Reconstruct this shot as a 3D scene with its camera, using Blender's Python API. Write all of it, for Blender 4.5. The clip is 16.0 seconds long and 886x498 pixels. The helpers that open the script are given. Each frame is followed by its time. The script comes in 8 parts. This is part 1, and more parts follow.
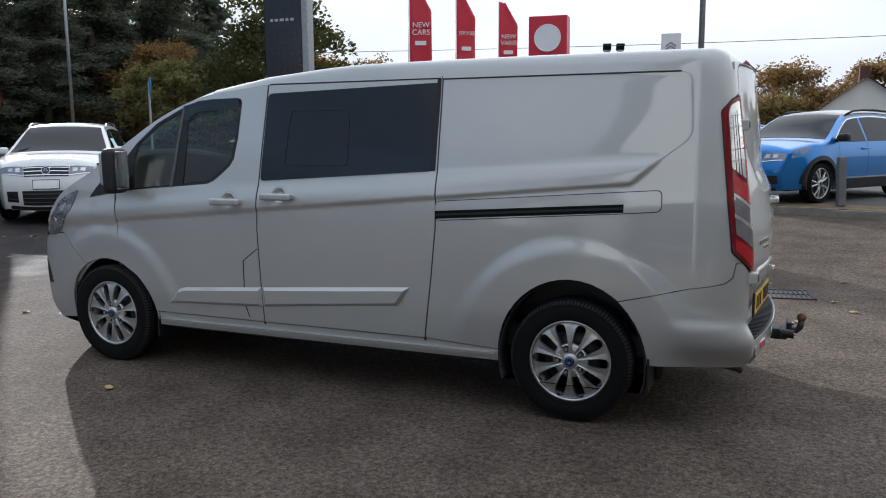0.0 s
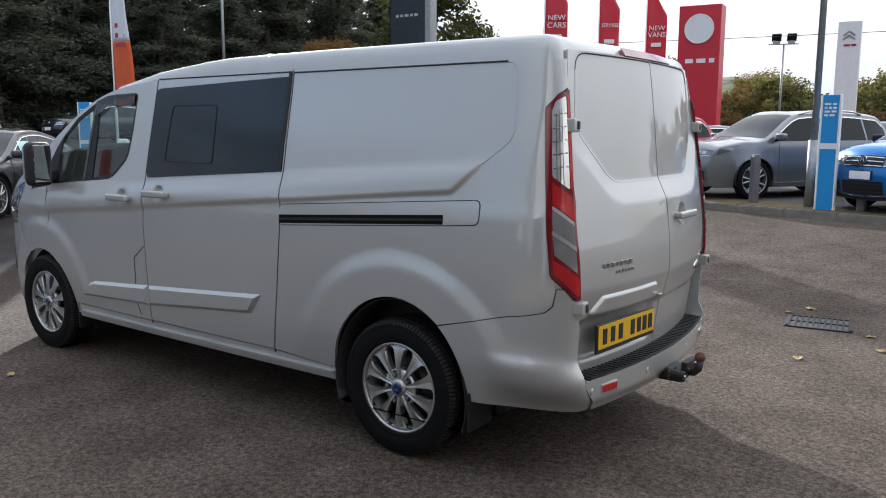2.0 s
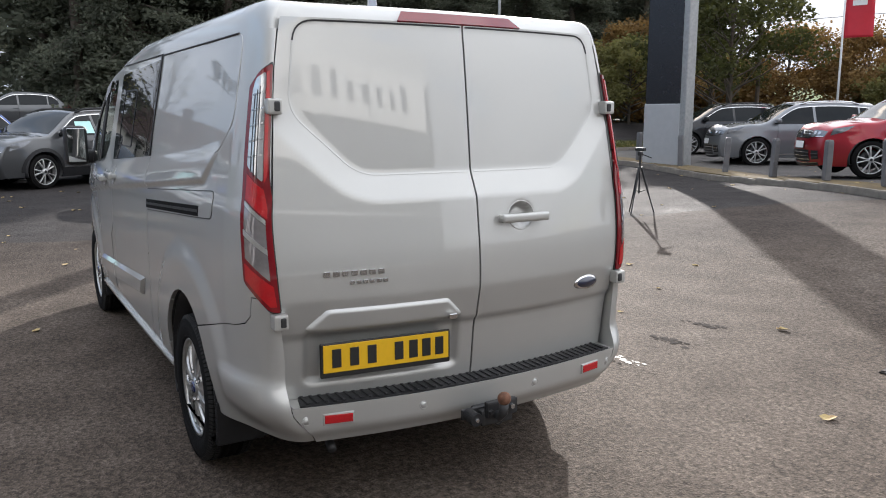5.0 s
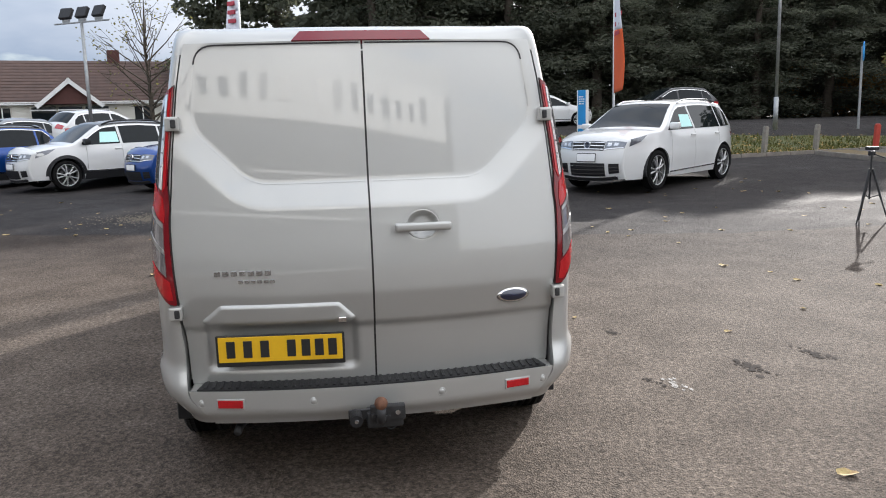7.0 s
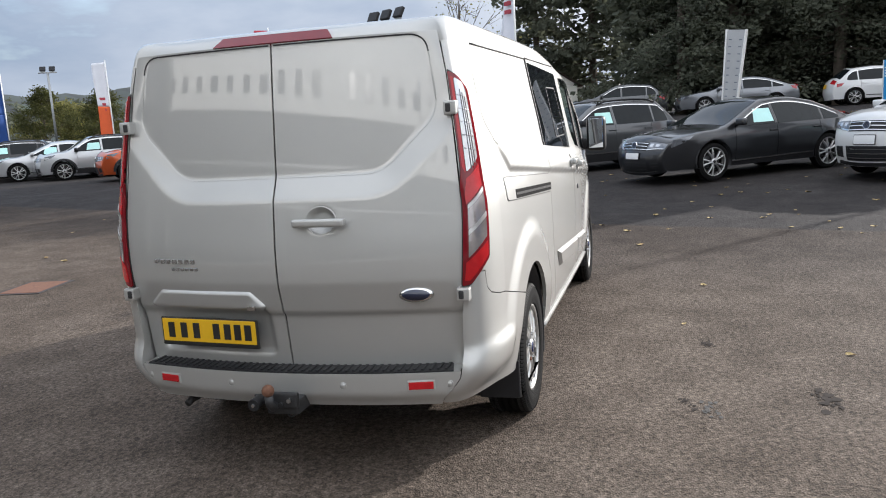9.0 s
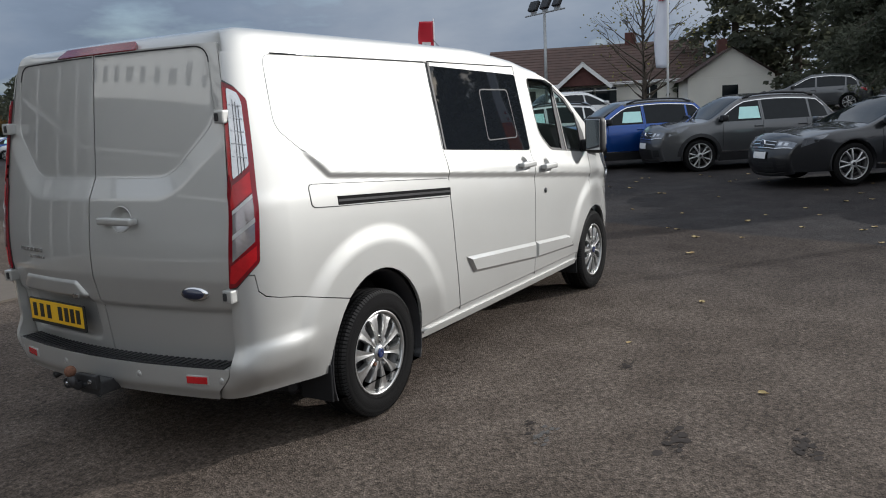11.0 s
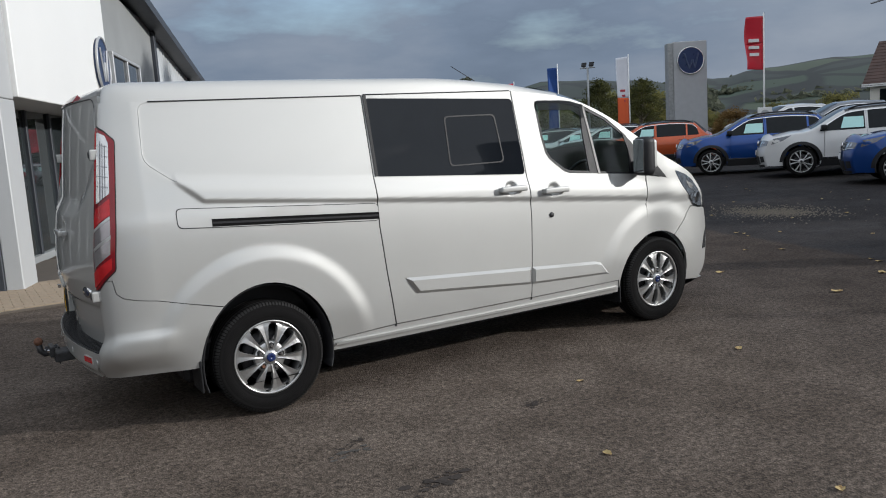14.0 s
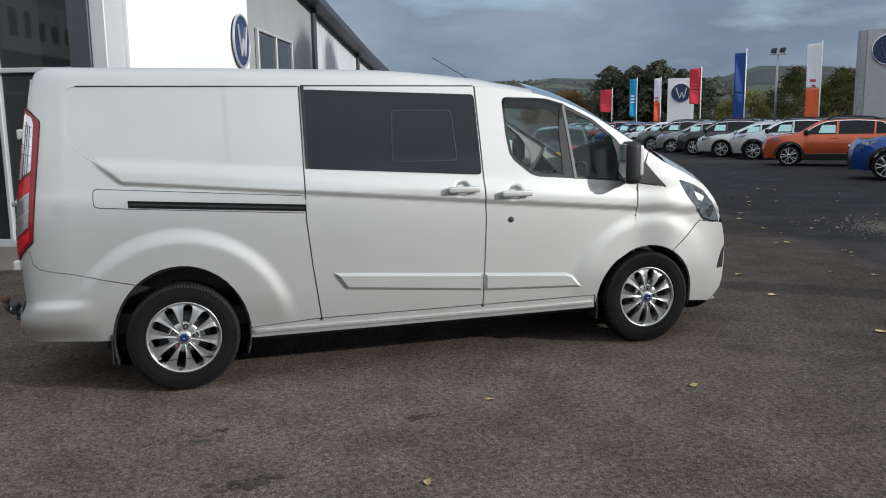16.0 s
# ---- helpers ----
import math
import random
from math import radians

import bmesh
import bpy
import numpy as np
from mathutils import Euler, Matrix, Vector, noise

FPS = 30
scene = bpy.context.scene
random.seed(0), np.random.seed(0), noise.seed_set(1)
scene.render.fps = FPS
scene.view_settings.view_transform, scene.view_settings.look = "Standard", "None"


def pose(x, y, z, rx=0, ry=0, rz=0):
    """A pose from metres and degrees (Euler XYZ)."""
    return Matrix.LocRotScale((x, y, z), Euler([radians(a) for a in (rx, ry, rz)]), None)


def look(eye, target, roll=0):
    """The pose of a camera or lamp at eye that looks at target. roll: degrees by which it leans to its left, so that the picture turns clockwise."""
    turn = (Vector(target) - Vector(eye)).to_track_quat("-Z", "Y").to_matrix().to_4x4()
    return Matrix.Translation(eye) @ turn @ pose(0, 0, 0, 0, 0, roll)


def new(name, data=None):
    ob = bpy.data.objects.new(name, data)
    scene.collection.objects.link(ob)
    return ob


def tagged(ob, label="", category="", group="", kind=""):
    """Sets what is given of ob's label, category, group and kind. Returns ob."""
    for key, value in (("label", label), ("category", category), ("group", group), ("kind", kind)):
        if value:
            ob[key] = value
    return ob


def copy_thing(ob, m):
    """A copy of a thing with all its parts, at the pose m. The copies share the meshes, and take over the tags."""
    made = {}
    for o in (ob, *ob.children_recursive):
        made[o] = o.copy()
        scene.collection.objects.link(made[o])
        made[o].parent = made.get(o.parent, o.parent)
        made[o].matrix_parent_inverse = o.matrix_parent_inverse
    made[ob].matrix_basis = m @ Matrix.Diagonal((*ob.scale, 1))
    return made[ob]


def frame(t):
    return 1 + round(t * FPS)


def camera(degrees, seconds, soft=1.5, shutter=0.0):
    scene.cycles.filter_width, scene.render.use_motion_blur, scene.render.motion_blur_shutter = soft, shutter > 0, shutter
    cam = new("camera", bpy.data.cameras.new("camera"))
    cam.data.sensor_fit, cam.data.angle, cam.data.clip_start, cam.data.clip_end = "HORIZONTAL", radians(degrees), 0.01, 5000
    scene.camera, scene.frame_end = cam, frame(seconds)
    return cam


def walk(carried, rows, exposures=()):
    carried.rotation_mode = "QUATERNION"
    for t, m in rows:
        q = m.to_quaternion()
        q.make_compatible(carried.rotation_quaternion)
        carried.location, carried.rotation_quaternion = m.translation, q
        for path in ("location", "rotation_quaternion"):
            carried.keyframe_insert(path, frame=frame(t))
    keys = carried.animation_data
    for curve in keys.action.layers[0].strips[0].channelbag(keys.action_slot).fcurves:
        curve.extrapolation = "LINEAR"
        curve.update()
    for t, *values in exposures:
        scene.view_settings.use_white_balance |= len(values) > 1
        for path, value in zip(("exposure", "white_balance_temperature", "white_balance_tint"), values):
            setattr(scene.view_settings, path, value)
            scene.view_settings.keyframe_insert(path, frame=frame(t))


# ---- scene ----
cam = camera(58.4, 16.0, soft=1.05)

PATH = [
    (0, (-1.008, 5.078, 1.576), (-0.236, 3.255, 1.291), -0.4),
    (0.5, (-1.35, 4.782, 1.569), (-0.497, 2.995, 1.288), 0.0),
    (1, (-1.697, 4.481, 1.567), (-0.73, 2.753, 1.283), 0.5),
    (1.5, (-2.045, 4.174, 1.574), (-0.961, 2.518, 1.281), 0.4),
    (2, (-2.378, 3.827, 1.592), (-1.215, 2.227, 1.296), 0.2),
    (2.5, (-2.717, 3.503, 1.604), (-1.44, 1.994, 1.299), -0.0),
    (3, (-2.962, 3.155, 1.59), (-1.589, 1.732, 1.286), 0.0),
    (3.5, (-3.16, 2.806, 1.576), (-1.665, 1.514, 1.266), 0.3),
    (4, (-3.323, 2.474, 1.585), (-1.764, 1.262, 1.267), 0.2),
    (4.2, (-3.373, 2.327, 1.581), (-1.795, 1.141, 1.259), 0.3),
    (6.3, (-4.096, 0.696, 1.63), (-2.182, 0.223, 1.294), -2.7),
    (6.5, (-4.158, 0.554, 1.638), (-2.226, 0.158, 1.304), -3.0),
    (7, (-4.22, 0.176, 1.609), (-2.267, -0.109, 1.283), -1.6),
    (7.5, (-4.268, -0.246, 1.597), (-2.296, -0.328, 1.271), -2.3),
    (8, (-4.267, -0.696, 1.595), (-2.297, -0.576, 1.268), -3.0),
    (8.5, (-4.152, -1.153, 1.584), (-2.201, -0.857, 1.257), -3.4),
    (9, (-4.045, -1.624, 1.576), (-2.148, -1.083, 1.249), -3.6),
    (9.5, (-3.871, -2.055, 1.536), (-2.009, -1.404, 1.21), -3.6),
    (9.7, (-3.791, -2.229, 1.556), (-1.936, -1.56, 1.225), -3.6),
    (11.8, (-2.969, -3.975, 1.572), (-1.417, -2.751, 1.268), -2.2),
    (12, (-2.857, -4.124, 1.543), (-1.332, -2.864, 1.247), -2.1),
    (12.5, (-2.558, -4.477, 1.563), (-1.132, -3.105, 1.272), -2.4),
    (13, (-2.233, -4.847, 1.572), (-0.902, -3.382, 1.286), -2.7),
    (13.5, (-1.865, -5.161, 1.57), (-0.663, -3.587, 1.292), -2.9),
    (14, (-1.506, -5.485, 1.585), (-0.477, -3.793, 1.31), -3.6),
    (14.5, (-1.137, -5.703, 1.588), (-0.198, -3.96, 1.301), -3.3),
    (15, (-0.718, -5.866, 1.608), (0.145, -4.087, 1.309), -2.4),
    (15.5, (-0.312, -6.003, 1.644), (0.4, -4.159, 1.339), -1.4),
    (16, (0.118, -6.018, 1.638), (0.706, -4.132, 1.328), -0.8),
]
walk(cam, [(t, look(eye, target, roll)) for t, eye, target, roll in PATH],
     ((0, 0.98, 6100, 11), (2.0, 1.16, 6200, 12), (4.0, 1.36, 6350, 13), (6.3, 1.42, 6450, 12), (8.0, 1.40, 6350, 12), (9.7, 1.03, 6300, 11), (11.8, 0.28, 6150, 10), (14.0, 0.32, 6150, 10), (16, 0.51, 6100, 9)))

# ---- world, sun ----
SUN_AZ, SUN_EL = -38.5, 18.5
world = bpy.data.worlds.new("sky")
scene.world = world
world.use_nodes = True
wt = world.node_tree
for n in list(wt.nodes):
    wt.nodes.remove(n)


def wn(kind, **props):
    n = wt.nodes.new(kind)
    for k, v in props.items():
        n.inputs[k].default_value = v
    return n


out_w = wn("ShaderNodeOutputWorld")
bg = wn("ShaderNodeBackground", Strength=0.15)
sky = wn("ShaderNodeTexSky")
sky.sky_type = "NISHITA"
sky.sun_disc = False
sky.sun_elevation = radians(SUN_EL)
sky.sun_rotation = radians(90 - SUN_AZ)
sky.air_density, sky.dust_density = 1.0, 1.5
tc = wn("ShaderNodeTexCoord")
mp = wn("ShaderNodeMapping")
mp.inputs["Scale"].default_value = (1.0, 1.0, 3.2)
mp.inputs["Location"].default_value = (0.35, 0.1, 0.0)
n1 = wn("ShaderNodeTexNoise", Scale=1.9, Detail=7.0, Roughness=0.55)
n2 = wn("ShaderNodeTexNoise", Scale=1.3, Detail=5.0, Roughness=0.5)
cover = wn("ShaderNodeValToRGB")
cover.color_ramp.elements[0].position, cover.color_ramp.elements[1].position = 0.30, 0.46
tone = wn("ShaderNodeValToRGB")
tone.color_ramp.elements[0].position, tone.color_ramp.elements[0].color = 0.10, (0.60, 0.80, 1.12, 1)
tone.color_ramp.elements[1].position, tone.color_ramp.elements[1].color = 0.80, (5.0, 5.15, 5.3, 1)
mid_ = tone.color_ramp.elements.new(0.56)
mid_.color = (3.5, 3.65, 3.85, 1)
tone.color_ramp.elements.new(0.28).color = (1.42, 1.76, 2.25, 1)
blend = wn("ShaderNodeMixRGB")
wt.links.new(tc.outputs["Generated"], mp.inputs["Vector"])
wt.links.new(mp.outputs["Vector"], n1.inputs["Vector"])
wt.links.new(tc.outputs["Generated"], n2.inputs["Vector"])
wt.links.new(n1.outputs["Fac"], cover.inputs["Fac"])
# the cloud bank is heaviest away from the sun
sep = wn("ShaderNodeVectorMath")
sep.operation = "DOT_PRODUCT"
sep.inputs[1].default_value = (-0.45, -0.80, 0.25)
glowm = wn("ShaderNodeMath")
glowm.operation = "MULTIPLY_ADD"
glowm.inputs[1].default_value = 0.27
wt.links.new(tc.outputs["Generated"], sep.inputs[0])
wt.links.new(sep.outputs["Value"], glowm.inputs[0])
billow = wn("ShaderNodeMath")
billow.operation = "MULTIPLY_ADD"
billow.inputs[1].default_value = 0.62
ease = wn("ShaderNodeMath")
ease.operation = "MULTIPLY_ADD"
ease.inputs[1].default_value, ease.inputs[2].default_value = 0.62, -0.12
wt.links.new(n2.outputs["Fac"], ease.inputs[0])
wt.links.new(n1.outputs["Fac"], billow.inputs[0])
wt.links.new(ease.outputs["Value"], billow.inputs[2])
wt.links.new(billow.outputs["Value"], glowm.inputs[2])
wt.links.new(glowm.outputs["Value"], tone.inputs["Fac"])
wt.links.new(cover.outputs["Color"], blend.inputs["Fac"])
wt.links.new(sky.outputs["Color"], blend.inputs["Color1"])
# as under any overcast sky, the clouds are brighter overhead than low down
height = wn("ShaderNodeSeparateXYZ")
rise = wn("ShaderNodeMapRange")
rise.inputs["From Min"].default_value, rise.inputs["From Max"].default_value = 0.0, 0.8
rise.inputs["To Min"].default_value, rise.inputs["To Max"].default_value = 0.64, 1.32
lift = wn("ShaderNodeMixRGB", Fac=1.0)
lift.blend_type = "MULTIPLY"
wt.links.new(tc.outputs["Generated"], height.inputs[0])
wt.links.new(height.outputs["Z"], rise.inputs["Value"])
wt.links.new(tone.outputs["Color"], lift.inputs["Color1"])
wt.links.new(rise.outputs["Result"], lift.inputs["Color2"])
wt.links.new(lift.outputs["Color"], blend.inputs["Color2"])
wt.links.new(blend.outputs["Color"], bg.inputs["Color"])
wt.links.new(bg.outputs["Background"], out_w.inputs["Surface"])

sun = new("sun", bpy.data.lights.new("sun", "SUN"))
sun.data.energy, sun.data.angle, sun.data.color = 2.55, radians(0.6), (1.0, 0.955, 0.89)
sd = Vector((math.cos(radians(SUN_EL)) * math.cos(radians(SUN_AZ)), math.cos(radians(SUN_EL)) * math.sin(radians(SUN_AZ)), math.sin(radians(SUN_EL))))
sun.matrix_world = look(sd * 60, (0, 0, 0))


# ---- materials ----
def surf(name, base, rough=0.6, metal=0.0, var=0.12, scale=6.0, bump=0.0, bscale=80.0, coat=0.0, rvar=0.08, tint=None, spec=0.5):
    """A principled surface with two scales of colour variation and optional relief."""
    m = bpy.data.materials.new(name)
    m.use_nodes = True
    t = m.node_tree
    p = t.nodes["Principled BSDF"]
    co = t.nodes.new("ShaderNodeTexCoord")
    a = t.nodes.new("ShaderNodeTexNoise")
    a.inputs["Scale"].default_value, a.inputs["Detail"].default_value = scale, 4
    b = t.nodes.new("ShaderNodeTexNoise")
    b.inputs["Scale"].default_value, b.inputs["Detail"].default_value = bscale, 2
    t.links.new(co.outputs["Object"], a.inputs["Vector"])
    t.links.new(co.outputs["Object"], b.inputs["Vector"])
    r = t.nodes.new("ShaderNodeValToRGB")
    hi = tint or tuple(min(1, c * (1 + var)) for c in base)
    r.color_ramp.elements[0].color = (*[c * (1 - var) for c in base], 1)
    r.color_ramp.elements[1].color = (*hi, 1)
    r.color_ramp.elements[0].position, r.color_ramp.elements[1].position = 0.3, 0.7
    mx = t.nodes.new("ShaderNodeMath")
    mx.operation = "MULTIPLY_ADD"
    mx.inputs[1].default_value = 0.35
    sub = t.nodes.new("ShaderNodeMath")
    sub.operation = "MULTIPLY"
    sub.inputs[1].default_value = 0.65
    t.links.new(a.outputs["Fac"], sub.inputs[0])
    t.links.new(b.outputs["Fac"], mx.inputs[0])
    t.links.new(sub.outputs[0], mx.inputs[2])
    t.links.new(mx.outputs[0], r.inputs["Fac"])
    t.links.new(r.outputs["Color"], p.inputs["Base Color"])
    rr = t.nodes.new("ShaderNodeMapRange")
    rr.inputs["To Min"].default_value, rr.inputs["To Max"].default_value = max(0.02, rough - rvar), min(1, rough + rvar)
    t.links.new(a.outputs["Fac"], rr.inputs["Value"])
    t.links.new(rr.outputs["Result"], p.inputs["Roughness"])
    p.inputs["Metallic"].default_value = metal
    p.inputs["Specular IOR Level"].default_value = spec
    p.inputs["Coat Weight"].default_value = coat
    p.inputs["Coat Roughness"].default_value = 0.04
    if bump:
        bm_ = t.nodes.new("ShaderNodeBump")
        bm_.inputs["Strength"].default_value, bm_.inputs["Distance"].default_value = bump, 0.01
        t.links.new(b.outputs["Fac"], bm_.inputs["Height"])
        t.links.new(bm_.outputs["Normal"], p.inputs["Normal"])
    return m


def paint(name, base, metal=0.35, rough=0.34):
    return surf(name, base, rough, metal, var=0.035, scale=2.2, bscale=900.0, coat=1.0, rvar=0.03)


def clear_glass(name, tint=(0.80, 0.92, 0.87), gloss=1.0):
    """A thin pane: tinted see-through, with a mirror share that grows at a slant."""
    m = bpy.data.materials.new(name)
    m.use_nodes = True
    t = m.node_tree
    t.nodes.remove(t.nodes["Principled BSDF"])
    tr = t.nodes.new("ShaderNodeBsdfTransparent")
    tr.inputs["Color"].default_value = (*tint, 1)
    gl = t.nodes.new("ShaderNodeBsdfGlossy")
    gl.inputs["Roughness"].default_value = 0.01
    fr = t.nodes.new("ShaderNodeFresnel")
    fr.inputs["IOR"].default_value = 1.55
    mx = t.nodes.new("ShaderNodeMixShader")
    t.links.new(fr.outputs[0], mx.inputs[0])
    t.links.new(tr.outputs[0], mx.inputs[1])
    t.links.new(gl.outputs[0], mx.inputs[2])
    t.links.new(mx.outputs[0], t.nodes["Material Output"].inputs["Surface"])
    return m


M_VAN = paint("van_silver_paint", (0.48, 0.48, 0.463), 0.70, 0.58)
M_VAN.node_tree.nodes["Principled BSDF"].inputs["Coat IOR"].default_value = 1.75
M_VAN.node_tree.nodes["Principled BSDF"].inputs["Coat Roughness"].default_value = 0.035
M_GREYCHROME = surf("dull_chrome", (0.45, 0.45, 0.45), 0.25, 0.9, var=0.1)
M_BADGE = surf("badge_navy", (0.010, 0.016, 0.045), 0.3, var=0.1, coat=1.0)
M_BLACKP = surf("black_plastic", (0.014, 0.014, 0.0155), 0.5, var=0.25, scale=14, bump=0.15, bscale=500, spec=0.35)
M_RUBBER = surf("tyre_rubber", (0.0075, 0.0072, 0.0072), 0.85, var=0.3, scale=9, bump=0.2, bscale=300, spec=0.12)
M_ALLOY = surf("alloy", (0.50, 0.50, 0.49), 0.34, 0.85, var=0.08, scale=20)
M_BARREL = surf("wheel_barrel", (0.11, 0.108, 0.105), 0.5, 0.5, var=0.25, scale=20)
M_TREAD = surf("tread_rubber", (0.016, 0.0155, 0.015), 0.75, var=0.35, scale=14, spec=0.3)
M_DARKMETAL = surf("dark_metal", (0.05, 0.05, 0.052), 0.55, 0.6, var=0.3, scale=25)
M_RUST = surf("rusty_ball", (0.16, 0.075, 0.045), 0.8, 0.2, var=0.4, scale=60)
M_PRIVACY = surf("privacy_glass", (0.010, 0.012, 0.015), 0.02, var=0.1, rvar=0.005, spec=0.36)
M_GLASS = clear_glass("cab_glass", (0.86, 0.96, 0.92))
M_SMOKE = clear_glass("smoky_plastic", (0.22, 0.24, 0.25))
M_LENSDARK = surf("dark_red_lens", (0.17, 0.006, 0.011), 0.10, var=0.1, scale=30, bscale=160, coat=0.35)
M_LENSRED = surf("red_lens", (0.42, 0.009, 0.013), 0.12, var=0.15, scale=30, bscale=160, coat=0.4, bump=0.12)
M_LENSCLEAR = surf("clear_lens", (0.66, 0.66, 0.66), 0.12, 0.6, var=0.2, scale=10, bscale=60, coat=1.0, bump=0.08)
M_MIRROR = surf("mirror_glass", (0.72, 0.74, 0.76), 0.02, 1.0, var=0.03, rvar=0.01)
M_LENSGREY = surf("grey_lens", (0.36, 0.33, 0.33), 0.12, 0.6, var=0.2, scale=9, bscale=60, coat=1.0, bump=0.05)
M_CHROME = surf("chrome", (0.72, 0.72, 0.72), 0.12, 1.0, var=0.05)
M_YELLOW = surf("plate_yellow", (0.72, 0.42, 0.012), 0.4, var=0.05, scale=12)
M_INK = surf("plate_ink", (0.015, 0.015, 0.015), 0.5, var=0.1)
M_CAPBLUE = surf("cap_blue", (0.008, 0.022, 0.10), 0.25, var=0.1, coat=1.0)
M_FABRIC = surf("seat_cloth", (0.045, 0.047, 0.052), 0.9, var=0.3, scale=12, bump=0.3, bscale=300)
M_WHITE = surf("white_card", (0.80, 0.80, 0.79), 0.6, var=0.04)
M_TEAL = surf("price_sheet", (0.50, 0.80, 0.76), 0.6, var=0.06)
M_DARKGLASS = surf("car_glass", (0.008, 0.011, 0.013), 0.02, var=0.2, rvar=0.005, spec=0.18)
M_LAMPGLASS = surf("headlamp_glass", (0.20, 0.22, 0.25), 0.08, 0.5, var=0.6, scale=22, bscale=60, coat=1.0)


# ---- mesh helpers ----
def link(name, verts, faces, material, parent=None, label="", smooth=True):
    me = bpy.data.meshes.new(name)
    me.from_pydata([tuple(v) for v in verts], [], faces)
    if smooth:
        me.polygons.foreach_set("use_smooth", [True] * len(me.polygons))
    me.materials.append(material)
    me.update()
    ob = new(name, me)
    if parent is not None:
        ob.parent = parent
    if label:
        ob["label"] = label
    return ob


def part(name, bm, material, parent=None, label="", smooth=False):
    me = bpy.data.meshes.new(name)
    bm.to_mesh(me)
    bm.free()
    if smooth:
        me.polygons.foreach_set("use_smooth", [True] * len(me.polygons))
    me.materials.append(material)
    ob = new(name, me)
    if parent is not None:
        ob.parent = parent
    if label:
        ob["label"] = label
    return ob


def thing(name, m, label, category, group="", kind=""):
    ob = new(name)
    ob.matrix_world = m
    return tagged(ob, label, category, group, kind)


def box(c, s, bevel=0.0, seg=2, rot=None):
    bm = bmesh.new()
    bmesh.ops.create_cube(bm, size=1.0)
    bmesh.ops.scale(bm, vec=s, verts=bm.verts)
    if bevel:
        bmesh.ops.bevel(bm, geom=bm.edges[:], offset=bevel, segments=seg, profile=0.6, affect="EDGES")
    if rot is not None:
        bmesh.ops.transform(bm, matrix=rot, verts=bm.verts)
    bmesh.ops.translate(bm, vec=c, verts=bm.verts)
    return bm


def cyl(p0, p1, r0, r1=None, seg=16, caps=True):
    p0, p1 = Vector(p0), Vector(p1)
    d = p1 - p0
    bm = bmesh.new()
    bmesh.ops.create_cone(bm, cap_ends=caps, segments=seg, radius1=r0, radius2=r0 if r1 is None else r1, depth=d.length)
    bmesh.ops.transform(bm, matrix=Matrix.Translation((p0 + p1) / 2) @ d.to_track_quat("Z", "Y").to_matrix().to_4x4(), verts=bm.verts)
    return bm


def lathe(profile, seg=40, axis="Y", closed=True):
    """Spin (radius, along) pairs round the axis."""
    verts, faces = [], []
    n = len(profile)
    for i in range(seg):
        a = 2 * math.pi * i / seg
        for r, h in profile:
            verts.append((r * math.cos(a), h, r * math.sin(a)))
    for i in range(seg):
        j = (i + 1) % seg
        for k in range(n - (0 if closed else 1)):
            k2 = (k + 1) % n
            faces.append((i * n + k, i * n + k2, j * n + k2, j * n + k))
    return verts, faces


def tube(points, r, seg=8):
    pts = [Vector(p) for p in points]
    verts, faces = [], []
    for i, p in enumerate(pts):
        d = (pts[min(i + 1, len(pts) - 1)] - pts[max(i - 1, 0)]).normalized()
        q = d.to_track_quat("Z", "Y")
        for k in range(seg):
            a = 2 * math.pi * k / seg
            verts.append(p + q @ Vector((r * math.cos(a), r * math.sin(a), 0)))
    for i in range(len(pts) - 1):
        for k in range(seg):
            k2 = (k + 1) % seg
            faces.append((i * seg + k, i * seg + k2, (i + 1) * seg + k2, (i + 1) * seg + k))
    faces.append(tuple(range(seg))[::-1])
    faces.append(tuple(range((len(pts) - 1) * seg, len(pts) * seg)))
    return verts, faces


def inside(poly, x, y):
    c = False
    j = len(poly) - 1
    for i in range(len(poly)):
        xi, yi = poly[i]
        xj, yj = poly[j]
        if (yi > y) != (yj > y) and x < (xj - xi) * (y - yi) / (yj - yi) + xi:
            c = not c
        j = i
    return c


def clip_half(poly, ax, lim, keep_low):
    out = []
    n = len(poly)
    for i in range(n):
        p, q = poly[i], poly[(i + 1) % n]
        ip, iq = (p[ax] <= lim, q[ax] <= lim) if keep_low else (p[ax] >= lim, q[ax] >= lim)
        if ip:
            out.append(p)
        if ip != iq:
            f = (lim - p[ax]) / (q[ax] - p[ax])
            pt = [p[0] + f * (q[0] - p[0]), p[1] + f * (q[1] - p[1])]
            pt[ax] = lim
            out.append(tuple(pt))
    return out


def seg_dist(poly, x, y):
    """Signed distance to a polygon's edge, positive inside."""
    best = 9e9
    n = len(poly)
    for i in range(n):
        ax_, ay = poly[i]
        bx, by = poly[(i + 1) % n]
        dx, dy = bx - ax_, by - ay
        f = max(0.0, min(1.0, ((x - ax_) * dx + (y - ay) * dy) / (dx * dx + dy * dy + 1e-12)))
        best = min(best, (x - ax_ - f * dx) ** 2 + (y - ay - f * dy) ** 2)
    d = math.sqrt(best)
    return d if inside(poly, x, y) else -d


def smooth01(a, b, x):
    f = max(0.0, min(1.0, (x - a) / (b - a)))
    return f * f * (3 - 2 * f)


def arc(cx, cz, ax, az, a0, a1, n=18):
    return [(cx + ax * math.cos(radians(a0 + (a1 - a0) * i / n)), cz + az * math.sin(radians(a0 + (a1 - a0) * i / n))) for i in range(n + 1)]


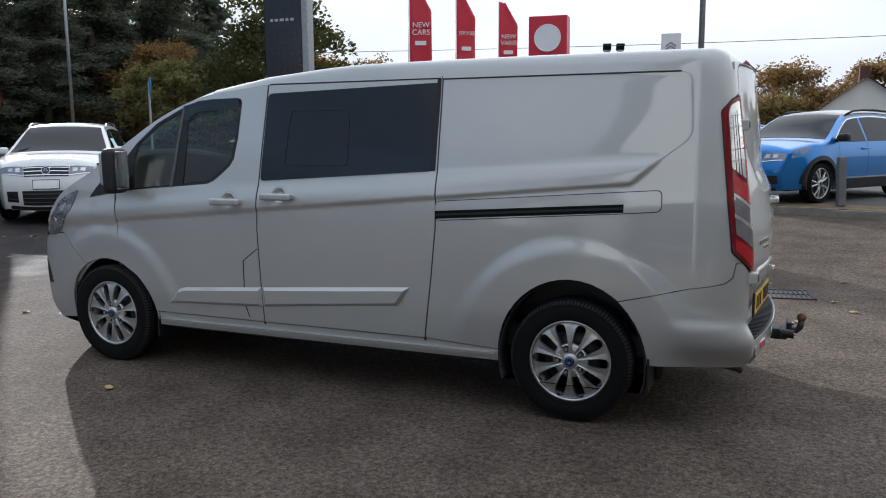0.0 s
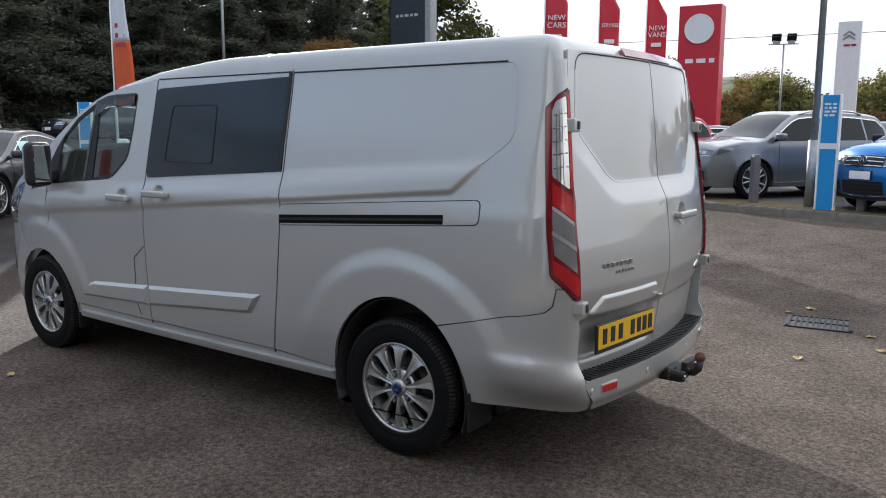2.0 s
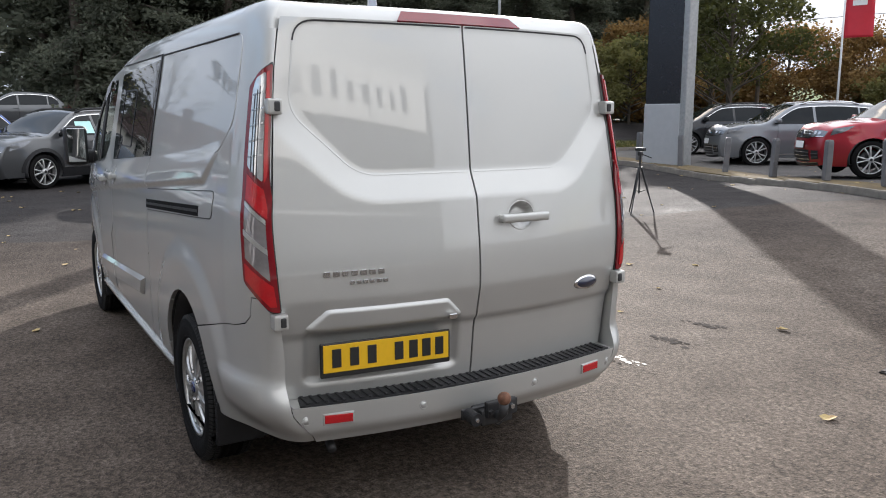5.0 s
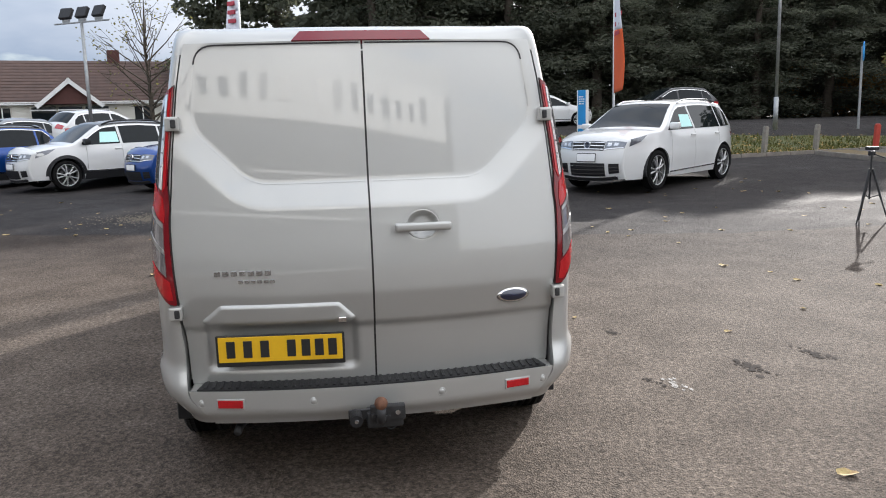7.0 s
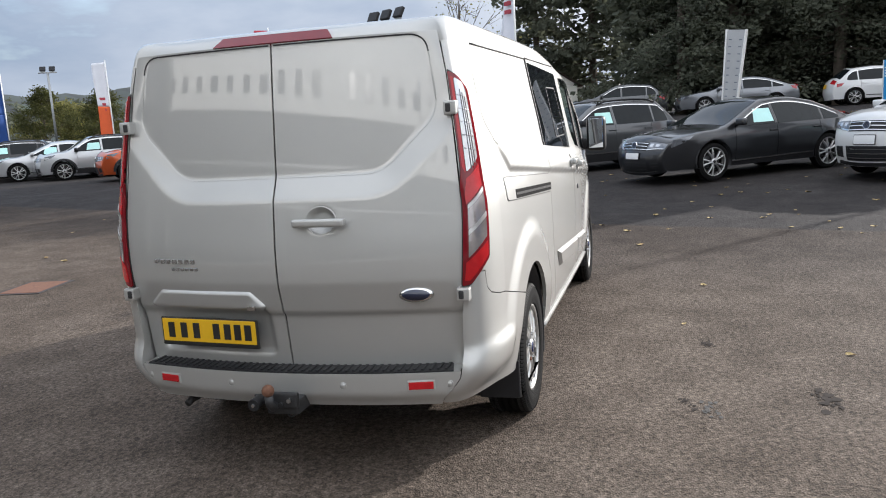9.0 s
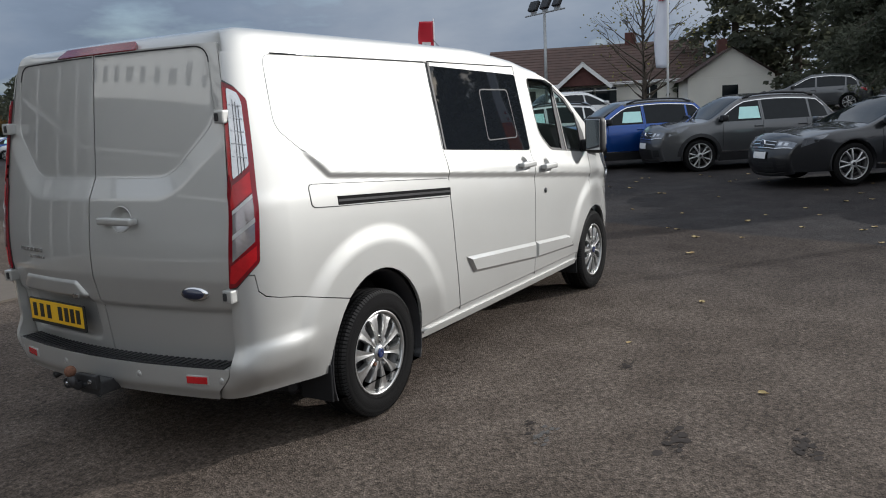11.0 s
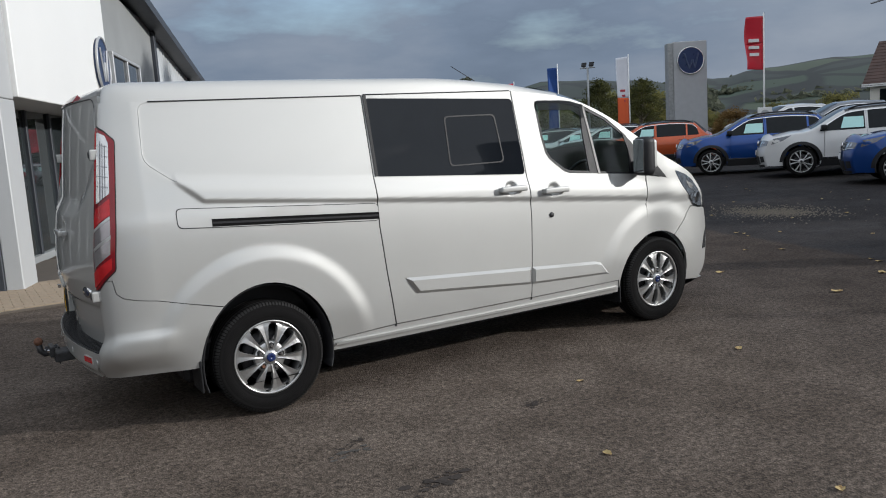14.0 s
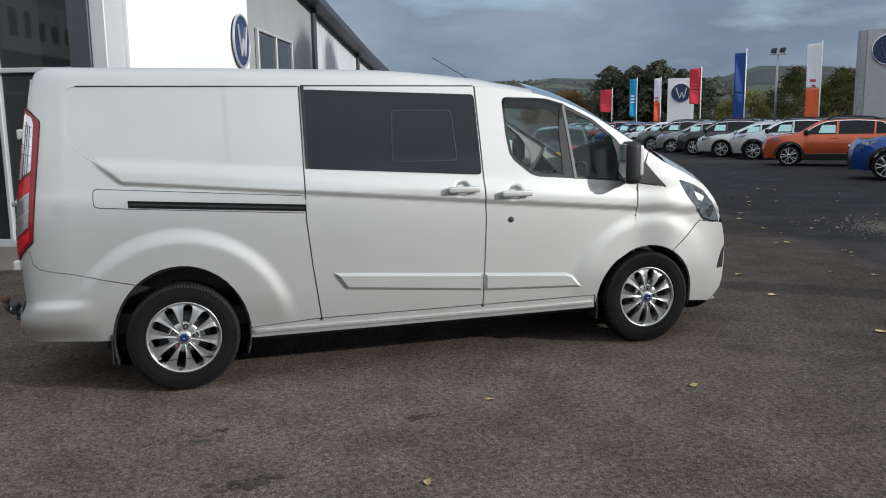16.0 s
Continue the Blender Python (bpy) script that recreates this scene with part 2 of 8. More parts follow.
def round_poly(poly, r, n=4):
    """Round a polygon's corners."""
    out = []
    m = len(poly)
    for i in range(m):
        p0, p, p1 = Vector(poly[i - 1]), Vector(poly[i]), Vector(poly[(i + 1) % m])
        a = p + (p0 - p).normalized() * min(r, (p0 - p).length * 0.45)
        b = p + (p1 - p).normalized() * min(r, (p1 - p).length * 0.45)
        for k in range(n + 1):
            f = k / n
            q = a * (1 - f) ** 2 + p * 2 * f * (1 - f) + b * f * f
            out.append((q.x, q.y))
    return out


def inset_poly(poly, d):
    """Draw a convex outline in by d along each side."""
    n = len(poly)
    c = Vector((sum(p[0] for p in poly) / n, sum(p[1] for p in poly) / n))
    lines = []
    for i in range(n):
        a, b = Vector(poly[i]), Vector(poly[(i + 1) % n])
        nn = Vector((-(b - a).y, (b - a).x)).normalized()
        if nn.dot(c - a) < 0:
            nn = -nn
        lines.append((a + nn * d, (b - a).normalized()))
    out = []
    for i in range(n):
        (p, u), (q, v) = lines[i - 1], lines[i]
        t = ((q - p).x * v.y - (q - p).y * v.x) / (u.x * v.y - u.y * v.x)
        out.append(tuple(p + u * t))
    return out


def panel(polys, at, step=0.05, lift=0.0, skirt=0.02, flip=False, step_v=None):
    """Cut flat outlines (u, v) into small cells, lay them on the surface at(u, v), lift them off it and turn their rims inwards."""
    sv = step_v or step
    ids, uv, faces = {}, [], []

    def vid(p):
        k = (round(p[0], 5), round(p[1], 5))
        if k not in ids:
            ids[k] = len(uv)
            uv.append(k)
        return ids[k]

    for poly in polys:
        us, vs = [p[0] for p in poly], [p[1] for p in poly]
        i0, i1 = math.floor(min(us) / step), math.ceil(max(us) / step)
        j0, j1 = math.floor(min(vs) / sv), math.ceil(max(vs) / sv)
        edge_cells = set()
        n = len(poly)
        for k in range(n):
            (ax_, ay), (bx, by) = poly[k], poly[(k + 1) % n]
            m = int(max(abs(bx - ax_) / step, abs(by - ay) / sv) * 6) + 2
            for q in range(m + 1):
                x, y = ax_ + (bx - ax_) * q / m, ay + (by - ay) * q / m
                for ex in (-1e-6, 1e-6):
                    for ey in (-1e-6, 1e-6):
                        edge_cells.add((math.floor(x / step + ex), math.floor(y / sv + ey)))
        for i in range(i0, i1):
            for j in range(j0, j1):
                x0, x1, y0, y1 = i * step, (i + 1) * step, j * sv, (j + 1) * sv
                if (i, j) in edge_cells:
                    c = clip_half(clip_half(clip_half(clip_half(poly, 0, x0, False), 0, x1, True), 1, y0, False), 1, y1, True)
                elif inside(poly, (x0 + x1) / 2, (y0 + y1) / 2):
                    c = [(x0, y0), (x1, y0), (x1, y1), (x0, y1)]
                    if sum(poly[k][0] * poly[(k + 1) % n][1] - poly[(k + 1) % n][0] * poly[k][1] for k in range(n)) < 0:
                        c = c[::-1]
                else:
                    continue
                f = []
                for p in c:
                    v = vid(p)
                    if v not in f:
                        f.append(v)
                if len(f) >= 3:
                    faces.append(f)
    e = 0.004
    verts, nor = [], []
    for u, v in uv:
        p = Vector(at(u, v))
        du = Vector(at(u + e, v)) - Vector(at(u - e, v))
        dv = Vector(at(u, v + e)) - Vector(at(u, v - e))
        nn = du.cross(dv)
        nn = nn.normalized() if nn.length > 1e-12 else Vector((0, 0, 1))
        if flip:
            nn = -nn
        nor.append(nn)
        verts.append(p + nn * lift)
    # faces turn towards the normals
    fixed = []
    for f in faces:
        s = Vector()
        for k in range(len(f)):
            s += verts[f[k]].cross(verts[f[(k + 1) % len(f)]])
        if s.dot(nor[f[0]]) < 0:
            f = f[::-1]
        fixed.append(tuple(f))
    if skirt:
        count = {}
        for f in fixed:
            for k in range(len(f)):
                a, b = f[k], f[(k + 1) % len(f)]
                key = (min(a, b), max(a, b))
                count[key] = None if key in count else (a, b)
        rim = {}
        base = len(verts)
        for key, ab in list(count.items()):
            if ab is None:
                continue
            quad = []
            for w in ab:
                if w not in rim:
                    rim[w] = len(verts)
                    verts.append(verts[w].copy())
                    verts.append(verts[w] - nor[w] * skirt)
                quad.append(rim[w])
            a, b = quad
            fixed.append((b, a, a + 1, b + 1))
    return verts, fixed


def shell(name, polys, at, material, parent, label="", **kw):
    v, f = panel(polys, at, **kw)
    return link(name, v, f, material, parent, label)


def ip(table, x):
    """Smooth interpolation in a table of (x, value)."""
    if x <= table[0][0]:
        return table[0][1]
    if x >= table[-1][0]:
        return table[-1][1]
    lo, hi = 0, len(table) - 1
    while hi - lo > 1:
        mid = (lo + hi) // 2
        if table[mid][0] < x:
            lo = mid
        else:
            hi = mid
    (x0, y0), (x1, y1) = table[lo], table[hi]
    return y0 + (y1 - y0) * (x - x0) / (x1 - x0)


def spline(table, n=40):
    """A Catmull-Rom resampling of a table of (x, value), still a table."""
    out = []
    m = len(table)
    for i in range(m - 1):
        p0, p1, p2, p3 = table[max(i - 1, 0)], table[i], table[i + 1], table[min(i + 2, m - 1)]
        k = max(2, n // (m - 1))
        for q in range(k):
            f = q / k
            out.append(tuple(0.5 * (2 * p1[c] + (p2[c] - p0[c]) * f + (2 * p0[c] - 5 * p1[c] + 4 * p2[c] - p3[c]) * f * f + (3 * p1[c] - p0[c] - 3 * p2[c] + p3[c]) * f ** 3) for c in range(len(p1))))
    out.append(table[-1])
    return out


# ---- wheels ----
def wheel_parts(parent, R, width, rim_r, spokes, kind, mat_rim, at, side):
    """Tyre and rim at a hub, its face to the given side (+1: +y). kind: 'van' ten spokes, 'twin' five pairs."""
    w = width / 2
    s = side
    bulge = [(rim_r + 0.005, -w * 0.80), (rim_r + 0.016, -w * 0.95), (rim_r + 0.019, -w * 0.93), (rim_r + 0.03, -w * 0.98), (R - 0.045, -w), (R - 0.040, -w * 0.972), (R - 0.034, -w * 0.985), (R - 0.014, -w * 0.90), (R, -w * 0.68)]
    tread = []
    for k in range(4):
        y0 = -w * 0.68 + k * w * 1.36 / 4
        y1 = y0 + w * 1.36 / 4
        tread += [(R, y0 + 0.012), (R, y1 - 0.006), (R - 0.007, y1 - 0.004), (R - 0.007, y1 + 0.004)] if k < 3 else [(R, y0 + 0.012), (R, y1)]
    prof = bulge + tread + [(r, -y) for r, y in bulge[::-1]] + [(rim_r - 0.01, w * 0.6), (rim_r - 0.01, -w * 0.6)]
    fine_w = kind == "van"
    v, f = lathe(prof, 48 if fine_w else 26)
    hub = Vector(at)
    tyre = link("tyre", [hub + Vector(p) for p in v], f, M_RUBBER, parent)
    yo = s * w * 0.80
    prof2 = [(rim_r + 0.006, yo), (rim_r + 0.006, yo + s * 0.008), (rim_r - 0.006, yo + s * 0.005), (rim_r - 0.010, yo - s * 0.012), (rim_r - 0.002, yo - s * 0.012)]
    v, f = lathe(prof2, 48 if fine_w else 28)
    link("rim_lip", [hub + Vector(p) for p in v], f, mat_rim, tyre)
    v, f = lathe([(rim_r - 0.020, yo - s * 0.02), (rim_r - 0.030, -yo * 0.5), (rim_r - 0.024, -yo * 0.6), (rim_r - 0.012, yo - s * 0.02)], 40 if fine_w else 20)
    link("rim_barrel", [hub + Vector(p) for p in v], f, M_BARREL, tyre)
    v, f = lathe([(0.02, -s * 0.01), (rim_r * 0.72, -s * 0.01), (rim_r * 0.72, -s * 0.03), (0.02, -s * 0.03)], 32 if fine_w else 14)
    link("brake_disc", [hub + Vector(p) + Vector((0, yo * 0.35, 0)) for p in v], f, M_DARKMETAL, tyre)
    # spokes
    verts, faces = [], []
    turn = 0.0 if s > 0 else 0.14

    def spoke(a0, wi, wo, bend=0.0):
        k = len(verts)
        rows = [(0.045, wi, 0.010), (0.10, wi * 0.92, 0.016), (rim_r * 0.62, (wi + wo) / 2, 0.012), (rim_r - 0.012, wo, -0.004)]
        if kind == "van":
            rows = [(0.036, 0.0080, 0.007), (0.072, 0.0088, 0.010), (0.100, 0.0125, 0.013), (rim_r * 0.60, 0.0190, 0.012), (rim_r * 0.76, 0.0275, 0.009), (rim_r * 0.85, 0.0345, 0.006), (rim_r * 0.890, 0.0430, 0.004), (rim_r * 0.912, 0.0580, 0.003), (rim_r * 0.925, 0.0652, 0.003), (rim_r * 0.985, 0.0690, -0.001)]
        for r, hw, lift in rows:
            a = a0 + bend * (r / rim_r)
            d, n = Vector((math.cos(a), 0, math.sin(a))), Vector((-math.sin(a), 0, math.cos(a)))
            for sx, dy in (((-1, -0.009), (-0.86, 0.0), (0, -0.003), (0.86, 0.0), (1, -0.009)) if kind == "van" else ((-1, -0.012), (-0.72, 0.0), (0, 0.004), (0.72, 0.0), (1, -0.012))):
                verts.append(hub + d * r + n * hw * sx + Vector((0, yo * 0.9 + s * (lift + dy), 0)))
            for sx in (1, -1):
                verts.append(hub + d * r + n * hw * sx * 0.8 + Vector((0, yo * 0.9 + s * (lift - 0.04), 0)))
        for i in range(len(rows) - 1):
            for c in range(7):
                c2 = (c + 1) % 7
                q = (k + i * 7 + c, k + i * 7 + c2, k + (i + 1) * 7 + c2, k + (i + 1) * 7 + c)
                faces.append(q if s > 0 else q[::-1])

    if kind == "van":
        for i in range(10):
            spoke(2 * math.pi * i / 10 + turn + math.pi / 10, 0.019, 0.045)
    else:
        for i in range(spokes):
            for o in (-0.17, 0.17):
                spoke(2 * math.pi * i / spokes + o * 0.9, 0.011, 0.019, o * 0.5)
    link("spokes", verts, faces, mat_rim, tyre, smooth=kind != "van")
    hr = 0.047 if kind == "van" else 0.066
    v, f = lathe([(0.0005, 0.0), (hr - 0.008, 0.0), (hr - 0.002, -0.010), (hr, -0.035), (0.0005, -0.035)], 24 if fine_w else 12)
    link("hub_centre", [hub + Vector((p[0], yo * 0.9 + s * (0.016 + p[1]), p[2])) for p in v], f, mat_rim, tyre)
    v, f = lathe([(0.0005, 0.004), (0.024, 0.003), (0.028, 0.0), (0.028, -0.01), (0.0005, -0.01)], 20 if fine_w else 10)
    link("centre_cap", [hub + Vector((p[0], yo * 0.9 + s * (0.02 + p[1]), p[2])) for p in v], f, M_CAPBLUE if kind == "van" else M_DARKMETAL, tyre)
    if kind == "van":
        v, f = lathe([(0.0005, 0.0), (0.088, 0.0), (0.096, -0.006), (0.100, -0.03), (0.0005, -0.03)], 40)
        link("hub_plate", [hub + Vector((p[0], yo * 0.9 + s * (0.003 + p[1]), p[2])) for p in v], f, mat_rim, tyre)
        for i in range(5):
            a = 2 * math.pi * i / 5 + turn
            c = hub + Vector((0.070 * math.cos(a), yo * 0.9 + s * 0.004, 0.070 * math.sin(a)))
            part("nut_pocket", cyl(c - Vector((0, s * 0.004, 0)), c + Vector((0, s * 0.0012, 0)), 0.0195, None, 16), M_INK, tyre)
            part("wheel_nut", cyl(c, c + Vector((0, s * 0.014, 0)), 0.0118, 0.0098, 8), M_RUST if s < 0 and i == 3 and at[0] < 1 else M_GREYCHROME, tyre)
        # shoulder blocks of the tread
        for e in (-1, 1):
            tv, tf = [], []
            for q in range(104):
                a, k = 2 * math.pi * (q + 0.25 * e) / 104, len(tv)
                for r, yy in ((R - 0.022, w * 0.945), (R - 0.004, w * 0.82), (R + 0.002, w * 0.45), (R - 0.012, w * 0.45)):
                    for da in (-0.019, 0.019):
                        b = a + da + 0.02 * (w - yy) / w
                        tv.append(hub + Vector((r * math.cos(b), e * (yy + 0.003), r * math.sin(b))))
                for j in range(3):
                    tf.append((k + 2 * j, k + 2 * j + 1, k + 2 * j + 3, k + 2 * j + 2))
                tf += [(k, k + 2, k + 4, k + 6), (k + 1, k + 7, k + 5, k + 3)]
            link("tread_shoulder", tv, tf, M_TREAD, tyre, smooth=False)
    return tyre


# ---- the van ----
XS, CORNER = -0.62, 0.30
CORNER_IN = [(0.50, 0.15), (0.88, 0.125), (1.30, 0.095), (1.75, 0.06), (2.0, 0.06)]
WZ = spline([(0.20, 0.90), (0.32, 0.935), (0.50, 0.952), (0.70, 0.958), (1.0, 0.960), (1.20, 0.950), (1.30, 0.932), (1.50, 0.898), (1.75, 0.850), (1.90, 0.822), (2.0, 0.795)], 400)
WX = spline([(-1.0, 0.955), (-0.6, 0.967), (-0.25, 0.977), (0.8, 0.997), (2.0, 1.006), (2.7, 1.004), (3.2, 0.985), (3.6, 0.945), (3.9, 0.875), (4.1, 0.79), (4.3, 0.70)], 400)
RZ = spline([(0.20, -0.955), (0.50, -0.968), (0.75, -0.982), (1.0, -0.985), (1.17, -0.968), (1.38, -0.938), (1.6, -0.903), (1.8, -0.868), (1.95, -0.838)], 400)
REC = round_poly([(0.90, 1.888), (-0.580, 1.888), (-0.598, 1.56), (-0.43, 1.43), (0.90, 1.372)], 0.055, 6)
HANDLES = ((1.84, 1.205), (2.22, 1.165))


def crease_z(x):
    return 1.293 - 0.086 * x


def van_w(x, z):
    w = ip(WZ, z) * ip(WX, x)
    # wheel-arch flares
    for cx, top, d in ((0.0, 0.70, 0.020), (3.30, 0.66, 0.016)):
        r = math.hypot((x - cx) * 0.98, z - 0.335)
        if r < top + 0.08:
            w += d * smooth01(top + 0.008, top - 0.105, r) * smooth01(0.30, 0.62, z)
    # shoulder: a ledge above the crease
    zc = crease_z(x)
    if -0.45 < x < 4.0 and z > zc - 0.10:
        k = 0.014 * smooth01(zc - 0.012, zc + 0.006, z) * (1 - smooth01(zc + 0.05, zc + 0.16, z))
        if x < -0.30:
            k *= smooth01(zc + 0.12 * (-0.30 - x) / 0.15 - 0.02, zc + 0.12 * (-0.30 - x) / 0.15 + 0.01, z)
        w += k
    if x < 0.86 and z > 1.33:
        w -= 0.0014 * smooth01(-0.006, 0.006, seg_dist(REC, x, z))
    # hollows behind the handles
    if 1.7 < x < 2.4 and 1.0 < z < 1.4:
        for hx, hz in HANDLES:
            w -= 0.024 * smooth01(1.0, 0.60, math.hypot((x - hx) / 0.054, (z - hz - 0.004) / 0.050))
    return w


def rear_x(y, z):
    return ip(RZ, z) - 0.010 + 0.066 * (y / 0.66) ** 2


def rear_half(z):
    return van_w(XS, z) - ip(CORNER_IN, z)


DOORPAN = round_poly([(0.676, 1.926), (-0.676, 1.926), (-0.720, 1.60), (-0.475, 1.362), (0.475, 1.362), (0.720, 1.60)], 0.075, 6)
PLATEPAN = round_poly([(0.70, 0.79), (0.085, 0.79), (0.075, 0.575), (0.70, 0.575)], 0.03, 3)


# the doors tuck in below their lower crease
DOOR_IN = [(0.50, 0.058), (0.70, 0.047), (0.758, 0.042), (0.772, 0.026), (0.885, 0.004), (0.905, 0.0), (1.9, 0.0)]


def rear_at(y, z):
    x = rear_x(y, z)
    s = seg_dist(DOORPAN, y, z)
    low = max(0.0, min(1.0, (1.93 - z) / 0.57))
    x += 0.031 * max(0.0, min(1.0, (s + 0.098) / 0.092)) * low + 0.004 * smooth01(-0.008, 0.008, s)
    x += 0.022 * smooth01(-0.012, 0.012, seg_dist(PLATEPAN, y, z))
    x += ip(DOOR_IN, z)
    # the hollow behind the handle
    x += 0.034 * smooth01(1.0, 0.66, math.hypot((y + 0.215) / 0.064, (z - 1.176) / 0.055))
    return Vector((x, y, z))


def wrap(u, z):
    """The left flank at x = u, running round the rear corner as u falls below XS."""
    if u >= XS:
        return Vector((u, van_w(u, z), z))
    f = min(1.0, (XS - u) / CORNER)
    yb = rear_half(z)
    a, b = Vector((XS, van_w(XS, z))), Vector((rear_x(yb, z), yb))
    h = 0.60
    c1, c2 = Vector((a.x + (b.x - a.x) * h, a.y - 0.012)), Vector((b.x - 0.004, b.y + (a.y - b.y) * h))
    p = a * (1 - f) ** 3 + c1 * 3 * f * (1 - f) ** 2 + c2 * 3 * f * f * (1 - f) + b * f ** 3
    if u < XS - CORNER:
        p = Vector((rear_x(yb - (XS - CORNER - u), z), yb - (XS - CORNER - u)))
    return Vector((p.x, p.y, z))


def bump_out(z):
    """How far the bumper stands out behind the body, tucked in at its foot."""
    return 0.046 * smooth01(0.62, 0.505, z) - 0.03 * smooth01(0.42, 0.36, z)


def tuck(z):
    """How far the bumper's lower corners draw in."""
    return 0.075 * smooth01(0.50, 0.355, z)


def bump_u(u, z):
    p = wrap(u, z)
    e = smooth01(XS + 0.02, XS - CORNER, u)
    # a wedge crease runs round the corner and dies out before the arch
    k = 0.015 * smooth01(0.612, 0.592, z) * smooth01(0.44, 0.58, z) * smooth01(-0.47, -0.66, u) * (1 - e)
    return Vector((p.x - bump_out(z) * e - k * 0.5, p.y + k - tuck(z) * smooth01(-0.42, -0.74, u), p.z))


def mirror_at(at):
    def g(u, v):
        p = at(u, v)
        return Vector((p.x, -p.y, p.z))
    return g


EDGE = spline([(2.0, 1.893), (2.38, 1.85), (2.62, 1.79), (2.86, 1.685), (3.10, 1.545), (3.30, 1.425), (3.45, 1.335), (3.62, 1.255), (3.83, 1.14), (3.97, 0.97), (4.05, 0.82), (4.085, 0.68), (4.09, 0.50), (4.06, 0.34), (3.93, 0.24)], 70)
REAR_ARCH = arc(0.0, 0.335, 0.415, 0.468, 180, 0, 22)
FRONT_ARCH = arc(3.29, 0.335, 0.425, 0.405, 180, 0, 22)


def edge_between(x0, x1, zmin=0.0):
    return [p for p in EDGE if x0 < p[0] < x1 and p[1] > zmin]


def build_van():
    van = thing("van", pose(0, 0, 0), "silver crew van with a tow bar standing on the tarmac", "van")
    G = 0.0035
    U1 = XS - CORNER
    quarter = [(0.785 - G, 1.893), (0.785 - G, 1.05), (0.815 - G, 0.75), (0.860 - G, 0.40), (0.41, 0.375)] + REAR_ARCH[::-1][0:16] + [(-0.258, 0.703), (-0.52, 0.766), (-0.68, 0.806), (-0.735, 0.826), (-0.765, 0.855), (-0.778, 0.93), (U1 + 0.004, 0.93), (U1 + 0.004, 1.893)]
    bump_side = [(-0.405, 0.36)] + REAR_ARCH[1:7] + [(-0.262, 0.698), (-0.52, 0.762), (-0.68, 0.802), (-0.739, 0.8225), (-0.769, 0.8525), (-0.782, 0.9265), (U1 + 0.004, 0.9265), (U1 + 0.004, 0.50), (U1, 0.36)]
    sliding = [(0.79, 1.893), (0.79, 1.05), (0.82, 0.75), (0.866, 0.40), (1.98, 0.40), (2.003, 1.0), (1.992, 1.29), (1.966, 1.893)]
    sill = [(0.41, 0.368), (0.87, 0.392), (1.98, 0.392), (2.85, 0.392), (2.86, 0.30), (0.41, 0.30)]
    fender = [(3.20, 1.195), (3.445, 1.158), (3.36, 1.248), (3.277, 1.34), (3.305, 1.42)] + edge_between(3.31, 4.2, 0.90) + [(3.995, 0.868), (3.77, 0.897), (3.505, 0.685)] + FRONT_ARCH[::-1][8:17] + [(3.155, 0.722)]
    nose = [(3.509, 0.679), (3.774, 0.889), (3.998, 0.861)] + [p for p in EDGE if p[1] < 0.86] + [(3.72, 0.27)] + FRONT_ARCH[::-1][1:8]
    seam = [(1.988, 0.40), (2.011, 1.0)]
    door_low = seam + [(2.005, 1.2), (3.185, 1.2), (3.16, 0.72)] + [p for p in FRONT_ARCH if p[0] < 3.15][::-1] + [(2.855, 0.40)]
    top1 = [(2.005, 1.2), (1.978, 1.893)] + edge_between(2.01, 2.40) + [(2.40, 1.847), (2.40, 1.814), (2.205, 1.820), (2.178, 1.813), (2.165, 1.79), (2.176, 1.56), (2.196, 1.435), (2.226, 1.388), (2.30, 1.326), (2.35, 1.290), (2.40, 1.272), (2.40, 1.2)]
    top2 = [(2.40, 1.847)] + edge_between(2.41, 3.29) + [(3.30, 1.425), (3.25, 1.33), (3.185, 1.2), (3.10, 1.2), (3.10, 1.25), (3.085, 1.455), (3.03, 1.525), (2.85, 1.665), (2.62, 1.774), (2.50, 1.806), (2.40, 1.814)]
    strip = [(2.40, 1.2), (3.10, 1.2), (3.10, 1.215), (2.40, 1.272)]
    window = round_poly([(0.80, 1.872), (1.965, 1.838), (1.985, 1.298), (0.80, 1.372)], 0.03)
    inner = round_poly([(1.375, 1.735), (1.795, 1.735), (1.82, 1.395), (1.365, 1.395)], 0.035)
    ring = lambda poly, d: [tuple(Vector(p) + (Vector((sum(q[0] for q in poly) / len(poly), sum(q[1] for q in poly) / len(poly))) - Vector(p)).normalized() * d) for p in poly]
    cabwin = [(2.18, 1.812), (2.207, 1.818), (2.40, 1.812), (2.50, 1.804), (2.62, 1.772), (2.85, 1.663), (3.028, 1.523), (3.083, 1.453), (3.098, 1.24), (3.10, 1.217), (2.40, 1.274), (2.352, 1.292), (2.302, 1.328), (2.228, 1.390), (2.198, 1.437), (2.178, 1.56), (2.167, 1.79)]
    UL = lambda f: XS - CORNER * f
    lamp = [(UL(0.36), 1.685), (UL(0.60), 1.735), (UL(0.95), 1.765), (UL(0.93), 1.36), (UL(1.0), 1.27), (UL(1.0), 0.875), (UL(0.84), 0.885), (UL(0.46), 0.985), (UL(0.43), 1.20)]
    lens_top = [(UL(0.49), 1.672), (UL(0.56), 1.712), (UL(0.81), 1.735), (UL(0.82), 1.345), (UL(0.66), 1.372), (UL(0.50), 1.40)]
    lens_low1 = [(UL(0.51), 1.265), (UL(0.89), 1.200), (UL(0.89), 1.105), (UL(0.515), 1.175)]
    brake = [(UL(0.50), 1.375), (UL(0.66), 1.345), (UL(0.84), 1.32), (UL(0.92), 1.25), (UL(0.92), 1.215), (UL(0.505), 1.285)]
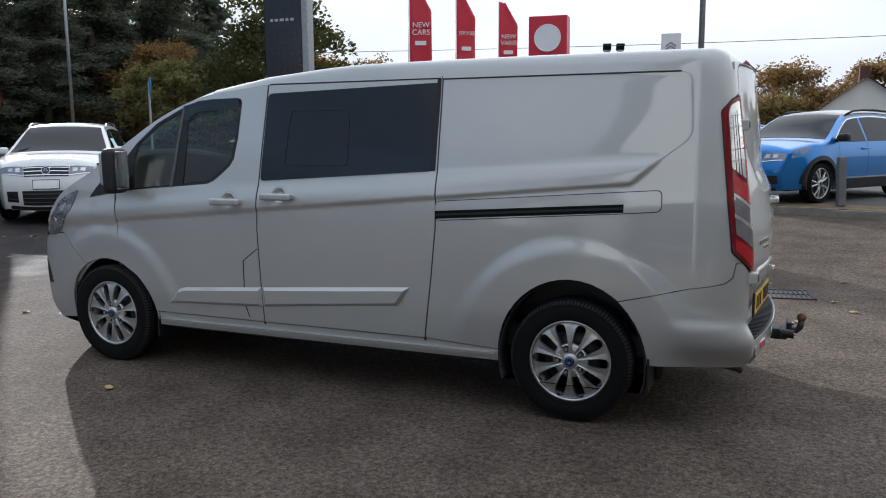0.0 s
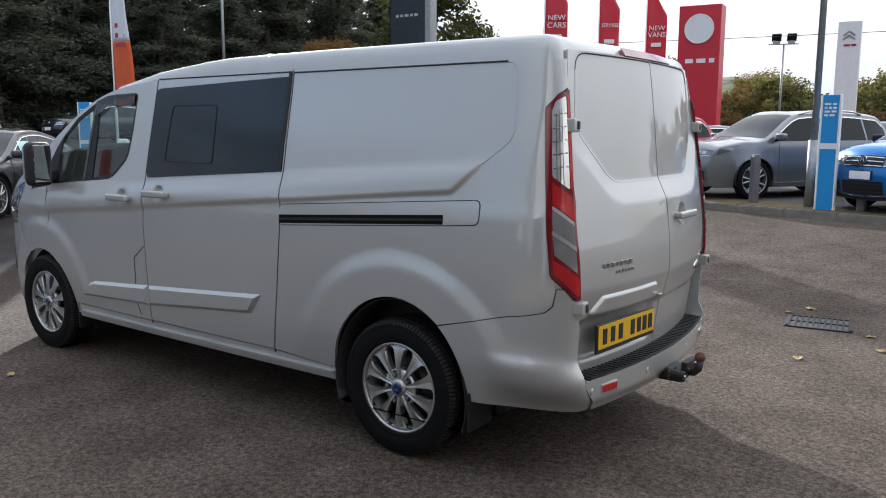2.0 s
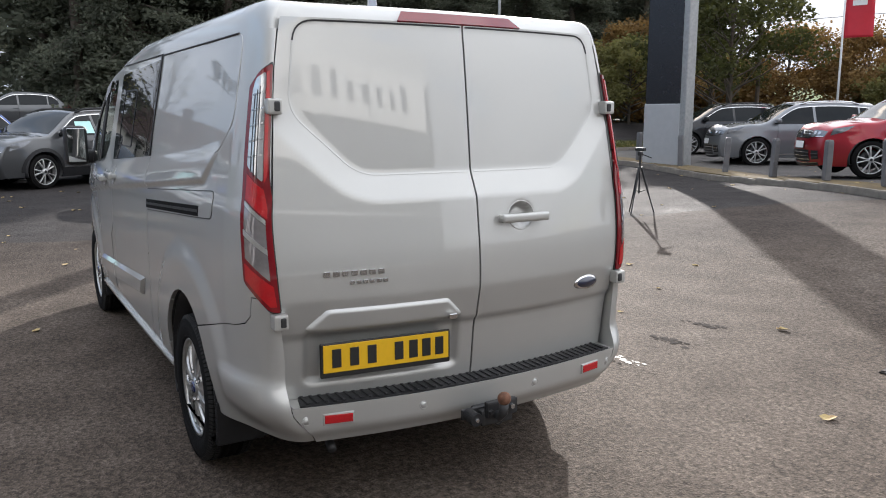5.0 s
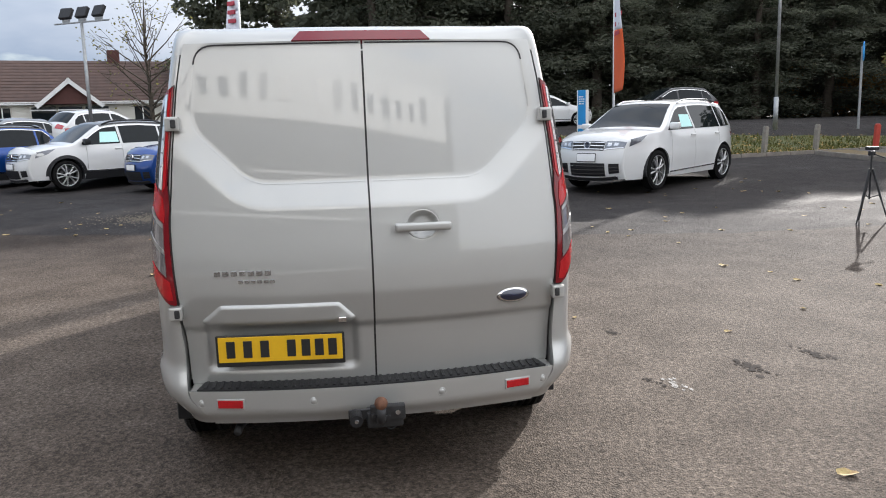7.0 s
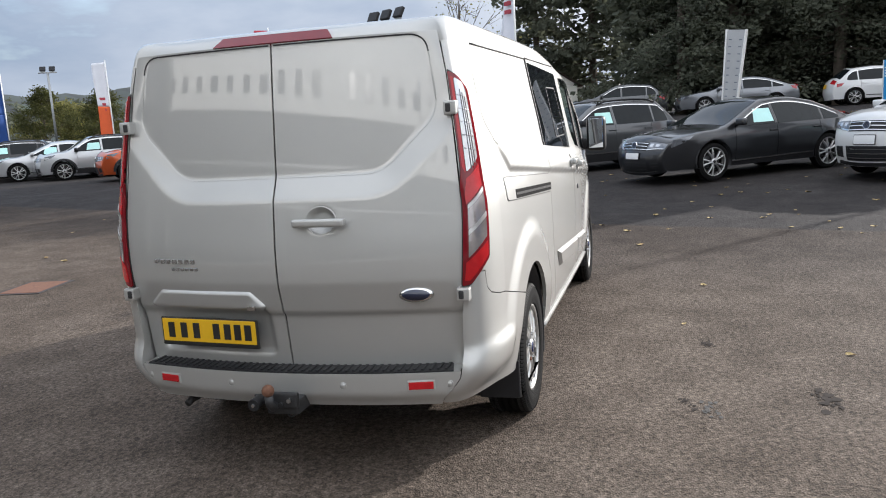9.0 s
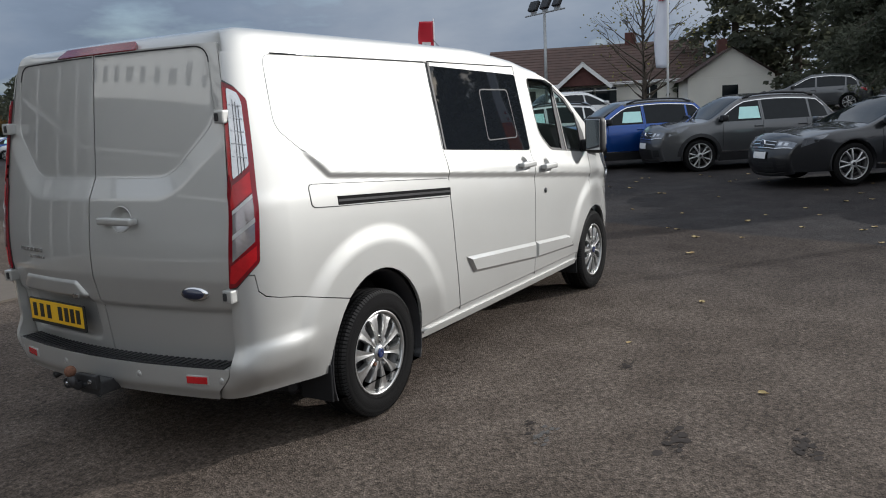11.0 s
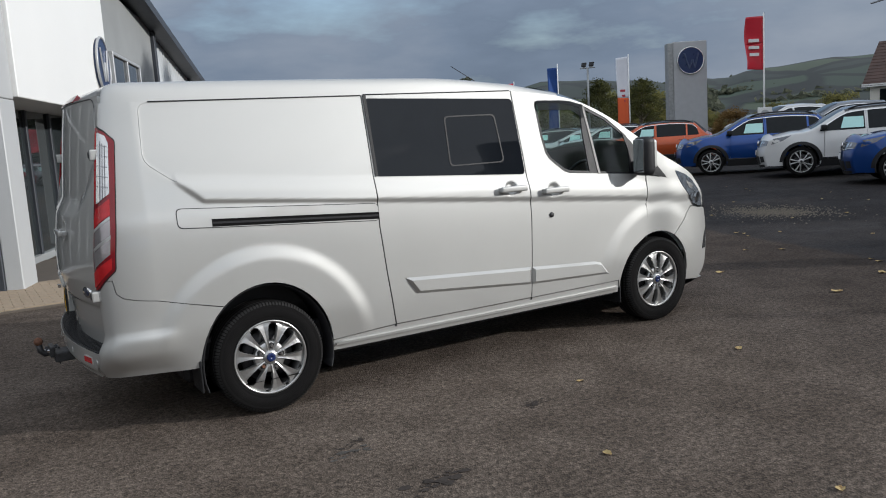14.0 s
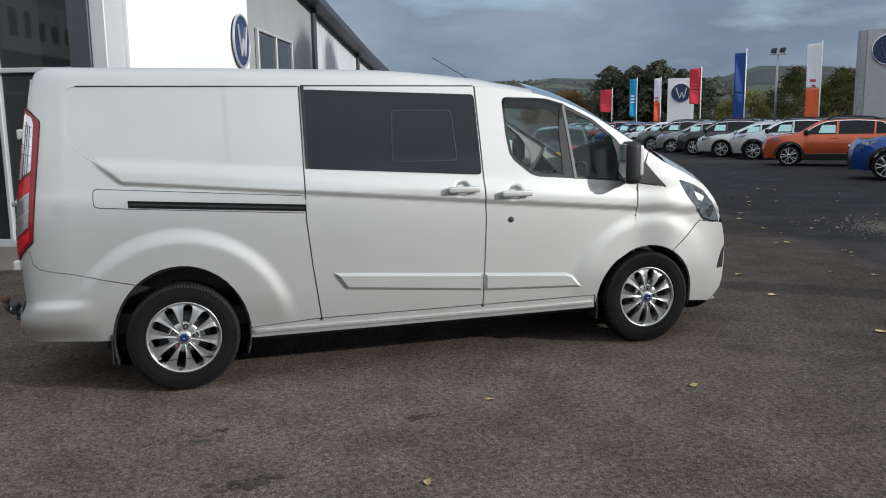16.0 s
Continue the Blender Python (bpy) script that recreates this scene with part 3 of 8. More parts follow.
    foot = [(UL(0.50), 1.055), (UL(0.93), 0.975), (UL(0.95), 0.90), (UL(0.86), 0.90), (UL(0.505), 0.995)]
    lens_low2 = [(UL(0.515), 1.160), (UL(0.89), 1.090), (UL(0.89), 0.995), (UL(0.52), 1.075)]
    cover = round_poly([(-0.46, 1.285), (0.785, 1.20), (0.787, 1.095), (-0.27, 1.165), (-0.46, 1.18)], 0.03)
    cover_o = round_poly([(-0.4645, 1.290), (0.785, 1.2045), (0.787, 1.0905), (-0.27, 1.1605), (-0.4645, 1.175)], 0.033)
    rail = [(-0.272, 1.212), (0.787, 1.148), (0.787, 1.103), (-0.272, 1.168)]
    groove = [(-0.268, 1.196), (0.783, 1.132), (0.783, 1.120), (-0.268, 1.184)]
    mould_r = [(0.945, 0.695), (1.978, 0.625), (1.975, 0.50), (1.03, 0.578)]
    mould_f = [(1.99, 0.624), (2.60, 0.583), (2.66, 0.565), (2.74, 0.468), (1.987, 0.498)]
    headlamp = round_poly([(3.56, 1.212), (3.70, 1.168), (3.80, 1.118), (3.90, 1.010), (3.972, 0.905), (3.985, 0.866), (3.90, 0.868), (3.80, 0.900), (3.74, 0.980), (3.65, 1.070)], 0.02, 3)
    trim3 = round_poly([(3.195, 1.205), (3.445, 1.163), (3.36, 1.245), (3.265, 1.345)], 0.014, 3)
    for s, at0 in ((1, wrap), (-1, mirror_at(wrap))):
        fl = s > 0
        at = at0
        kw = dict(flip=fl)
        rq = shell("rear_quarter_panel", [quarter], at, M_VAN, van, step=0.0105, **kw)
        shell("rail_cover_gap", [cover_o], at, M_INK, rq, step=0.05, lift=0.0012, skirt=0.003, **kw)
        shell("rail_cover", [cover], at, M_VAN, rq, step=0.05, lift=0.0034, skirt=0.004, **kw)
        rl = shell("door_rail", [rail], at, M_RUBBER, rq, step=0.06, lift=0.004, skirt=0.01, **kw)
        shell("rail_groove", [groove], at, M_BLACKP, rl, step=0.06, lift=0.0065, skirt=0.006, **kw)
        edge_ = [(-0.40, 1.888), (-0.48, 1.888)] + [q_ for q_ in REC if q_[0] < -0.425 and q_[1] > 1.428]
        v, f = tube([at(u_, z_) + Vector((0, s * 0.0006, 0)) for u_, z_ in edge_], 0.0019, 6)
        link("pressing_line", v, f, M_VAN, rq)
        dr = shell("sliding_door", [sliding], at, M_VAN, van, step=0.0135, **kw)
        for sx in ([(0.79 - G, 1.895), (0.79 - G, 1.05), (0.82 - G, 0.75), (0.865 - G, 0.38)], [(1.971, 1.895), (1.997, 1.29), (2.006, 1.0), (1.983, 0.38)], [(3.19, 1.22), (3.157, 0.70)], ):
            for (xa, za), (xb, zb) in zip(sx, sx[1:]):
                shell("door_seal", [[(xa - 0.008, za), (xa + 0.008, za + (0.008 if xa < -0.1 else 0)), (xb + 0.008, zb + (0.008 if xa < -0.1 else 0)), (xb - 0.008, zb - (0.008 if xa < -0.1 else 0))]], at, M_INK, van, step=0.1, lift=-0.0025, skirt=0.0, **kw)
        gl = shell("side_window", [window], at, M_PRIVACY, dr, "black privacy glass", step=0.08, lift=0.004, skirt=0.012, **kw)
        rim_o, rim_i = inner, ring(inner, 0.012)
        n = len(inner)
        frames = [[rim_o[i], rim_o[(i + 1) % n], rim_i[(i + 1) % n], rim_i[i]] for i in range(n)]
        shell("opening_pane_frame", frames, at, M_BLACKP, gl, step=0.2, lift=0.007, skirt=0.006, **kw)
        shell("seam_pillar_strip", [[(0.795, 1.893), (0.818, 1.893), (0.818, 1.372), (0.80, 1.372)]], at, M_BLACKP, dr, step=0.1, lift=0.006, skirt=0.01, **kw)
        fd = shell("front_door", [door_low, top1, top2, strip], at, M_VAN, van, step=0.016, **kw)
        shell("door_window", [cabwin], at, M_GLASS, fd, "clear greenish glass", step=0.10, lift=-0.008, skirt=0.0, **kw).visible_shadow = False
        cw_o, cw_i = cabwin, ring(cabwin, 0.022)
        n = len(cabwin)
        shell("window_seal", [[cw_o[i], cw_o[(i + 1) % n], cw_i[(i + 1) % n], cw_i[i]] for i in range(n)], at, M_BLACKP, fd, step=0.2, lift=-0.004, skirt=0.01, **kw)
        shell("window_divider", [[(2.60, 1.78), (2.635, 1.765), (2.70, 1.235), (2.60, 1.24), (2.585, 1.55)]], at, M_BLACKP, fd, step=0.1, lift=-0.002, skirt=0.012, **kw)
        shell("divider_trim", [[(2.617, 1.78), (2.637, 1.77), (2.703, 1.245), (2.680, 1.245)]], at, M_BARREL, fd, step=0.1, lift=0.002, skirt=0.006, **kw)
        shell("wind_deflector", [[(2.185, 1.815), (2.40, 1.813), (2.50, 1.805), (2.62, 1.772), (2.61, 1.67), (2.575, 1.69), (2.50, 1.735), (2.19, 1.745)]], at, M_SMOKE, fd, step=0.1, lift=0.010, skirt=0.004, **kw)
        shell("pillar_trim", [[(2.99, 1.553), (3.085, 1.462), (3.150, 1.375), (3.168, 1.218), (3.015, 1.224), (3.035, 1.40)]], at, M_BLACKP, fd, step=0.1, lift=0.003, skirt=0.008, **kw)
        shell("corner_trim", [trim3], at, M_BLACKP, van, step=0.1, lift=0.002, **kw)
        shell("front_wing", [fender], at, M_VAN, van, step=0.03, **kw)
        shell("front_bumper_side", [nose], at, M_VAN, van, step=0.05, **kw)
        shell("rear_bumper_corner", [bump_side], bump_u if s > 0 else mirror_at(bump_u), M_VAN, van, step=0.02, lift=0.001, skirt=0.12, **kw)
        shell("sill", [sill], at, M_VAN, van, step=0.08, lift=-0.006, **kw)
        shell("sill_bead", [[(0.43, 0.352), (2.84, 0.352), (2.84, 0.336), (0.43, 0.336)]], at, M_VAN, van, step=0.1, lift=0.010, **kw)
        shell("sill_skirt", [[(0.43, 0.305), (2.86, 0.305), (2.86, 0.255), (0.43, 0.255)]], at, M_BLACKP, van, step=0.1, lift=-0.06, **kw)
        for poly in (mould_r, mould_f):
            # a flat face with sharp bevels round it
            face_ = inset_poly(poly, 0.020)
            md = shell("side_moulding", [face_], at, M_VAN, van, step=0.05, lift=0.022, skirt=0, **kw)
            verts, faces = [], []
            for k in range(len(poly)):
                m = 14
                b0 = len(verts)
                for q in range(m + 1):
                    for pl_, out in ((poly, 0.002), (face_, 0.022)):
                        p0, p1 = pl_[k], pl_[(k + 1) % len(poly)]
                        u_, z_ = p0[0] + (p1[0] - p0[0]) * q / m, p0[1] + (p1[1] - p0[1]) * q / m
                        verts.append(at(u_, z_) + Vector((0, s * out, 0)))
                for q in range(m):
                    f4 = (b0 + 2 * q, b0 + 2 * q + 2, b0 + 2 * q + 3, b0 + 2 * q + 1)
                    faces.append(f4 if s > 0 else f4[::-1])
            link("moulding_bevel", verts, faces, M_VAN, md)
        hl = shell("headlamp", [headlamp], at, M_LAMPGLASS, van, "dark clear headlamp glass", step=0.04, lift=0.004, **kw)
        shell("headlamp_reflector", [arc(3.868, 0.958, 0.034, 0.046, 0, 340, 16)], at, M_CHROME, hl, step=0.03, lift=0.008, **kw)
        shell("indicator_bowl", [[(3.70, 1.115), (3.80, 1.075), (3.775, 1.035), (3.735, 1.050)]], at, M_GREYCHROME, hl, step=0.03, lift=0.007, **kw)
        shell("lamp_trim", [[(3.745, 0.995), (3.80, 0.918), (3.90, 0.884), (3.97, 0.884), (3.97, 0.874), (3.898, 0.873), (3.794, 0.908), (3.735, 0.990)]], at, M_CHROME, hl, step=0.03, lift=0.007, **kw)
        shell("fog_lamp_pocket", [[(4.0, 0.495), (4.072, 0.495), (4.082, 0.67), (4.045, 0.62), (4.01, 0.54)]], at, M_BLACKP, van, step=0.03, lift=0.004, **kw)
        tl = shell("tail_lamp", [round_poly(lamp, 0.015, 3)], at, M_LENSDARK, van, "red and clear tail lamp", step=0.03, lift=0.012, skirt=0.03, **kw)
        shell("brake_lens", [brake], at, M_LENSRED, tl, step=0.03, lift=0.0150, skirt=0.005, **kw)
        shell("fog_lens", [foot], at, M_LENSRED, tl, step=0.03, lift=0.0150, skirt=0.005, **kw)
        shell("lamp_strip", [[(UL(0.835), 1.735), (UL(0.90), 1.74), (UL(0.90), 1.37), (UL(0.84), 1.34)]], at, M_LENSRED, tl, step=0.03, lift=0.0150, skirt=0.005, **kw)
        lo = round_poly([(UL(0.345), 1.69), (UL(0.60), 1.745), (UL(0.97), 1.775), (UL(0.955), 1.365), (UL(1.02), 1.275), (UL(1.02), 0.868), (UL(0.84), 0.876), (UL(0.445), 0.98), (UL(0.415), 1.20)], 0.015, 3)
        shell("lamp_gasket", [lo], at, M_INK, tl, step=0.04, lift=0.0035, skirt=0.006, **kw)
        shell("clear_lens", [round_poly(lens_top, 0.012, 3)], at, M_LENSCLEAR, tl, step=0.03, lift=0.0155, skirt=0.006, **kw)
        shell("lens_bar", [[(UL(0.51), 1.178), (UL(0.89), 1.108), (UL(0.89), 1.088), (UL(0.51), 1.158)]], at, M_ALLOY, tl, step=0.05, lift=0.018, skirt=0.004, **kw)
        shell("lens_bar", [[(UL(0.51), 1.278), (UL(0.89), 1.212), (UL(0.89), 1.196), (UL(0.51), 1.262)]], at, M_ALLOY, tl, step=0.05, lift=0.018, skirt=0.004, **kw)
        for k in range(3):
            f0 = 0.565 + 0.06 * k
            shell("lens_rib", [[(UL(f0), 1.66 + 0.012 * k), (UL(f0 + 0.012), 1.66 + 0.012 * k), (UL(f0 + 0.022), 1.38 - 0.012 * k), (UL(f0 + 0.010), 1.38 - 0.012 * k)]], at, M_DARKMETAL, tl, step=0.1, lift=0.0175, skirt=0.003, **kw)
        for k in range(5):
            zq = 1.43 + 0.055 * k
            shell("lens_line", [[(UL(0.515), zq), (UL(0.80), zq + 0.01), (UL(0.80), zq + 0.016), (UL(0.515), zq + 0.006)]], at, M_GREYCHROME, tl, step=0.1, lift=0.0172, skirt=0.002, **kw)
        shell("reverse_lens", [lens_low1], at, M_LENSGREY, tl, step=0.03, lift=0.0155, skirt=0.006, **kw)
        shell("indicator_lens", [lens_low2], at, M_LENSGREY, tl, step=0.03, lift=0.0155, skirt=0.006, **kw)
        # handles
        for hx, hz in HANDLES:
            y = abs(at(hx, hz).y) + 0.024
            cup = lathe([(0.0530, -0.002), (0.0545, 0.0008), (0.0570, 0.0008), (0.0595, -0.001)], 28, closed=False)
            h = link("handle_cup", [(hx + v[0], s * (abs(at(hx + v[0], hz + 0.004 + v[2] * 0.93).y) + v[1]), hz + 0.004 + v[2] * 0.93) for v in cup[0]], cup[1], M_VAN, dr if hx < 2 else fd)
            part("door_handle", box((hx, s * (y + 0.032), hz), (0.225, 0.026, 0.043), 0.0125, 3), M_VAN, h, smooth=True)
            for ex in (-0.10, 0.10):
                part("handle_foot", box((hx + ex, s * (y + 0.012), hz), (0.026, 0.036, 0.03), 0.008, 2), M_VAN, h)
        # door mirror
        mr = part("door_mirror", box((3.06, s * 1.055, 1.355), (0.11, 0.165, 0.30), 0.05, 4, pose(0, 0, 0, 0, 0, s * 8)), M_BLACKP, van, "black door mirror", smooth=True)
        part("mirror_cap", box((3.110, s * 1.060, 1.370), (0.05, 0.14, 0.22), 0.022, 4, pose(0, 0, 0, 0, 0, s * 8)), M_VAN, mr, smooth=True)
        part("mirror_glass", box((2.999, s * 1.055, 1.36), (0.008, 0.125, 0.25), 0.002, 1, pose(0, 0, 0, 0, 0, s * 8)), M_MIRROR, mr)
        part("mirror_arm", box((3.10, s * 0.985, 1.27), (0.11, 0.16, 0.10), 0.03, 3), M_BLACKP, mr, smooth=True)
        # hinges of the rear doors
        for hz in (1.615, 0.845):
            p = at(U1 + 0.02, hz)
            hg = part("door_hinge", box((p.x - 0.012, p.y - s * 0.005, hz), (0.055, 0.055, 0.058), 0.008, 2), M_VAN, van)
            part("hinge_pin", box((p.x - 0.030, p.y - s * 0.012, hz), (0.03, 0.022, 0.036), 0.006, 2), M_DARKMETAL, hg)
        # wheels, arches, flaps
        for wx in (0.0, 3.30):
            wheel_parts(van, 0.342, 0.215, 0.222, 10, "van", M_ALLOY, (wx, s * 0.838, 0.342), s)
            v, f = lathe([(0.425, 0.0), (0.425, -0.32), (0.415, -0.32), (0.415, 0.0)], 40)
            vv = [(wx + a * (0.97 if wx == 0 else 1.0), s * ((0.935 if wx == 0 else 0.845) + b), 0.335 + max(c, -0.12) * (1.08 if wx == 0 else 0.97)) for a, b, c in v]
            link("wheel_arch_liner", vv, f, M_BLACKP, van)
            fx = wx - 0.42
            part("mud_flap", box((fx - 0.0, s * 0.835, 0.305), (0.012, 0.20, 0.19), 0.004, 1, None), M_BLACKP, van)
    # fuel flap line on the left, lock on the right
    shell("fuel_flap_gap", [[(2.004, 0.872), (2.012, 0.872), (2.125, 0.79), (2.128, 0.50), (2.100, 0.42), (2.093, 0.42), (2.121, 0.50), (2.118, 0.787)]], wrap, M_INK, van, step=0.2, lift=0.0015, skirt=0.002, flip=True)
    p = mirror_at(wrap)(2.19, 0.985)
    part("door_lock", cyl((p.x, p.y + 0.01, p.z), (p.x, p.y - 0.008, p.z), 0.022, 0.018, 20), M_DARKMETAL, van, smooth=True)
    # rear doors
    zs = [0.515 + (1.936 - 0.515) * i / 24 for i in range(25)]
    for s, nm in ((1, "rear_door_left"), (-1, "rear_door_right")):
        outer = [(s * (rear_half(z) - 0.004), z) for z in zs]
        poly = [(s * 0.004, 0.515)] + outer + [(s * 0.004, 1.936)]
        shell("rear_door", [poly], rear_at, M_VAN, van, step=0.0125, flip=True)
    shell("door_rubber", [[(-0.01, 0.5), (0.01, 0.5), (0.01, 1.935), (-0.01, 1.935)]], lambda y, z: rear_at(y, z) + Vector((0.012, 0, 0)), M_INK, van, step=0.1, flip=True)
    # bead round the pressed panel
    for s in (1, -1):
        n = len(DOORPAN)
        loop = [p for p in DOORPAN]
        for i in range(n):
            a, b = Vector(loop[i]), Vector(loop[(i + 1) % n])
            if (a.x + b.x) * s < 0 or (b - a).length < 1e-4:
                continue
            if a.x * s < 0.012:
                a = a.lerp(b, (0.012 * s - a.x) / (b.x - a.x))
            if b.x * s < 0.012:
                b = a.lerp(b, (0.012 * s - a.x) / (b.x - a.x))
            nn = Vector((-(b - a).y, (b - a).x)).normalized() * 0.0032
            shell("panel_bead", [[tuple(a + nn), tuple(b + nn), tuple(b - nn), tuple(a - nn)]], rear_at, M_DARKMETAL if a.y > 1.7 and b.y > 1.7 else M_VAN, van, step=0.05, lift=0.0015, skirt=0.004, flip=True)
    # raised garnish over the number plate, with its latch
    garnish = round_poly([(0.715, 0.80), (0.63, 0.872), (0.145, 0.872), (0.075, 0.80), (0.10, 0.782), (0.69, 0.782)], 0.012, 3)
    g = shell("plate_garnish", [garnish], lambda y, z: Vector((rear_x(y, z) + ip(DOOR_IN, min(z, 0.86)) - 0.006 * (1 - (z - 0.78) / 0.10) - 0.012 * max(0.0, min(1.0, seg_dist(garnish, y, z) / 0.013)), y, z)), M_VAN, van, step=0.0065, skirt=0.05, flip=True)
    part("latch_button", box((rear_at(0.135, 0.80).x - 0.032, 0.135, 0.80), (0.02, 0.035, 0.022), 0.004), M_CHROME, g)
    # number plate with a row of plain bars
    pl = part("number_plate", box((-0.944, 0.396, 0.672), (0.012, 0.535, 0.135), 0.004, 1, pose(0, 0, 0, 0, 0, -6)), M_INK, van, "black-framed yellow number plate")
    part("plate_face", box((-0.952, 0.396, 0.679), (0.004, 0.515, 0.108), 0.0015, 1, pose(0, 0, 0, 0, 0, -6)), M_YELLOW, pl)
    for k, off in enumerate((-0.205, -0.135, -0.065, 0.045, 0.105, 0.16, 0.215)):
        y = 0.396 - off
        part("plate_bar", box((-0.9555 + (y - 0.396) * 0.105, y, 0.680), (0.003, 0.036, 0.072), 0.001, 1, pose(0, 0, 0, 0, 0, -6)), M_INK, pl)
    # badge bars and oval
    for y0, wd, z, h in ((0.53, 0.24, 1.005, 0.020), (0.475, 0.155, 0.970, 0.014)):
        p = rear_at(y0, z)
        for k in range(7 if wd > 0.2 else 6):
            w1 = wd / (7 if wd > 0.2 else 6)
            yk = y0 + wd / 2 - w1 * (k + 0.5)
            pk = rear_at(yk, z)
            part("badge_bar", box((pk.x - 0.003, yk, z), (0.004, w1 * 0.72, h), 0.001, 1, pose(0, 0, 0, 0, 0, -5)), M_GREYCHROME, van)
    p = rear_at(-0.605, 0.845)
    v, f = lathe([(0.0005, 0.012), (0.85, 0.009), (1.0, 0.0), (1.0, -0.01)], 32, closed=False)
    rot = pose(0, 0, 0, 0, 0, 8)
    ov = link("oval_badge", [Vector((p.x, p.y, p.z)) + rot @ Vector((-b, a * 0.077, c * 0.034)) for a, b, c in v], f, M_CHROME, van, "chrome-edged blue oval badge")
    link("badge_face", [Vector((p.x - 0.003, p.y, p.z)) + rot @ Vector((-b, a * 0.067, c * 0.027)) for a, b, c in v], f, M_BADGE, ov)
    # rear handle
    p = rear_at(-0.215, 1.17) - Vector((0.034, 0, 0))
    v, f = lathe([(0.98, -0.004), (1.0, 0.0015), (1.05, 0.0015), (1.09, -0.002)], 28, closed=False)
    hd = link("handle_cup", [(rear_at(p.y + a * 0.066, 1.176 + c * 0.057).x - b, p.y + a * 0.066, 1.176 + c * 0.057) for a, b, c in v], f, M_VAN, van)
    part("rear_handle", box((p.x - 0.032, p.y, 1.17), (0.026, 0.235, 0.036), 0.012, 3), M_VAN, hd, smooth=True)
    for o in (-0.1, 0.1):
        part("handle_foot", box((p.x - 0.014, p.y + o, 1.17), (0.036, 0.028, 0.03), 0.008, 2), M_VAN, hd)
    # rear bumper: face, tread plate, reflectors, sensors
    def bump_at(y, z):
        return Vector((rear_x(y, z) - bump_out(z), y, z))

    edge_l = [(rear_half(z) - tuck(z), z) for z in (0.36, 0.385, 0.41, 0.44, 0.48, 0.512)]

    bf = shell("rear_bumper", [edge_l + [(-y, z) for y, z in edge_l[::-1]]], bump_at, M_VAN, van, step=0.05, step_v=0.015, skirt=0.05, flip=True)
    shell("bumper_ledge", [[(-0.775, 0.0), (0.775, 0.0), (0.775, 1.0), (-0.775, 1.0)]], lambda y, q: Vector((rear_x(y, 0.51) - 0.044 + 0.12 * q, y, 0.511 + 0.003 * q)), M_VAN, bf, step=0.05, step_v=0.25, skirt=0.0, flip=True)

    def tread_at(y, q):
        x0 = rear_x(y, 0.51) - 0.040
        return Vector((x0 + 0.115 * q, y, 0.518 + 0.004 * q))

    tp = shell("bumper_tread_plate", [[(-0.75, 0.0), (0.75, 0.0), (0.72, 1.1), (-0.72, 1.1)]], tread_at, M_BLACKP, bf, "black ribbed step plate", step=0.05, step_v=0.3, skirt=0.012, flip=True)
    for i in range(44):
        y = -0.715 + 1.43 * i / 43
        q = tread_at(y, 0.5)
        part("tread_rib", box((q.x, y, q.z + 0.002), (0.095, 0.014, 0.006), 0.002, 1), M_BLACKP, tp)
    for s in (1, -1):
        q = bump_at(s * 0.612, 0.457)
        rf_ = part("reflector_rim", box((q.x + 0.0005, q.y, 0.457), (0.012, 0.120, 0.045), 0.004, 2, pose(0, 0, 0, 0, 0, -s * 13)), M_VAN, bf)
        part("reflector", box((q.x - 0.002, q.y, 0.457), (0.012, 0.108, 0.034), 0.004, 2, pose(0, 0, 0, 0, 0, -s * 13)), M_LENSRED, rf_)
    for y in (0.73, 0.27, -0.27, -0.73):
        q = bump_at(y, 0.458)
        v, f = lathe([(0.0005, 0.0015), (0.0135, 0.0012), (0.0148, -0.001), (0.016, 0.002), (0.0185, 0.001), (0.019, -0.01)], 20, closed=False)
        link("parking_sensor", [(q.x - b, q.y + a, 0.458 + c) for a, b, c in v], f, M_VAN, bf)
    # tow bar
    tb = part("tow_bar", box((-1.0, -0.02, 0.385), (0.20, 0.15, 0.065), 0.010, 2), M_DARKMETAL, van, "black tow bar with a rusty ball")
    part("tow_bracket", box((-1.108, -0.030, 0.424), (0.030, 0.145, 0.066), 0.008, 2), M_DARKMETAL, tb)
    v, f = tube([(-1.10, 0.0, 0.405), (-1.145, 0.0, 0.402), (-1.168, 0.0, 0.425), (-1.174, 0.0, 0.465)], 0.019, 12)
    link("tow_neck", v, f, M_DARKMETAL, tb)
    bm = bmesh.new()
    bmesh.ops.create_uvsphere(bm, u_segments=20, v_segments=12, radius=0.027)
    bmesh.ops.translate(bm, vec=(-1.174, 0.0, 0.486), verts=bm.verts)
    part("tow_ball", bm, M_RUST, tb, smooth=True)
    part("socket_arm", box((-1.062, 0.075, 0.405), (0.012, 0.11, 0.045), 0.004, 1), M_DARKMETAL, tb)
    so = part("tow_socket", cyl((-1.065, 0.100, 0.405), (-1.125, 0.100, 0.402), 0.026, 0.025, 20), M_BLACKP, tb)
    part("socket_cap", cyl((-1.124, 0.100, 0.402), (-1.134, 0.100, 0.4015), 0.028, 0.026, 20), M_BLACKP, so)
    part("cap_stud", cyl((-1.133, 0.100, 0.4015), (-1.140, 0.100, 0.401), 0.010, 0.008, 12), M_GREYCHROME, so)
    for o, z in ((-0.070, 0.428), (0.028, 0.418), (-0.030, 0.408)):
        part("tow_bolt", cyl((-1.122, o, z), (-1.136, o, z), 0.012, 0.011, 6), M_GREYCHROME if o < -0.05 else M_DARKMETAL, tb)
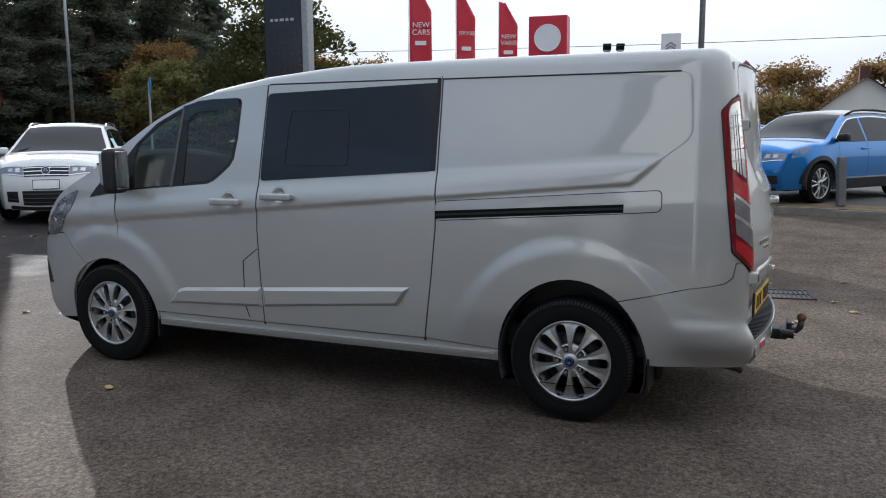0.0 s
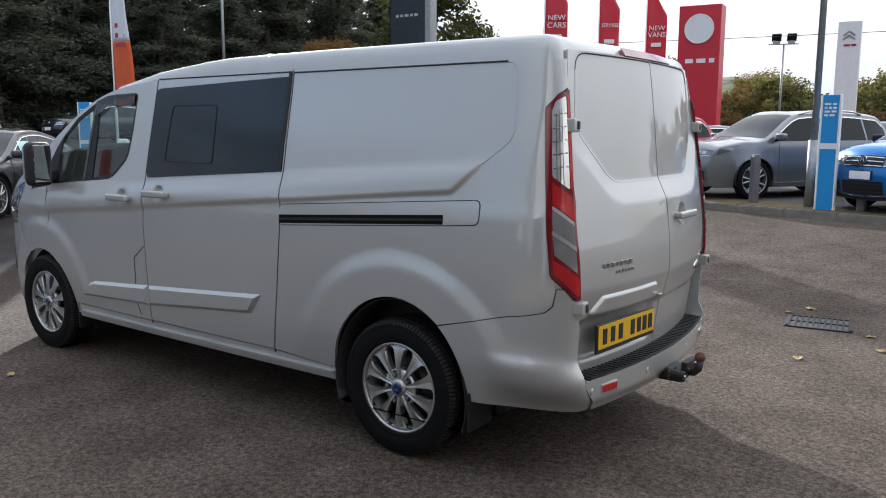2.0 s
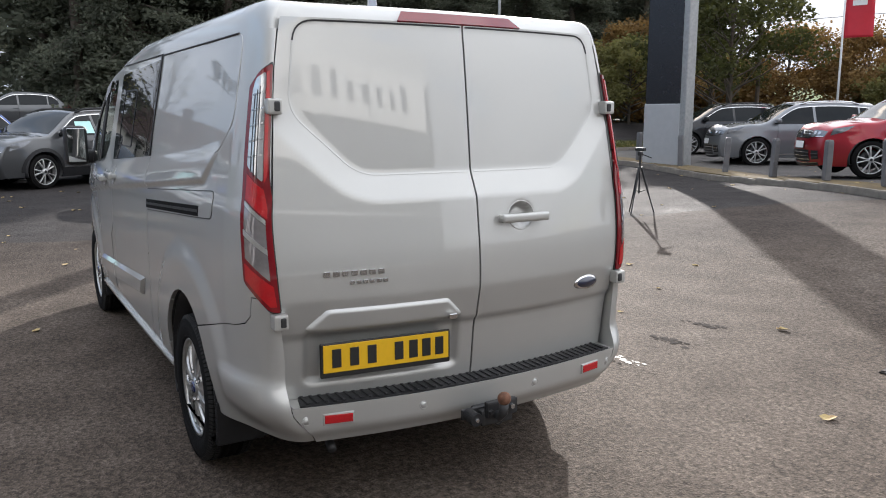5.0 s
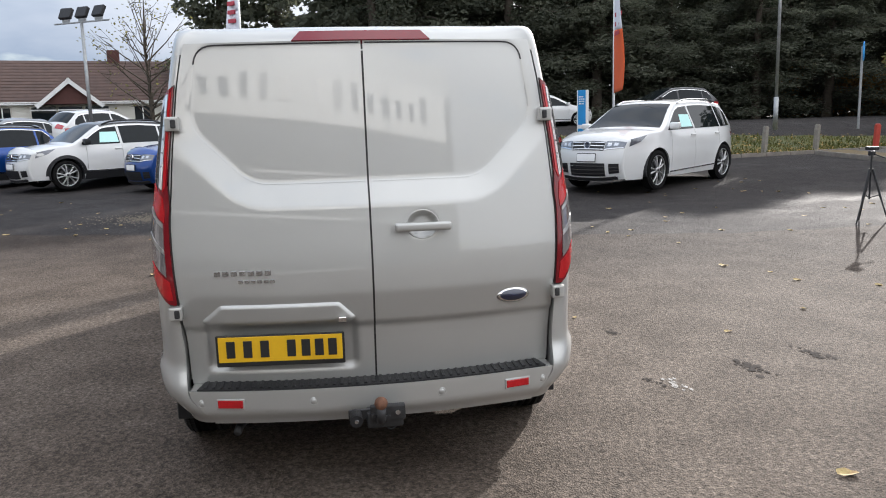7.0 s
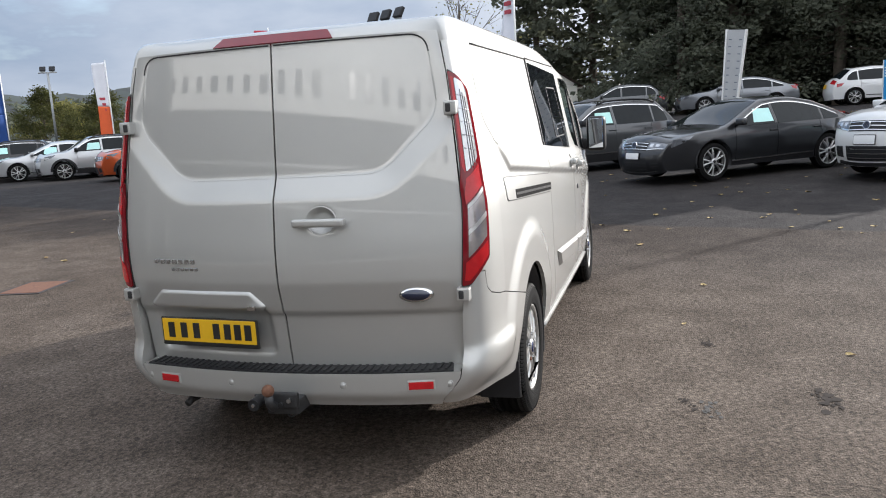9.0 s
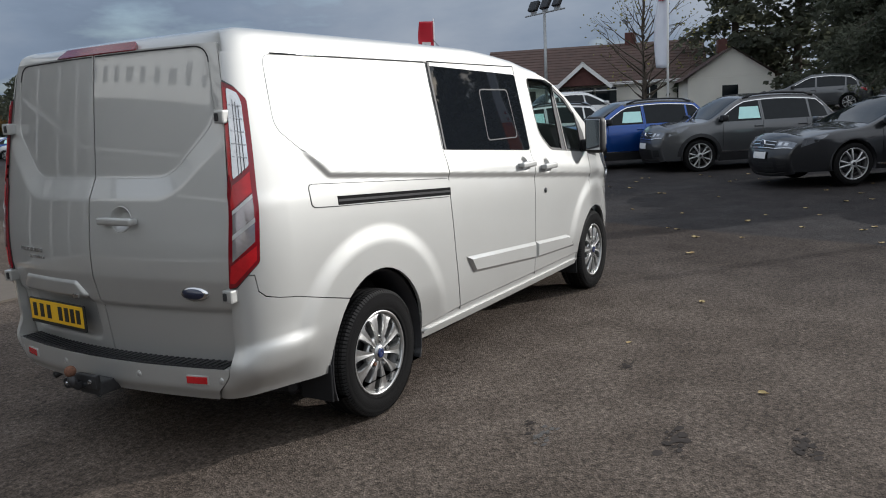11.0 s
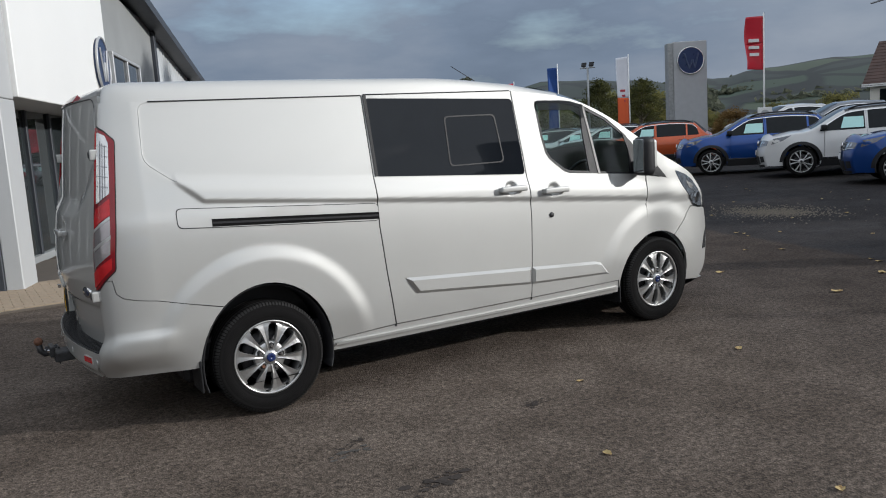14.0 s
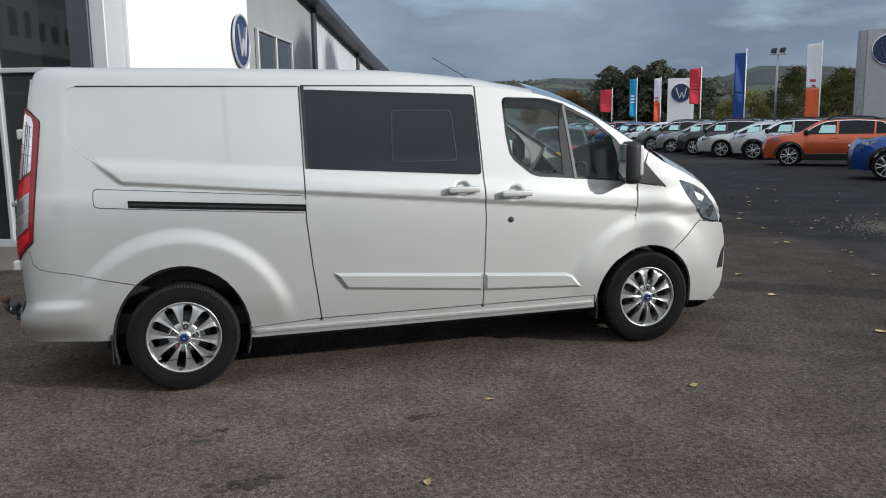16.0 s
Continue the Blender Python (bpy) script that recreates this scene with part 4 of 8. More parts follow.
    v, f = tube([(-1.07, -0.045 + 0.018 * math.cos(q * 0.524), 0.352 + 0.018 * math.sin(q * 0.524)) for q in range(13)], 0.004, 6)
    link("chain_eye", v, f, M_DARKMETAL, tb)
    v, f = tube([(-0.55, 0.56, 0.30), (-0.78, 0.585, 0.310), (-0.84, 0.60, 0.305), (-0.875, 0.605, 0.295)], 0.018, 10)
    link("exhaust_pipe", v, f, M_DARKMETAL, van)
    # roof: the outline of the body's top edge drawn in towards the spine
    outline = []
    xs_ = [2.40 - 3.0 * i / 30 for i in range(31)]
    for x in xs_:
        outline.append((x, van_w(x, 1.893 if x < 2 else ip(EDGE, x)), 1.893 if x < 2.0 else ip(EDGE, x)))
    for i in range(1, 13):
        p = wrap(XS - CORNER * i / 12, 1.893)
        outline.append((p.x + 0.016 * (i / 12) ** 5, p.y, p.z))
    yb = rear_half(1.893)
    for i in range(1, 9):
        y = yb * (1 - i / 8)
        outline.append((rear_x(y, 1.893) + 0.016, y, 1.893))
    full = outline + [(x, -y, z) for x, y, z in outline[-2::-1]]
    fr = [0.0, 0.006, 0.012, 0.02, 0.03, 0.042, 0.058, 0.08, 0.11, 0.18, 0.28, 0.42, 0.6, 0.8, 1.0]
    turn = spline([(0.0, 0.0), (0.006, 0.22), (0.012, 0.42), (0.020, 0.62), (0.030, 0.78), (0.045, 0.90), (0.070, 0.96), (0.12, 0.99), (0.3, 1.0), (1.0, 1.0)], 300)

    def crown(f, x):
        """How far the roof has risen at the share f of the way to the spine: tight at the sides, rounder at the rear."""
        k = smooth01(-0.86, -0.70, x)
        return k * ip(turn, f) + (1 - k) * (1 - (1 - f) ** 14)

    verts, faces = [], []
    for x, y, z in full:
        sx = max(-0.15, x)
        side = 0.020 + 0.095 * smooth01(2.45, 1.25, x)
        for f in fr:
            verts.append((x + (sx - x) * f, y * (1 - f), z + side * crown(f, x) + (0.070 + 0.045 * smooth01(2.0, 0.4, x) - side) * (1 - (1 - f) ** 3) + 0.012 * f))
    n = len(fr)
    for i in range(len(full) - 1):
        for k in range(n - 1):
            faces.append((i * n + k, i * n + k + 1, (i + 1) * n + k + 1, (i + 1) * n + k))
    roof = link("roof", verts, [f[::-1] for f in faces], M_VAN, van)
    # black tubes stand in for the step's shadow line and the door's top gap
    for s in (1, -1):
        v, f = tube([(x, s * (van_w(x, 1.893) + 0.001), 1.892) for x in (0.78, 0.2, -0.3, -0.525)], 0.0045, 6)
        link("roof_shade_gap_line", v, f, M_INK, roof)
        v, f = tube([(x, s * (van_w(x, 1.893) + 0.001), 1.8965) for x in (1.96, 1.5, 1.0, 0.80)], 0.004, 6)
        link("roof_shade_gap_line", v, f, M_INK, roof)
    v, f = tube([(0.79, s * van_w(0.79, 1.893) * 1.0, 1.893) for s in (1,)] + [(0.79, 0.81 * (1 - q), 1.894 + 0.108 * crown(q, 0.79)) for q in (0.012, 0.03, 0.06)], 0.004, 6)
    link("roof_seam", v, f, M_INK, roof)
    v, f = tube([(0.79, -0.81 * (1 - q), 1.894 + 0.108 * crown(q, 0.79)) for q in (0.0, 0.012, 0.03, 0.06)], 0.004, 6)
    link("roof_seam", v, f, M_INK, roof)
    # high brake light on the roof's rear lip
    bl = [(-0.285, 0.0), (-0.25, 1.0), (0.25, 1.0), (0.285, 0.0)]
    shell("high_brake_light", [bl], lambda y, q: Vector((rear_x(y, 1.93) - 0.004 + 0.040 * q, y, 1.938 + 0.040 * q)), M_LENSDARK, van, step=0.06, step_v=0.25, skirt=0.05, flip=True)
    v, f = tube([(2.12, -0.25, 1.985), (1.98, -0.25, 2.06), (1.85, -0.25, 2.13)], 0.0028, 6)
    link("aerial", v, f, M_BLACKP, van)
    # windscreen, bonnet and front, drawn across between the two edges
    segs = (("windscreen", 2.395, 3.46, M_GLASS, 0.12, 3.0), ("bonnet", 3.46, 4.03, M_VAN, 0.17, 2.4), ("front_panel", 4.03, 9, M_BLACKP, 0.24, 2.2))
    es = EDGE
    for nm, a0, a1, mt, bulge, pw in segs:
        if nm == "front_panel":
            pts = [p for p in es if p[1] < 0.90]
        else:
            pts = [(x, ip(EDGE, x)) for x in [a0 + (a1 - a0) * i / 14 for i in range(15)]]
        verts, faces = [], []
        m = 21
        for i, (x, z) in enumerate(pts):
            x0, z0 = pts[max(i - 1, 0)]
            x1, z1 = pts[min(i + 1, len(pts) - 1)]
            d = Vector((x1 - x0, z1 - z0)).normalized()
            nx, nz = -d.y, d.x
            if nx < 0 and nz < 0:
                nx, nz = -nx, -nz
            w = van_w(x, z)
            for k in range(m):
                t = -1 + 2 * k / (m - 1)
                o = bulge * (1 - abs(t) ** pw)
                verts.append((x + nx * o, w * t, z + nz * o))
        for i in range(len(pts) - 1):
            for k in range(m - 1):
                faces.append((i * m + k, i * m + k + 1, (i + 1) * m + k + 1, (i + 1) * m + k))
        ob = link(nm, verts, faces, mt, van)
        if nm == "windscreen":
            ob.visible_shadow = False
    # cab inside: floor, bulkhead, dash, seats, wheel
    part("load_floor", box((1.6, 0, 0.42), (4.6, 1.60, 0.14), 0.02, 1), M_BLACKP, van)
    part("underbody", box((1.78, 0, 0.31), (4.5, 1.44, 0.18), 0.03, 1), M_BLACKP, van)
    part("bulkhead", box((1.90, 0, 1.15), (0.04, 1.62, 1.38), 0.01, 1), M_FABRIC, van)
    part("inner_liner", box((0.62, 0, 1.10), (2.3, 1.40, 1.20), 0.1, 2), M_INK, van)
    part("dashboard", box((3.22, 0, 1.02), (0.50, 1.62, 0.32), 0.08, 4), M_BLACKP, van, smooth=True)
    for y in (0.52, 0.05, -0.50):
        st = part("seat", box((2.45, y, 0.86), (0.50, 0.44, 0.20), 0.06, 3), M_FABRIC, van, smooth=True)
        part("seat_back", box((2.20, y, 1.22), (0.16, 0.44, 0.66), 0.06, 3, pose(0, 0, 0, 0, -8, 0)), M_FABRIC, st, smooth=True)
        part("headrest", box((2.12, y, 1.62), (0.10, 0.26, 0.18), 0.04, 3), M_FABRIC, st, smooth=True)
    v, f = lathe([(0.185 + 0.014 * math.cos(a), 0.014 * math.sin(a)) for a in [2 * math.pi * i / 8 for i in range(8)]], 32)
    rt = pose(2.88, -0.50, 1.17, 0, 0, 90) @ pose(0, 0, 0, 28, 0, 0)
    sw = link("steering_wheel", [rt @ Vector(p) for p in v], f, M_BLACKP, van)
    part("steering_hub", box((2.90, -0.50, 1.16), (0.05, 0.30, 0.06), 0.02, 2, pose(0, 0, 0, 0, 28, 0)), M_BLACKP, sw)
    return van


build_van()


# ---- ground ----
def tarmac():
    m = bpy.data.materials.new("tarmac")
    m.use_nodes = True
    t = m.node_tree
    p = t.nodes["Principled BSDF"]

    def nd(kind, **v):
        n = t.nodes.new(kind)
        for k, q in v.items():
            n.inputs[k.replace("_", " ")].default_value = q
        return n

    def noise_(scale, detail=3, rough=0.5):
        n = nd("ShaderNodeTexNoise", Scale=scale, Detail=detail, Roughness=rough)
        t.links.new(co.outputs["Object"], n.inputs["Vector"])
        return n

    def ramp(src, p0, c0, p1, c1):
        r = nd("ShaderNodeValToRGB")
        e = r.color_ramp.elements
        e[0].position, e[0].color, e[1].position, e[1].color = p0, c0, p1, c1
        t.links.new(src, r.inputs["Fac"])
        return r

    def mix(fac, a, b, kind="MIX"):
        x = nd("ShaderNodeMixRGB")
        x.blend_type = kind
        for s_, i in ((fac, "Fac"), (a, "Color1"), (b, "Color2")):
            if isinstance(s_, (int, float)):
                x.inputs[i].default_value = s_
            elif isinstance(s_, tuple):
                x.inputs[i].default_value = s_
            else:
                t.links.new(s_, x.inputs[i])
        return x.outputs["Color"]

    co = nd("ShaderNodeTexCoord")
    sepx = nd("ShaderNodeSeparateXYZ")
    t.links.new(co.outputs["Object"], sepx.inputs[0])
    big, midn, fine_, speck = noise_(0.35, 4), noise_(2.2, 5, 0.6), noise_(30, 4, 0.65), nd("ShaderNodeTexVoronoi", Scale=105.0)
    t.links.new(co.outputs["Object"], speck.inputs["Vector"])
    old = ramp(big.outputs["Fac"], 0.35, (0.0815, 0.0665, 0.0545, 1), 0.65, (0.1140, 0.0957, 0.0805, 1)).outputs["Color"]
    stone = ramp(speck.outputs["Color"], 0.2, (0.52, 0.50, 0.49, 1), 0.95, (1.8, 1.72, 1.65, 1)).outputs["Color"]
    old = mix(0.66, old, stone, "MULTIPLY")
    old = mix(0.7, old, ramp(fine_.outputs["Fac"], 0.36, (0.45, 0.45, 0.45, 1), 0.64, (1.55, 1.55, 1.55, 1)).outputs["Color"], "MULTIPLY")
    old = mix(0.55, old, ramp(midn.outputs["Fac"], 0.35, (0.6, 0.58, 0.57, 1), 0.62, (1.25, 1.25, 1.25, 1)).outputs["Color"], "MULTIPLY")
    # the newer, darker, damp lane beyond the seam
    edge = nd("ShaderNodeMath")
    edge.operation = "MULTIPLY_ADD"
    edge.inputs[1].default_value = -0.33
    t.links.new(sepx.outputs["Y"], edge.inputs[0])
    t.links.new(sepx.outputs["X"], edge.inputs[2])
    wob = nd("ShaderNodeMath")
    wob.operation = "MULTIPLY_ADD"
    wob.inputs[1].default_value = 0.5
    t.links.new(midn.outputs["Fac"], wob.inputs[0])
    t.links.new(edge.outputs[0], wob.inputs[2])
    mask = nd("ShaderNodeMapRange", From_Min=7.30, From_Max=7.45)
    t.links.new(wob.outputs[0], mask.inputs["Value"])
    damp = nd("ShaderNodeMath")
    damp.operation = "MULTIPLY_ADD"
    damp.inputs[1].default_value = 2.4
    t.links.new(big.outputs["Fac"], damp.inputs[0])
    t.links.new(wob.outputs[0], damp.inputs[2])
    dm = nd("ShaderNodeMapRange", From_Min=4.9, From_Max=7.2, To_Min=0.0, To_Max=0.85)
    t.links.new(damp.outputs[0], dm.inputs["Value"])
    old = mix(dm.outputs["Result"], old, mix(1.0, old, (0.50, 0.50, 0.52, 1), "MULTIPLY"))
    newer = mix(0.6, (0.031, 0.029, 0.029, 1), ramp(midn.outputs["Fac"], 0.3, (0.55, 0.55, 0.56, 1), 0.7, (1.5, 1.45, 1.4, 1)).outputs["Color"], "MULTIPLY")
    newer = mix(0.75, newer, stone, "MULTIPLY")
    col = mix(mask.outputs["Result"], old, newer)
    # oil stains
    st = noise_(0.9, 4, 0.6)
    col = mix(ramp(st.outputs["Fac"], 0.66, (0, 0, 0, 1), 0.78, (0.3, 0.3, 0.3, 1)).outputs["Color"], col, (0.035, 0.032, 0.031, 1))
    t.links.new(col, p.inputs["Base Color"])
    wet = noise_(0.75, 5, 0.6)
    wr = ramp(wet.outputs["Fac"], 0.50, (0.84, 0.84, 0.84, 1), 0.68, (0.70, 0.70, 0.70, 1)).outputs["Color"]
    rg = mix(mask.outputs["Result"], (0.82, 0.82, 0.82, 1), wr)
    t.links.new(rg, p.inputs["Roughness"])
    dry = nd("ShaderNodeMapRange", From_Min=0.0, From_Max=1.0, To_Min=0.08, To_Max=0.12)
    t.links.new(mask.outputs["Result"], dry.inputs["Value"])
    t.links.new(dry.outputs["Result"], p.inputs["Specular IOR Level"])
    bmp = nd("ShaderNodeBump", Strength=0.9, Distance=0.010)
    bm2 = mix(0.5, speck.outputs["Distance"], fine_.outputs["Fac"])
    t.links.new(bm2, bmp.inputs["Height"])
    t.links.new(bmp.outputs["Normal"], p.inputs["Normal"])
    return m


M_TAR = tarmac()


def ground_z(x, y):
    """Level round the van, rising towards the kerb and under the far row, then a bank up to the street ahead."""
    z = 0.12 * smooth01(8.5, 13.0, x)
    ahead = smooth01(4.0, 10.0, x)
    z += (0.25 - 0.17 * ahead) * smooth01(-4.0 - 4.0 * ahead, -9.5 - 3.0 * ahead, y)
    return z + 0.9 * smooth01(16.5, 21.0, x + min(0.0, y + 6) * 0.35) * smooth01(10.0, 4.0, y)


def build_ground():
    xs_ = sorted(set([-600, -200, -80, -40, -20] + [-10 + 1.0 * i for i in range(60)] + [60, 80, 120, 200, 400, 900]))
    ys_ = sorted(set([-900, -300, -120, -60] + [-40 + 1.0 * i for i in range(100)] + [80, 120, 300, 900]))
    verts = [(x, y, ground_z(x, y)) for x in xs_ for y in ys_]
    n = len(ys_)
    faces = [(i * n + j, (i + 1) * n + j, (i + 1) * n + j + 1, i * n + j + 1) for i in range(len(xs_) - 1) for j in range(n - 1)]
    g = link("ground", verts, faces, M_TAR)
    tagged(g, "worn grey tarmac forecourt with stains", "ground", kind="structure")


build_ground()


# ---- parked cars ----
CAR = {
    # length profile from the front's foot over the roof to the tail's foot, half width, wheelbase, tyre radius, window lines
    "suv": dict(prof=[(2.04, 0.24), (2.10, 0.42), (2.11, 0.60), (2.05, 0.80), (1.93, 0.92), (1.50, 1.02), (1.08, 1.08), (0.42, 1.47), (0.05, 1.55), (-0.60, 1.575), (-1.25, 1.535), (-1.42, 1.49), (-1.80, 1.10), (-1.96, 0.98), (-2.06, 0.74), (-2.10, 0.52), (-2.04, 0.27)], w=0.905, wb=2.60, R=0.345, belt=1.02, roof=1.45, clad=True, rails=True),
    "big": dict(prof=[(2.32, 0.26), (2.39, 0.46), (2.39, 0.70), (2.32, 0.90), (2.18, 1.02), (1.70, 1.13), (1.20, 1.19), (0.48, 1.62), (0.05, 1.70), (-0.80, 1.72), (-1.60, 1.66), (-1.80, 1.60), (-2.14, 1.20), (-2.26, 1.06), (-2.36, 0.80), (-2.40, 0.56), (-2.32, 0.30)], w=0.965, wb=2.90, R=0.385, belt=1.13, roof=1.60, clad=False, rails=True),
    "saloon": dict(prof=[(2.36, 0.20), (2.43, 0.36), (2.43, 0.52), (2.36, 0.68), (2.22, 0.78), (1.70, 0.90), (1.12, 0.98), (0.25, 1.36), (-0.10, 1.43), (-0.60, 1.44), (-1.10, 1.36), (-1.30, 1.30), (-1.98, 1.05), (-2.28, 1.00), (-2.40, 0.80), (-2.43, 0.52), (-2.36, 0.26)], w=0.93, wb=2.84, R=0.345, belt=0.94, roof=1.34, clad=False, rails=False),
    "hatch": dict(prof=[(2.02, 0.20), (2.09, 0.36), (2.10, 0.52), (2.03, 0.70), (1.90, 0.80), (1.45, 0.93), (1.02, 0.99), (0.22, 1.40), (-0.15, 1.46), (-0.60, 1.475), (-1.25, 1.42), (-1.42, 1.37), (-1.82, 1.02), (-1.98, 0.90), (-2.08, 0.70), (-2.10, 0.48), (-2.04, 0.24)], w=0.89, wb=2.62, R=0.32, belt=0.94, roof=1.36, clad=False, rails=False),
}
M_RIMCAR = surf("car_alloy", (0.55, 0.55, 0.55), 0.3, 0.8, var=0.1, scale=15)
M_HEADL = surf("car_headlamp", (0.16, 0.17, 0.19), 0.1, 0.4, var=0.3, scale=20, coat=1.0)
M_ROOFGLOSS = surf("black_car_roof", (0.014, 0.014, 0.016), 0.25, var=0.1, coat=1.0)
M_NAVY_CAR = surf("emblem_navy", (0.02, 0.03, 0.06), 0.3, var=0.1)
M_LAMPB = surf("lamp_bowl", (0.55, 0.57, 0.60), 0.15, 0.7, var=0.2, scale=25, coat=1.0)
M_TAILL = surf("car_tail_lamp", (0.35, 0.01, 0.015), 0.15, var=0.2, coat=1.0)


def build_car(kind, material, label, sheet=True, group="parked cars"):
    c = CAR[kind]
    prof, w0, wb, R = c["prof"], c["w"], c["wb"], c["R"]
    half = max(p[0] for p in prof)
    belt, roofz = c["belt"], c["roof"]
    car = thing("car", pose(0, 0, 0), label, "car", group)
    fine = spline(prof, 96)
    sec = spline([(0.15, 0.93), (0.32, 0.965), (0.55, 0.995), (0.75, 1.0), (belt - 0.02, 0.965), (belt + 0.06, 0.935), (roofz, 0.735), (roofz + 0.15, 0.66)], 40)

    def W(x, z):
        e = abs(x) / half
        w = w0 * ip(sec, z) * (1 - 0.27 * max(0.0, e - 0.55) ** 2 / 0.2)
        zc = belt - 0.20 + 0.012 * x
        w += 0.010 * smooth01(zc - 0.02, zc, z) * (1 - smooth01(zc + 0.03, zc + 0.13, z))
        for cx in (wb / 2, -wb / 2):
            r = math.hypot(x - cx, z - R)
            w += 0.014 * smooth01(R + 0.17, R + 0.08, r) * smooth01(0.15, 0.3, z)
        return w

    left = lambda x, z: Vector((x, W(x, z), z))
    right = mirror_at(left)
    r = 0.055
    # the flank's outline: the profile drawn in by the edge radius
    inset = []
    for i, (x, z) in enumerate(fine):
        a, b = fine[max(i - 1, 0)], fine[min(i + 1, len(fine) - 1)]
        d = Vector((b[0] - a[0], b[1] - a[1])).normalized()
        n = Vector((d.y, -d.x))
        if n.dot(Vector((x, z - 0.7))) < 0:
            n = -n
        inset.append((Vector((x, z)) - n * r, n))
    sill = 0.24 if not c["clad"] else 0.25
    Ra = R + 0.055
    fa, ra = arc(wb / 2, R, Ra, Ra, 0, 180, 16), arc(-wb / 2, R, Ra, Ra, 0, 180, 16)
    top = [tuple(p) for p, n in inset if p.y > sill + 0.02]
    outline = top + [(-half + 0.12, sill), (-wb / 2 - Ra, sill)] + [p for p in ra[::-1] if p[1] > sill] + [(-wb / 2 + Ra, sill), (wb / 2 - Ra, sill)] + [p for p in fa[::-1] if p[1] > sill] + [(wb / 2 + Ra, sill), (half - 0.12, sill)]
    wsx = prof[6][0]
    cuts = [wb / 2 - Ra - 0.10, -0.10, -wb / 2 + Ra * 0.25 + 0.12]
    parts_ = []
    rest = outline
    for nm, cx in zip(("front_wing", "front_door", "rear_door"), cuts):
        parts_.append((nm, clip_half(rest, 0, cx + 0.004, False)))
        rest = clip_half(rest, 0, cx - 0.004, True)
    parts_.append(("rear_wing", rest))
    # window outlines under the roofline
    zt = lambda x: min(p[1] for p in [(0, ip(sorted([(q[0].x, q[0].y) for q in inset if q[0].y > belt]), x))])
    win = []
    xa, xb = prof[6][0] - 0.18, prof[12][0] + 0.30
    upper = [(x, zt(x) - 0.045) for x in [xa - 0.02 - (xa - xb) * i / 16 for i in range(17)]]
    upper = [p for p in upper if p[1] > belt + 0.06]
    full_win = [(xa, belt + 0.015)] + upper + [(upper[-1][0] - 0.06, belt + 0.05), (upper[-1][0] + 0.02, belt + 0.035)]
    w1 = clip_half(full_win, 0, cuts[1] + 0.035, False)
    w2 = clip_half(clip_half(full_win, 0, cuts[1] - 0.035, True), 0, cuts[2] - 0.06, False)
    w3 = clip_half(full_win, 0, cuts[2] - 0.11, True)
    for s, at in ((1, left), (-1, right)):
        obs = {}
        for nm, poly in parts_:
            if len(poly) > 2:
                obs[nm] = shell(nm, [poly], at, material, car, step=0.085, skirt=0.025, flip=s > 0)
        for nm, poly in (("front_door", w1), ("rear_door", w2), ("rear_wing", w3)):
            if len(poly) > 2:
                shell("side_window", [poly], at, M_DARKGLASS, obs[nm], step=0.2, lift=0.004, skirt=0.008, flip=s > 0)
        rim = [(p[0], p[1] + 0.016) for p in upper]
        shell("window_trim", [upper + rim[::-1]], at, M_CHROME, car, step=0.3, lift=0.006, skirt=0.008, flip=s > 0)
        if sheet:
            cx, cz = cuts[1] + 0.30, belt + 0.17
            shell("price_sheet", [[(cx - 0.24, cz - 0.11), (cx + 0.25, cz - 0.11), (cx + 0.17, cz + 0.14), (cx - 0.24, cz + 0.14)]], at, M_TEAL, obs["front_door"], step=0.5, lift=0.006, skirt=0.0, flip=s > 0)
        if c["clad"]:
            for cx, m in ((wb / 2, fa), (-wb / 2, ra)):
                o = arc(cx, R, Ra + 0.07, Ra + 0.07, 0, 180, 16)
                quads = [[m[i], m[i + 1], o[i + 1], o[i]] for i in range(16) if min(m[i][1], m[i + 1][1]) > sill]
                shell("arch_cladding", quads, at, M_BLACKP, car, step=0.3, lift=0.010, skirt=0.03, flip=s > 0)
            shell("sill_cladding", [[(-wb / 2 + Ra, 0.22), (wb / 2 - Ra, 0.22), (wb / 2 - Ra - 0.05, 0.40), (-wb / 2 + Ra + 0.05, 0.40)]], at, M_BLACKP, car, step=0.3, lift=0.010, skirt=0.03, flip=s > 0)
            shell("sill_strip", [[(-wb / 2 + Ra + 0.05, 0.405), (wb / 2 - Ra - 0.05, 0.405), (wb / 2 - Ra - 0.06, 0.428), (-wb / 2 + Ra + 0.06, 0.428)]], at, M_CHROME, car, step=0.3, lift=0.012, skirt=0.02, flip=s > 0)
        else:
            shell("sill_strip", [[(-wb / 2 + Ra + 0.03, sill + 0.115), (wb / 2 - Ra - 0.03, sill + 0.075), (wb / 2 - Ra - 0.03, sill + 0.10), (-wb / 2 + Ra + 0.03, sill + 0.14)]], at, M_CHROME, car, step=0.3, lift=0.010, skirt=0.02, flip=s > 0)
        for hx, nm in ((cuts[1] + 0.10, "front_door"), (cuts[2] + 0.10, "rear_door")):
            p = at(hx, belt - 0.10)
            part("door_handle", box((hx, p.y + s * 0.018, belt - 0.10), (0.20, 0.03, 0.03), 0.010, 2), material, obs[nm])
        p = at(wsx - 0.25, belt + 0.05)
        part("door_mirror", box((wsx - 0.26, p.y + s * 0.12, belt + 0.10), (0.13, 0.20, 0.13), 0.04, 3), material if not c["clad"] else M_BLACKP, obs["front_door"], smooth=True)
